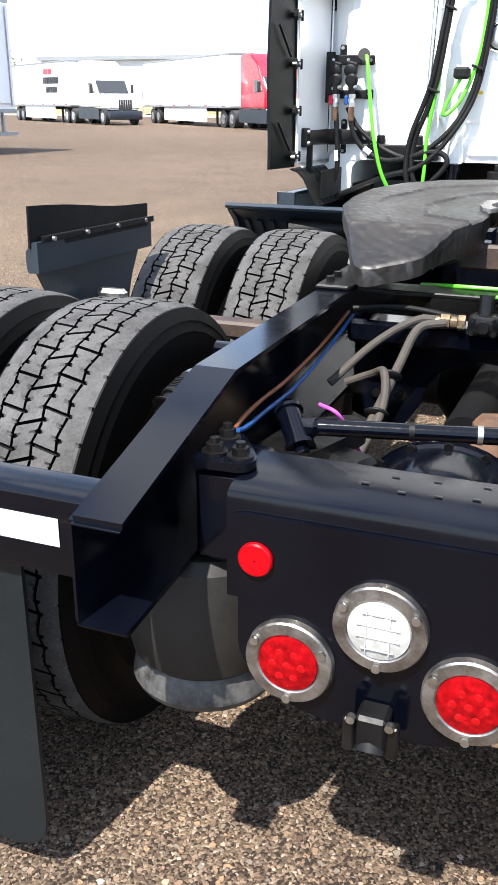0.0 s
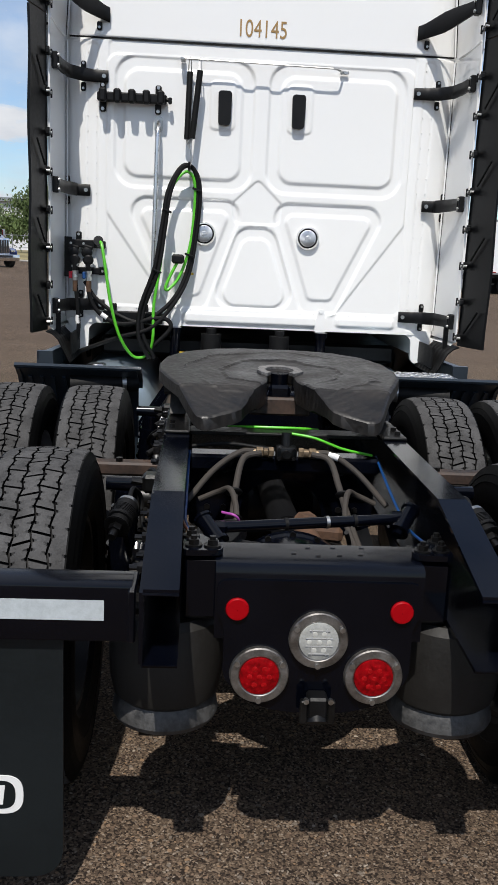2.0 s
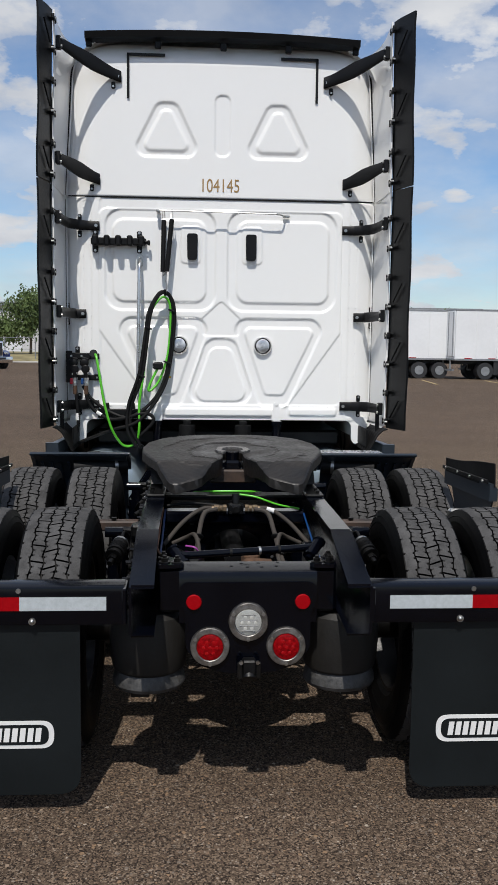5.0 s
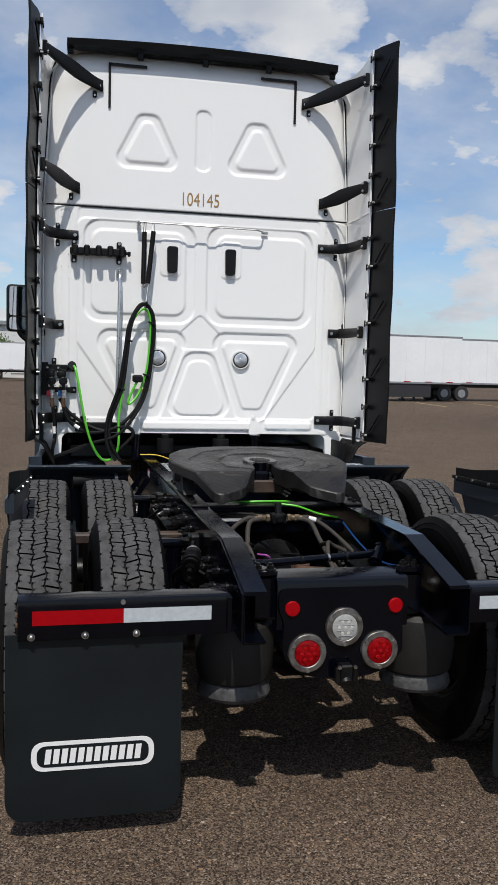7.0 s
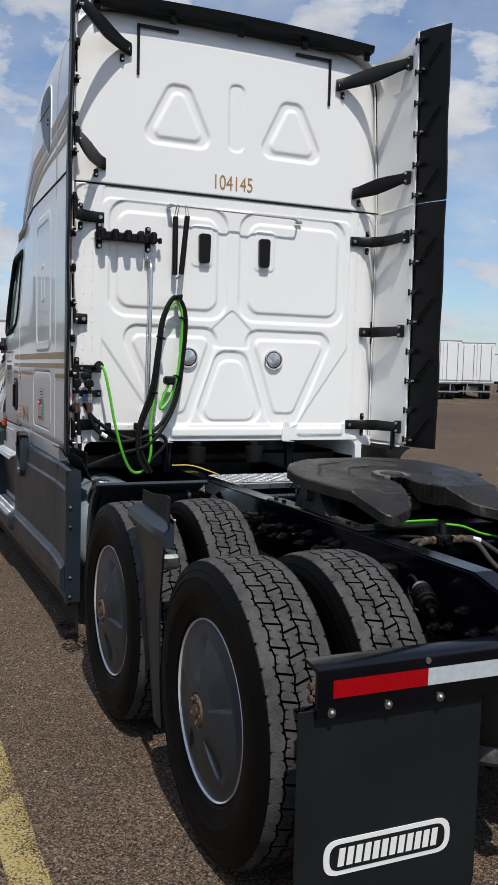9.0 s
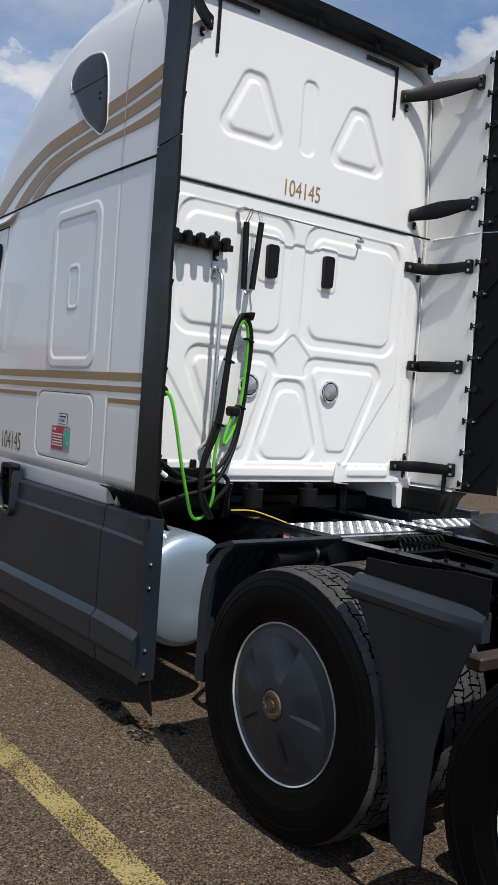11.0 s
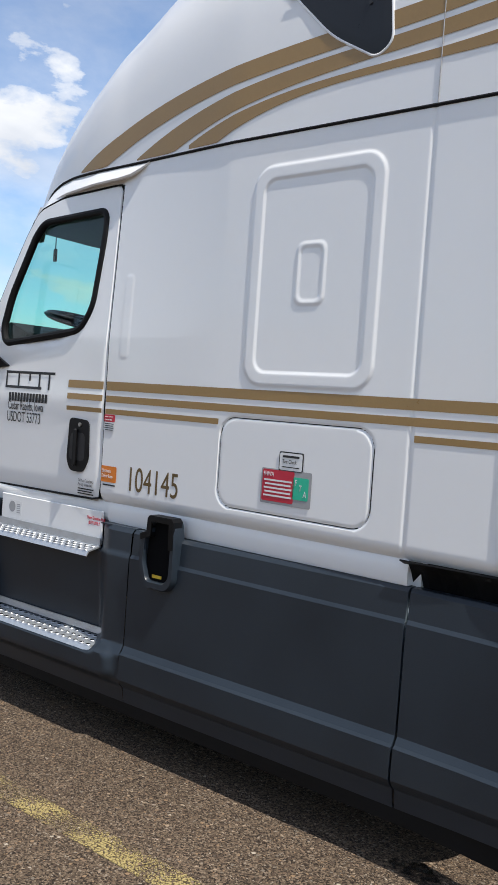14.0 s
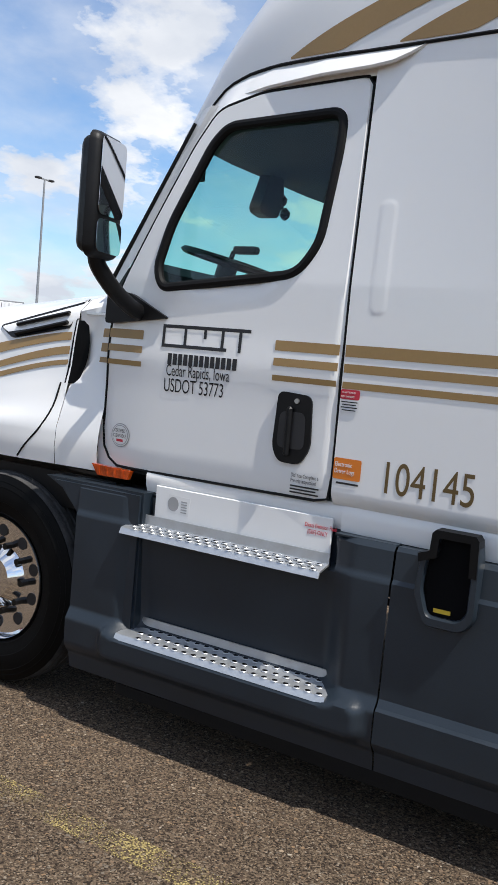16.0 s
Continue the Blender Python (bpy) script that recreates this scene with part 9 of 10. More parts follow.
def build_cab_interior():
    """Windscreen, headliner, curtain, dash, wheel and seats behind the tinted glass."""
    bm = B()
    rows = []
    for j in range(9):
        v = j / 8
        row = []
        for i in range(17):
            u = -1 + i / 8
            x = u * (0.915 + 0.04 * v)
            y = (6.275 + (6.75 - 6.275) * v) - (0.17 + 0.05 * v) * u * u
            z = 2.67 + (1.90 - 2.67) * v
            row.append(bm.verts.new((x, y, z)))
        rows.append(row)
    for a, b in zip(rows, rows[1:]):
        for k in range(16):
            bm.faces.new((a[k], a[k + 1], b[k + 1], b[k]))
    ws = part("windscreen", bm, GLASS, truck, "curved tinted windscreen", smooth=60)
    ws.visible_shadow = False
    bm = B()
    prism(bm, [(-1.03, 5.2), (1.03, 5.2), (1.03, 5.7), (0.80, 6.25), (0.4, 6.29), (-0.4, 6.29), (-0.80, 6.25), (-1.03, 5.7)], "z", 2.585, 2.635)
    part("headliner", bm, CURTAIN, truck)
    bm = B()
    box(bm, (0, 5.17, 1.9), (2.1, 0.04, 1.55))
    box(bm, (0, 5.8, 1.13), (2.05, 1.3, 0.04))
    part("cab_lining", bm, CURTAIN, truck)
    bm = B()
    prism(bm, [(6.20, 1.15), (6.18, 1.80), (6.26, 2.0), (6.42, 2.06), (6.60, 1.97), (6.62, 1.15)], "x", -0.86, 0.86)
    part("dashboard", bm, CURTAIN, truck)
    bm = B()
    lathe(bm, [(-0.014, 0.225), (0.0, 0.240), (0.014, 0.225), (0.0, 0.210), (-0.014, 0.225)], (0, 0, 0), axis="z", seg=36)
    for k in range(3):
        a = 2 * math.pi * k / 3 + math.pi / 6
        cyl(bm, (0, 0, 0), (0.22 * math.cos(a), 0.22 * math.sin(a), 0), 0.016, 8)
    cyl(bm, (0, 0, -0.18), (0, 0, 0.01), 0.05, 16)
    sw = part("steering_wheel", bm, BLACK_PLASTIC, truck)
    sw.matrix_basis = pose(-0.50, 6.19, 2.10, 15, 0, 0)
    for sx in (-1, 1):
        bm = B()
        box(bm, (sx * 0.55, 5.55, 1.55), (0.50, 0.50, 0.14), bevel=0.05, seg=2)
        box(bm, (sx * 0.55, 5.34, 1.86), (0.46, 0.13, 0.62), rx=-8, bevel=0.05, seg=2)
        part("cab_seat", bm, CURTAIN, truck)
    # hanging console behind the windscreen, and two small cameras beside it
    bm = B()
    prism(bm, rounded([(-0.16, 2.60), (-0.04, 2.60), (-0.035, 2.45), (-0.07, 2.385), (-0.15, 2.372), (-0.235, 2.385), (-0.25, 2.41)], 0.02, 3), "y", 6.20, 6.265)
    part("overhead_console", bm, BLACK_PLASTIC, truck)
    for x, z, w in ((0.045, 2.497, 0.055), (0.085, 2.435, 0.060)):
        bm = B()
        box(bm, (x, 6.25, z), (w, 0.05, 0.062), bevel=0.018, ry=18)
        cyl(bm, (x - 0.01, 6.26, z), (x - 0.02, 6.27, 2.60), 0.008, 8)
        part("dash_camera", bm, BLACK_PLASTIC, truck)
    bm = B()
    box(bm, (-0.45, 6.13, 2.165), (0.05, 0.13, 0.035), bevel=0.008)
    cyl(bm, (-0.45, 6.20, 2.16), (-0.47, 6.24, 2.02), 0.012, 8)
    part("device_holder", bm, BLACK_PLASTIC, truck)
    bm = B()
    box(bm, (-0.696, 6.245, 2.475), (0.010, 0.030, 0.075), bevel=0.003)
    cyl(bm, (-0.696, 6.245, 2.51), (-0.696, 6.245, 2.60), 0.003, 6)
    part("hanging_tag", bm, BLACK_PLASTIC, truck)


build_cab_interior()

# ---- yard: parked trailers and trucks, poles, trees, warehouse ----


def build_trailer(at, turn, length=16.0, label="white box trailer parked in the yard", skirt=True, mark=None, height=4.1, doors=True):
    """A box trailer along its own +x, rear end at the origin, side towards -y."""
    th = thing("box_trailer", at, label, "trailer", "parked trailers")
    th.rotation_euler = (0, 0, radians(turn))
    w = 2.6
    bm = B()
    box(bm, (length / 2, w / 2, (1.2 + height) / 2), (length, w, height - 1.2), bevel=0.03)
    part("box_body", bm, TRAILER_WHITE, th)
    for z, h in ((1.17, 0.12), (height - 0.02, 0.10)):
        bm = B()
        box(bm, (length / 2, w / 2, z), (length + 0.04, w + 0.04, h), bevel=0.01)
        part("rail_trim", bm, GALV, th)
    # side posts
    n = int(length / 1.22)
    bm = B()
    box(bm, (0, 0, (1.25 + height) / 2), (0.05, 0.03, height - 1.4))
    post = part("side_post", bm, TRAILER_WHITE, th)
    for i in range(1, n):
        for y in (-0.012, w + 0.012):
            q = post if i == 1 and y < 0 else new("side_post", post.data)
            q.parent, q.location = th, (i * length / n, y, 0)
    # red and white side marks
    for i in range(6):
        for y in (-0.025, w + 0.025):
            bm = B()
            box(bm, (0.8 + i * (length - 1.6) / 5, y, 1.24), (0.45, 0.012, 0.05))
            part("reflective_mark", bm, TAPE_RED, th)
    # rear doors
    for s in (0, 1):
        bm = B()
        box(bm, (-0.03, 0.06 + 0.62 + s * 1.25, (1.3 + height) / 2), (0.05, 1.2, height - 1.45), bevel=0.01)
        dr = part("rear_door", bm, TRAILER_WHITE, th)
        for k in (0.2, 0.95):
            bm = B()
            cyl(bm, (-0.075, 0.06 + k + s * 1.25, 1.3), (-0.075, 0.06 + k + s * 1.25, height - 0.15), 0.022, 8)
            part("lock_rod", bm, GALV, dr)
    bm = B()
    box(bm, (-0.04, w / 2, 0.55), (0.1, 2.4, 0.1))
    for y in (0.7, 1.9):
        box(bm, (-0.02, y, 0.85), (0.08, 0.08, 0.6))
    part("rear_guard", bm, GALV, th)
    for i, x in enumerate((1.9, 3.15)):
        for y in (0.3, 2.3):
            bm = B()
            cyl(bm, (x, y - 0.3, 0.5), (x, y + 0.3, 0.5), 0.5, 24)
            wh = part("wheel", bm, FAR_DARK, th)
            bm = B()
            q = -0.31 if y < 1 else 0.31
            cyl(bm, (x, y + q, 0.5), (x, y + q * 1.03, 0.5), 0.27, 20)
            part("rim", bm, GALV, wh)
    bm = B()
    box(bm, (length / 2, w / 2, 1.02), (length - 0.5, 1.2, 0.25))
    part("underframe", bm, FAR_DARK, th)
    if skirt:
        bm = B()
        box(bm, (length * 0.52, 0.06, 0.70), (length * 0.5, 0.04, 0.85))
        part("side_skirt", bm, mark if mark == FAR_DARK else TRAILER_WHITE, th)
    for y in (0.5, 2.1):
        bm = B()
        box(bm, (length - 3.0, y, 0.62), (0.12, 0.12, 1.0))
        box(bm, (length - 3.0, y, 0.06), (0.3, 0.3, 0.12))
        part("landing_leg", bm, FAR_DARK, th)
    return th


def trailer_mark(th, x, z, w, h, n, mat):
    """A carrier's mark as slanted plain bars with a drop shadow."""
    for k in range(n):
        bm = B()
        u = x + k * w / n
        d = w / n * 0.8
        prism(bm, [(u, z), (u + d, z), (u + d + 0.08, z + h), (u + 0.08, z + h)], "y", -0.045, -0.030)
        part("mark_bar", bm, mat, th)


def build_road_tractor(at, turn, paint, label):
    """A distant sleeper tractor, nose along its own -x... its rear at the origin, towards +x."""
    th = thing("road_tractor", at, label, "truck", "parked tractors")
    th.rotation_euler = (0, 0, radians(turn))
    bm = B()
    prism(bm, [(1.0, 1.1), (1.0, 3.95), (2.3, 4.0), (3.3, 3.45), (3.75, 2.75), (4.35, 1.95), (4.35, 1.1)], "y", -1.2, 1.2)
    bmesh.ops.bevel(bm, geom=list(bm.edges), offset=0.09, segments=2, affect='EDGES')
    part("cab", bm, paint, th)
    bm = B()
    prism(bm, [(4.3, 0.95), (4.3, 1.95), (5.9, 1.65), (6.15, 1.45), (6.2, 0.95)], "y", -1.05, 1.05)
    bmesh.ops.bevel(bm, geom=list(bm.edges), offset=0.12, segments=2, affect='EDGES')
    part("bonnet", bm, paint, th)
    bm = B()
    prism(bm, [(3.80, 2.72), (4.38, 1.98), (4.40, 2.0), (3.83, 2.76)], "y", -1.05, 1.05)
    part("windscreen", bm, DARK_GLASS, th)
    for y in (-1.21, 1.21):
        bm = B()
        prism(bm, [(3.0, 1.95), (3.0, 2.6), (3.55, 2.6), (4.0, 2.0)], "y", y - 0.01, y + 0.01)
        part("side_window", bm, DARK_GLASS, th)
        bm = B()
        box(bm, (4.1, y * 1.2, 2.25), (0.12, 0.2, 0.55), bevel=0.04)
        part("mirror", bm, FAR_DARK, th)
        bm = B()
        prism(bm, [(0.9, 0.35), (0.9, 1.1), (4.6, 1.05), (4.6, 0.35)], "y", y * 0.96, y * 1.0)
        part("side_fairing", bm, GREY_PLASTIC, th)
        for x, ww in ((-0.2, 0.6), (1.0 - 2.5, 0.6), (5.2, 0.3)):
            bm = B()
            s = 1 if y > 0 else -1
            cyl(bm, (x, y * 0.98, 0.5), (x, y * 0.98 - s * ww, 0.5), 0.5, 24)
            wh = part("wheel", bm, FAR_DARK, th)
            bm = B()
            cyl(bm, (x, y * 0.985, 0.5), (x, y * 1.0, 0.5), 0.28, 20)
            part("rim", bm, ALU, wh)
    bm = B()
    box(bm, (6.2, 0, 0.62), (0.25, 2.35, 0.55), bevel=0.08, seg=2)
    part("bumper", bm, GREY_PLASTIC, th)
    bm = B()
    box(bm, (6.19, 0, 1.25), (0.06, 0.95, 0.75), bevel=0.03)
    gr = part("grille", bm, CHROME, th)
    for k in range(6):
        bm = B()
        box(bm, (6.225, -0.4 + 0.16 * k, 1.25), (0.02, 0.12, 0.62))
        part("grille_slot", bm, FAR_DARK, gr)
    for y in (-0.85, 0.85):
        bm = B()
        box(bm, (6.08, y, 1.15), (0.18, 0.35, 0.28), bevel=0.06)
        part("headlamp", bm, CLEAR_LENS, th)
    bm = B()
    box(bm, (1.0, 0, 0.85), (6.5, 0.9, 0.25))
    part("chassis", bm, FAR_DARK, th)
    return th


def build_classic_tractor(at, turn, paint, label):
    """A long-nosed tractor: upright grille, chrome bumper, stacks and air cleaners; its rear at the origin, nose towards +x."""
    th = thing("road_tractor", at, label, "truck", "parked tractors")
    th.rotation_euler = (0, 0, radians(turn))
    bm = B()
    prism(bm, [(1.0, 1.0), (1.0, 3.35), (1.25, 3.42), (2.75, 3.30), (2.80, 1.0)], "y", -1.15, 1.15)
    bmesh.ops.bevel(bm, geom=list(bm.edges), offset=0.07, segments=2, affect='EDGES')
    part("sleeper", bm, paint, th)
    bm = B()
    prism(bm, [(2.82, 1.0), (2.82, 2.95), (3.0, 3.02), (4.02, 2.92), (4.16, 2.10), (4.16, 1.0)], "y", -1.03, 1.03)
    bmesh.ops.bevel(bm, geom=list(bm.edges), offset=0.06, segments=2, affect='EDGES')
    cab = part("cab", bm, paint, th)
    bm = B()
    prism(bm, [(4.15, 1.0), (4.15, 2.08), (4.5, 2.10), (5.98, 1.93), (6.02, 1.0)], "y", -0.58, 0.58)
    bmesh.ops.bevel(bm, geom=list(bm.edges), offset=0.07, segments=2, affect='EDGES')
    part("bonnet", bm, paint, th)
    bm = B()
    prism(bm, [(4.03, 2.78), (4.15, 2.16), (4.18, 2.16), (4.06, 2.80)], "y", -0.92, 0.92)
    part("windscreen", bm, DARK_GLASS, th)
    bm = B()
    box(bm, (4.085, 0, 2.48), (0.05, 0.035, 0.66), ry=-11)
    part("screen_post", bm, paint, th)
    bm = B()
    prism(bm, [(4.0, 2.90), (4.36, 2.70), (4.38, 2.76), (4.02, 2.95)], "y", -1.0, 1.0)
    part("sun_visor", bm, CHROME, th, "chrome sun visor")
    for k in range(5):
        bm = B()
        cyl(bm, (3.75, -0.7 + 0.35 * k, 2.99), (3.95, -0.7 + 0.35 * k, 2.99), 0.06, 10, r2=0.05)
        part("roof_lamp", bm, AMBER, cab)
    for s in (-1, 1):
        bm = B()
        prism(bm, [(3.15, 2.08), (3.15, 2.70), (3.88, 2.70), (4.0, 2.12)], "y", s * 1.03, s * 1.045)
        part("side_window", bm, DARK_GLASS, th)
        # swept front wing with an open arch
        bm = B()
        arch = [(5.30 + 0.60 * math.cos(radians(a)), 0.52 + 0.60 * math.sin(radians(a))) for a in range(0, 181, 15)]
        prism(bm, [(5.98, 0.62), (6.0, 1.05), (5.85, 1.24), (5.45, 1.34), (4.9, 1.30), (4.55, 1.05), (4.30, 0.66), (4.66, 0.55)] + arch[-2:0:-1], "y", s * 0.56, s * 1.18)
        part("front_wing", bm, paint, th)
        bm = B()
        box(bm, (5.96, s * 0.82, 1.13), (0.26, 0.38, 0.20), bevel=0.06, seg=2)
        pod = part("headlamp_pod", bm, CHROME, th)
        for d in (-0.09, 0.09):
            bm = B()
            cyl(bm, (6.07, s * 0.82 + d, 1.13), (6.10, s * 0.82 + d, 1.13), 0.075, 14)
            part("headlamp", bm, CLEAR_LENS, pod)
        bm = B()
        cyl(bm, (4.36, s * 0.98, 1.30), (4.36, s * 0.98, 2.05), 0.19, 20)
        cyl(bm, (4.36, s * 0.98, 2.05), (4.36, s * 0.98, 2.16), 0.19, 20, r2=0.08)
        part("air_cleaner", bm, CHROME, th, "chrome air cleaner canister")
        bm = B()
        cyl(bm, (2.95, s * 1.20, 0.95), (2.95, s * 1.20, 3.95), 0.085, 16)
        part("exhaust_stack", bm, CHROME, th, "tall chrome exhaust stack")
        bm = B()
        box(bm, (4.12, s * 1.32, 2.35), (0.14, 0.20, 0.46), bevel=0.03)
        part("mirror", bm, CHROME, th)
        bm = B()
        cyl(bm, (2.2, s * 0.90, 0.66), (3.9, s * 0.90, 0.66), 0.30, 24)
        part("fuel_tank", bm, ALU, th)
        for x, ww in ((-0.2, 0.6), (-1.5, 0.6), (5.30, 0.3)):
            bm = B()
            cyl(bm, (x, s * 1.17, 0.52), (x, s * (1.17 - ww), 0.52), 0.52, 24)
            wh = part("wheel", bm, FAR_DARK, th)
            bm = B()
            cyl(bm, (x, s * 1.165, 0.52), (x, s * 1.19, 0.52), 0.29, 20, r2=0.20)
            part("rim", bm, ALU, wh)
    # upright radiator shell with dark bars
    bm = B()
    box(bm, (6.05, 0, 1.42), (0.12, 1.06, 1.12), bevel=0.05, seg=2)
    gr = part("grille", bm, CHROME, th, "chrome radiator shell")
    for k in range(5):
        bm = B()
        box(bm, (6.10, -0.372 + 0.186 * k, 1.39), (0.03, 0.150, 0.90))
        part("grille_slot", bm, FAR_DARK, gr)
    bm = B()
    box(bm, (6.22, 0, 0.66), (0.14, 2.42, 0.46), bevel=0.05, seg=2)
    bu = part("bumper", bm, CHROME, th, "chrome bumper")
    bm = B()
    box(bm, (6.285, 0, 0.76), (0.03, 1.3, 0.14), bevel=0.01)
    part("bumper_opening", bm, FAR_DARK, bu)
    bm = B()
    box(bm, (1.6, 0, 0.85), (7.4, 0.9, 0.25))
    part("chassis", bm, FAR_DARK, th)
    return th


def along(a, b):
    return math.degrees(math.atan2(b[1] - a[1], b[0] - a[0]))


def build_yard():
    # white tractor and trailer facing the camera at a slant
    a, b = (-46.5, 64.5), (-27.5, 49.8)
    t1 = build_trailer((a[0], a[1], 0), along(a, b), 14.0, "white box trailer with a dark red and black carrier mark")
    trailer_mark(t1, 8.6, 2.65, 3.4, 0.45, 9, INK)
    trailer_mark(t1, 9.2, 2.05, 2.4, 0.40, 7, INK)
    trailer_mark(t1, 8.8, 3.30, 1.9, 0.35, 2, STICKER_RED)
    d = Vector((b[0] - a[0], b[1] - a[1], 0)).normalized()
    n = Vector((-d.y, d.x, 0))
    p = Vector((a[0], a[1], 0)) + d * 14.4 + n * 1.3
    build_road_tractor(p, along(a, b), WHITE, "white sleeper tractor coupled to a white trailer")
    # red tractor with trailer
    a, b = (-32.5, 61.5), (-14.1, 43.5)
    build_trailer((a[0], a[1], 0), along(a, b), 16.0, "plain white box trailer coupled to a red tractor")
    d = Vector((b[0] - a[0], b[1] - a[1], 0)).normalized()
    n = Vector((-d.y, d.x, 0))
    p = Vector((a[0], a[1], 0)) + d * 16.4 + n * 1.3
    build_road_tractor(p, along(a, b), RED_PAINT, "red sleeper tractor coupled to a white trailer")
    # the near trailer at the edge of the first view
    build_trailer((-16.3, 22.3, 0), 180, 16.0, "white box trailer standing close to the yard's open lane", skirt=False)
    # square-nosed tractor by the kerb
    build_classic_tractor((-18.3, 64.4, 0), -45, BLUE_PAINT, "dark blue long-nosed tractor with a chrome grille and bumper")
    build_trailer((-28.85, 73.1, 0), -45, 14.0, "plain white box trailer coupled to a dark blue tractor")
    # row on the right
    build_trailer((16.6, 52.0, 0), 180, 15.5, "white box trailer in the row across the yard")
    build_trailer((15.2, 48.0, 0), 4, 9.0, "short white box trailer in the row across the yard", mark=FAR_DARK)
    p = build_trailer((22.3, 51.0, 0), 1, 16.0, "white ribbed box trailer with a large black carrier mark", skirt=False)
    trailer_mark(p, 6.4, 2.55, 3.4, 0.75, 5, INK)
    trailer_mark(p, 10.0, 2.55, 1.6, 0.55, 3, INK)
    build_trailer((35.8, 48.4, 0), 68, 15.0, "white box trailer with its rear doors to the lane")
    build_trailer((40.0, 50.0, 0), 60, 15.0, "white box trailer with its rear doors to the lane")
    build_trailer((43.3, 44.5, 0), 58, 15.0, "white box trailer with its rear doors to the lane")
    build_trailer((0.75, 98.0, 0), 178, 15.0, "white box trailer far across the yard", skirt=False)
    build_trailer((72, 70.0, 0), 150, 15.0, "white box trailer far across the yard")
    build_trailer((84, 78.0, 0), 150, 15.0, "white box trailer far across the yard")
    # faded bay lines in front of the row
    for k in range(7):
        bm = B()
        prism(bm, [(12.0 + 3.7 * k, 40.5), (12.16 + 3.7 * k, 40.5), (12.96 + 3.7 * k, 46.5), (12.8 + 3.7 * k, 46.5)], "z", 0.0005, 0.004)
        tagged(part("bay_line", bm, FADED_YELLOW, None, smooth=0), "faded yellow bay line on brown asphalt", "road marking", kind="structure")
    # lamp poles
    def pole(at, h):
        th = thing("light_pole", at, "tall grey steel yard light pole with two lamp heads", "light pole", "yard light poles")
        bm = B()
        cyl(bm, (0, 0, 0), (0, 0, h), 0.14, 12, r2=0.08)
        part("mast", bm, GALV, th)
        bm = B()
        box(bm, (0, 0, h), (1.5, 0.12, 0.1))
        part("cross_arm", bm, GALV, th)
        for s in (-0.75, 0.75):
            bm = B()
            box(bm, (s, 0, h + 0.02), (0.55, 0.4, 0.16), bevel=0.04)
            part("lamp_head", bm, FAR_DARK, th)
    pole((52.0, 61.0, 0), 15.4)
    pole((5.7, 117.0, 0), 11.3)
    pole((-22.0, 66.0, 0), 13.0)
    pole((8.0, 95.0, 0), 11.0)
    # kerb, bank of dry grass, warehouse
    bm = B()
    box(bm, (-59.5, 84, 0.08), (91, 0.4, 0.16), bevel=0.03)
    tagged(part("kerb", bm, CONCRETE, None), "pale concrete kerb along the yard's edge", "kerb", kind="structure")
    bm = B()
    prism(bm, [(84.3, 0.0), (86, 0.25), (92, 0.7), (110, 0.9), (110, 0.0)], "x", -120, -14)
    tagged(part("grass_bank", bm, DRY_GRASS, None), "dry grass bank behind the kerb", "grass", kind="structure")
    wh = thing("warehouse", (-20, 135, 0), "long low pale warehouse behind the trees", "building")
    bm = B()
    box(bm, (0, 0, 3.6), (120, 30, 7.2))
    part("wall", bm, WAREHOUSE, wh)
    bm = B()
    box(bm, (0, 0, 7.3), (121, 31, 0.5))
    part("roof", bm, GALV, wh)
    for k in range(12):
        bm = B()
        box(bm, (-55 + 10 * k, -15.05, 2.2), (3.0, 0.1, 3.2))
        part("dock_door", bm, TRAILER_WHITE, wh)
    # wire fence
    fe = thing("wire_fence", (-40, 87, 0), "grey chain link fence on steel posts", "fence")
    for k in range(29):
        bm = B()
        cyl(bm, (-60 + 3 * k, 0, 0.2), (-60 + 3 * k, 0, 2.5), 0.05, 6)
        part("post", bm, GALV, fe)
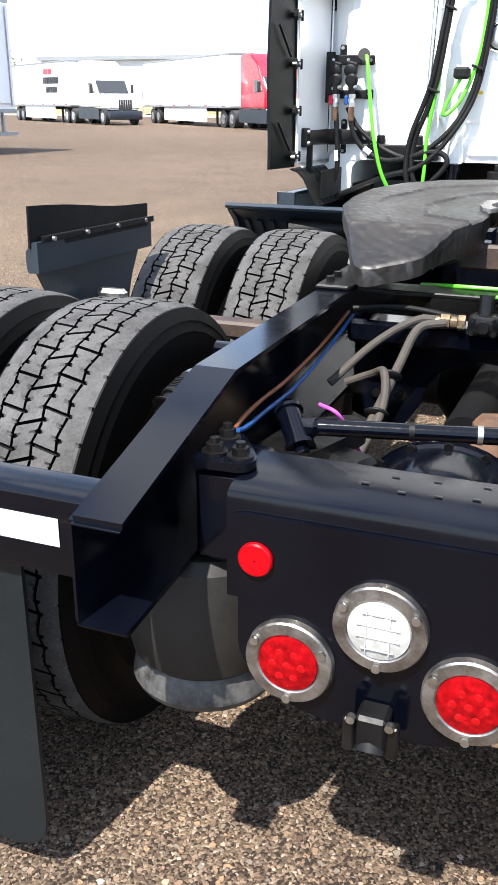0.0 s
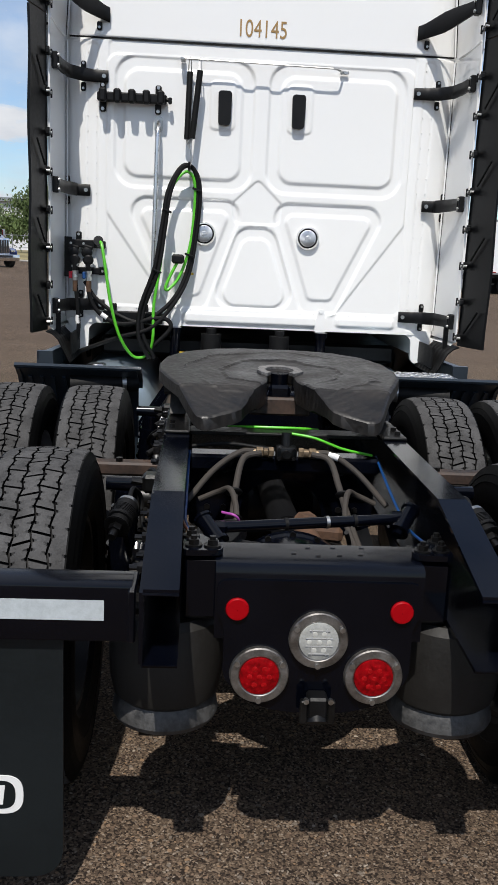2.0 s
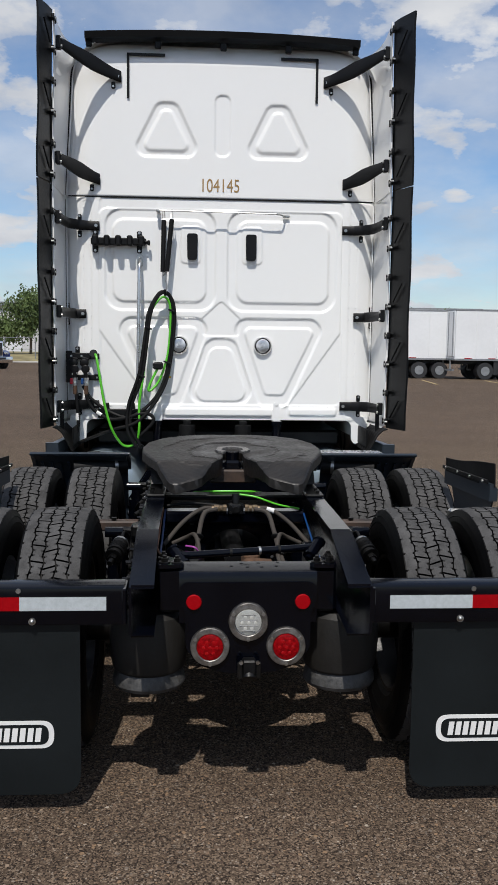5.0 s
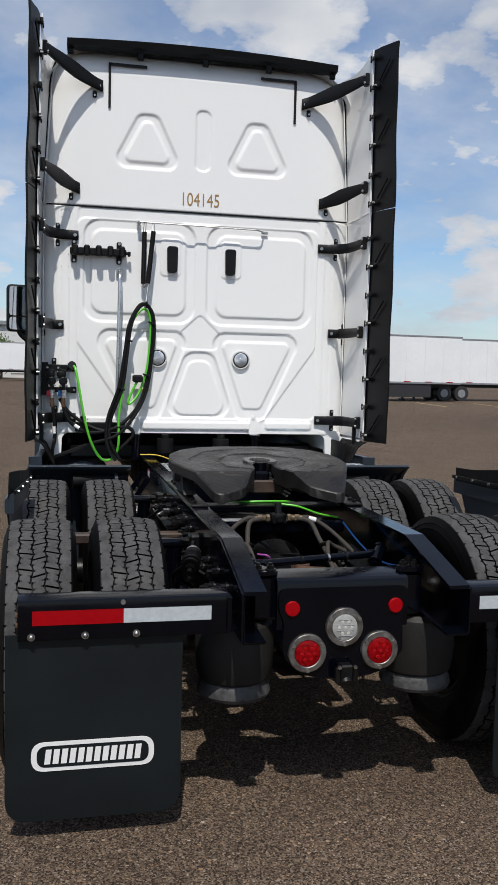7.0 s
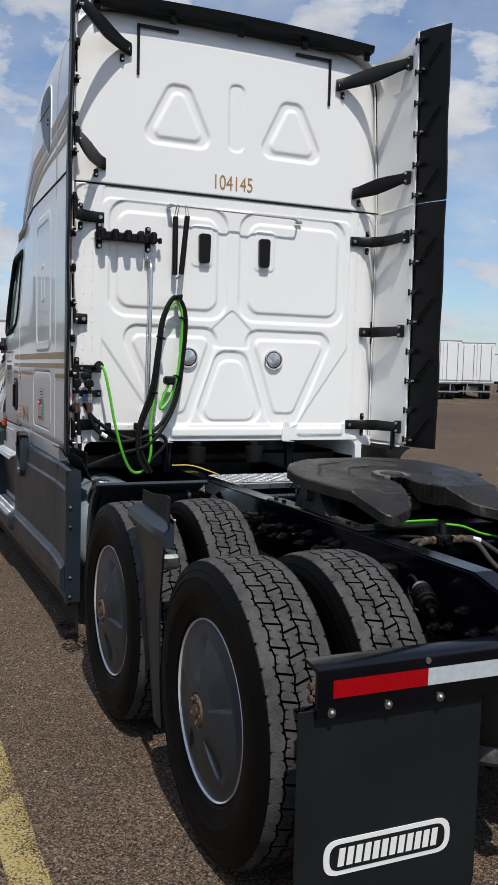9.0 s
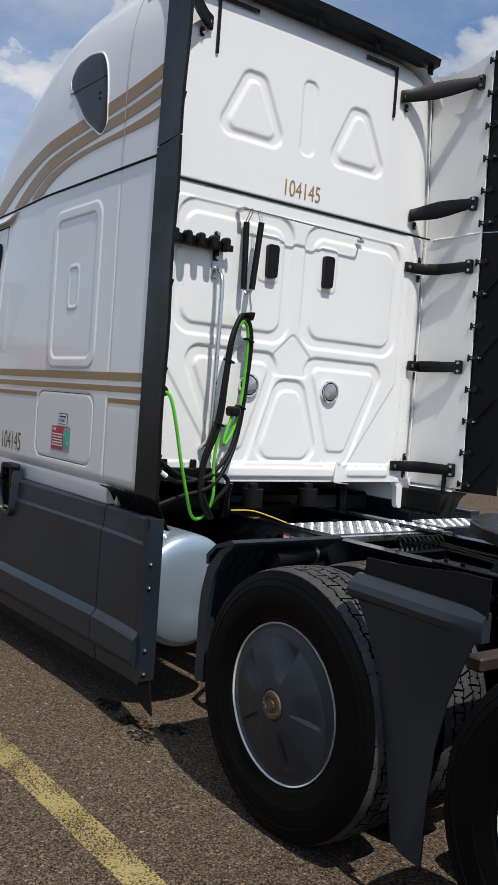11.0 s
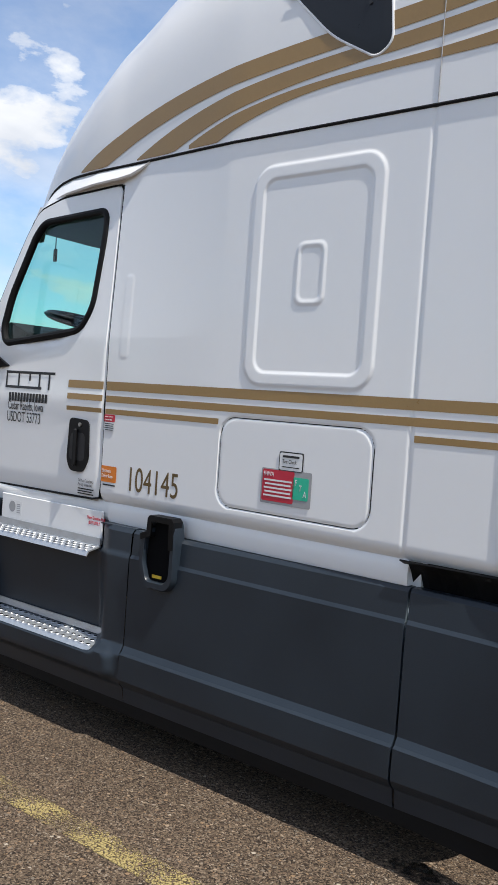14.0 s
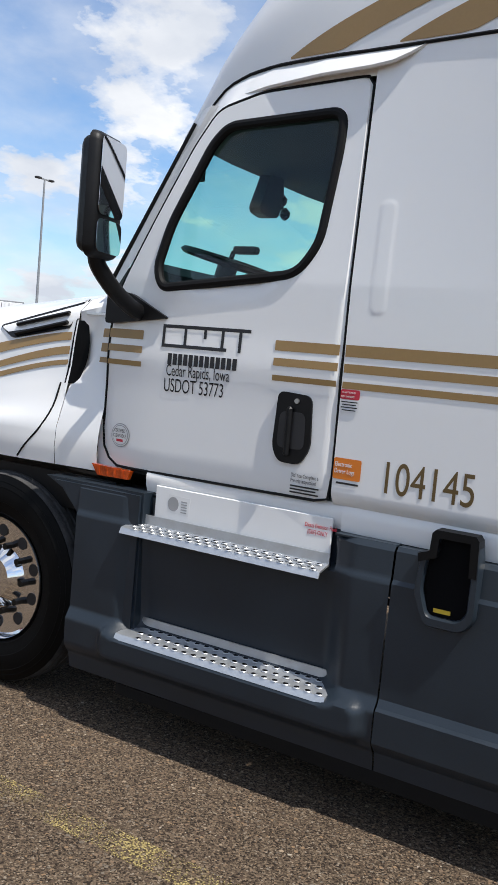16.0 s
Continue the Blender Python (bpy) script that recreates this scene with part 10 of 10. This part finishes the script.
    for z in (1.3, 2.45):
        bm = B()
        box(bm, (-18, 0, z), (84, 0.03, 0.04))
        part("rail", bm, GALV, fe)


build_yard()


def build_tree(at, h, spread, seed):
    rnd = random.Random(seed)
    th = thing("tree", at, "green leafy tree behind the yard fence", "tree", "trees behind the fence")
    bm = B()
    cyl(bm, (0, 0, 0), (0.1, 0, h * 0.5), 0.16, 8, r2=0.10)
    tips = []
    for k in range(8):
        a = rnd.uniform(0, 6.28)
        r = rnd.uniform(0.3, 0.8) * spread
        tip = (r * math.cos(a), r * math.sin(a), h * rnd.uniform(0.5, 0.95))
        cyl(bm, (0.05, 0, h * rnd.uniform(0.25, 0.5)), tip, 0.07, 6, r2=0.02)
        tips.append(tip)
    part("trunk", bm, BARK, th)
    verts, faces = [], []
    for tip in tips + [(0, 0, h * 0.85)] + [(rnd.uniform(-0.7, 0.7) * spread, rnd.uniform(-0.7, 0.7) * spread, h * rnd.uniform(0.3, 0.8)) for _ in range(6)]:
        for k in range(330):
            d = Vector((rnd.gauss(0, 1), rnd.gauss(0, 1), rnd.gauss(0, 0.8)))
            d *= spread * 0.26
            c = Vector(tip) + d
            if c.z < 0.3:
                continue
            s = rnd.uniform(0.11, 0.26)
            q = Euler((rnd.uniform(0, 6), rnd.uniform(0, 6), rnd.uniform(0, 6))).to_matrix()
            i = len(verts)
            for u, v in ((-s, 0), (0, -s * 0.45), (s, 0), (0, s * 0.45)):
                verts.append(tuple(c + q @ Vector((u, v, 0))))
            faces.append((i, i + 1, i + 2, i + 3))
    me = bpy.data.meshes.new("crown")
    me.from_pydata(verts, [], faces)
    mesh_object("crown", me, LEAVES, th, smooth=0)


rnd_tree = random.Random(5)
for i in range(26):
    x = -75 + i * 4.3 + rnd_tree.uniform(-1.5, 1.5)
    if -66 < x < -37:
        continue
    build_tree((x, 92 + rnd_tree.uniform(0, 12), 0.5) if x < -15 else (x, 107 + rnd_tree.uniform(0, 6), 0.0), rnd_tree.uniform(4.0, 7.3), rnd_tree.uniform(1.9, 3.3), i)
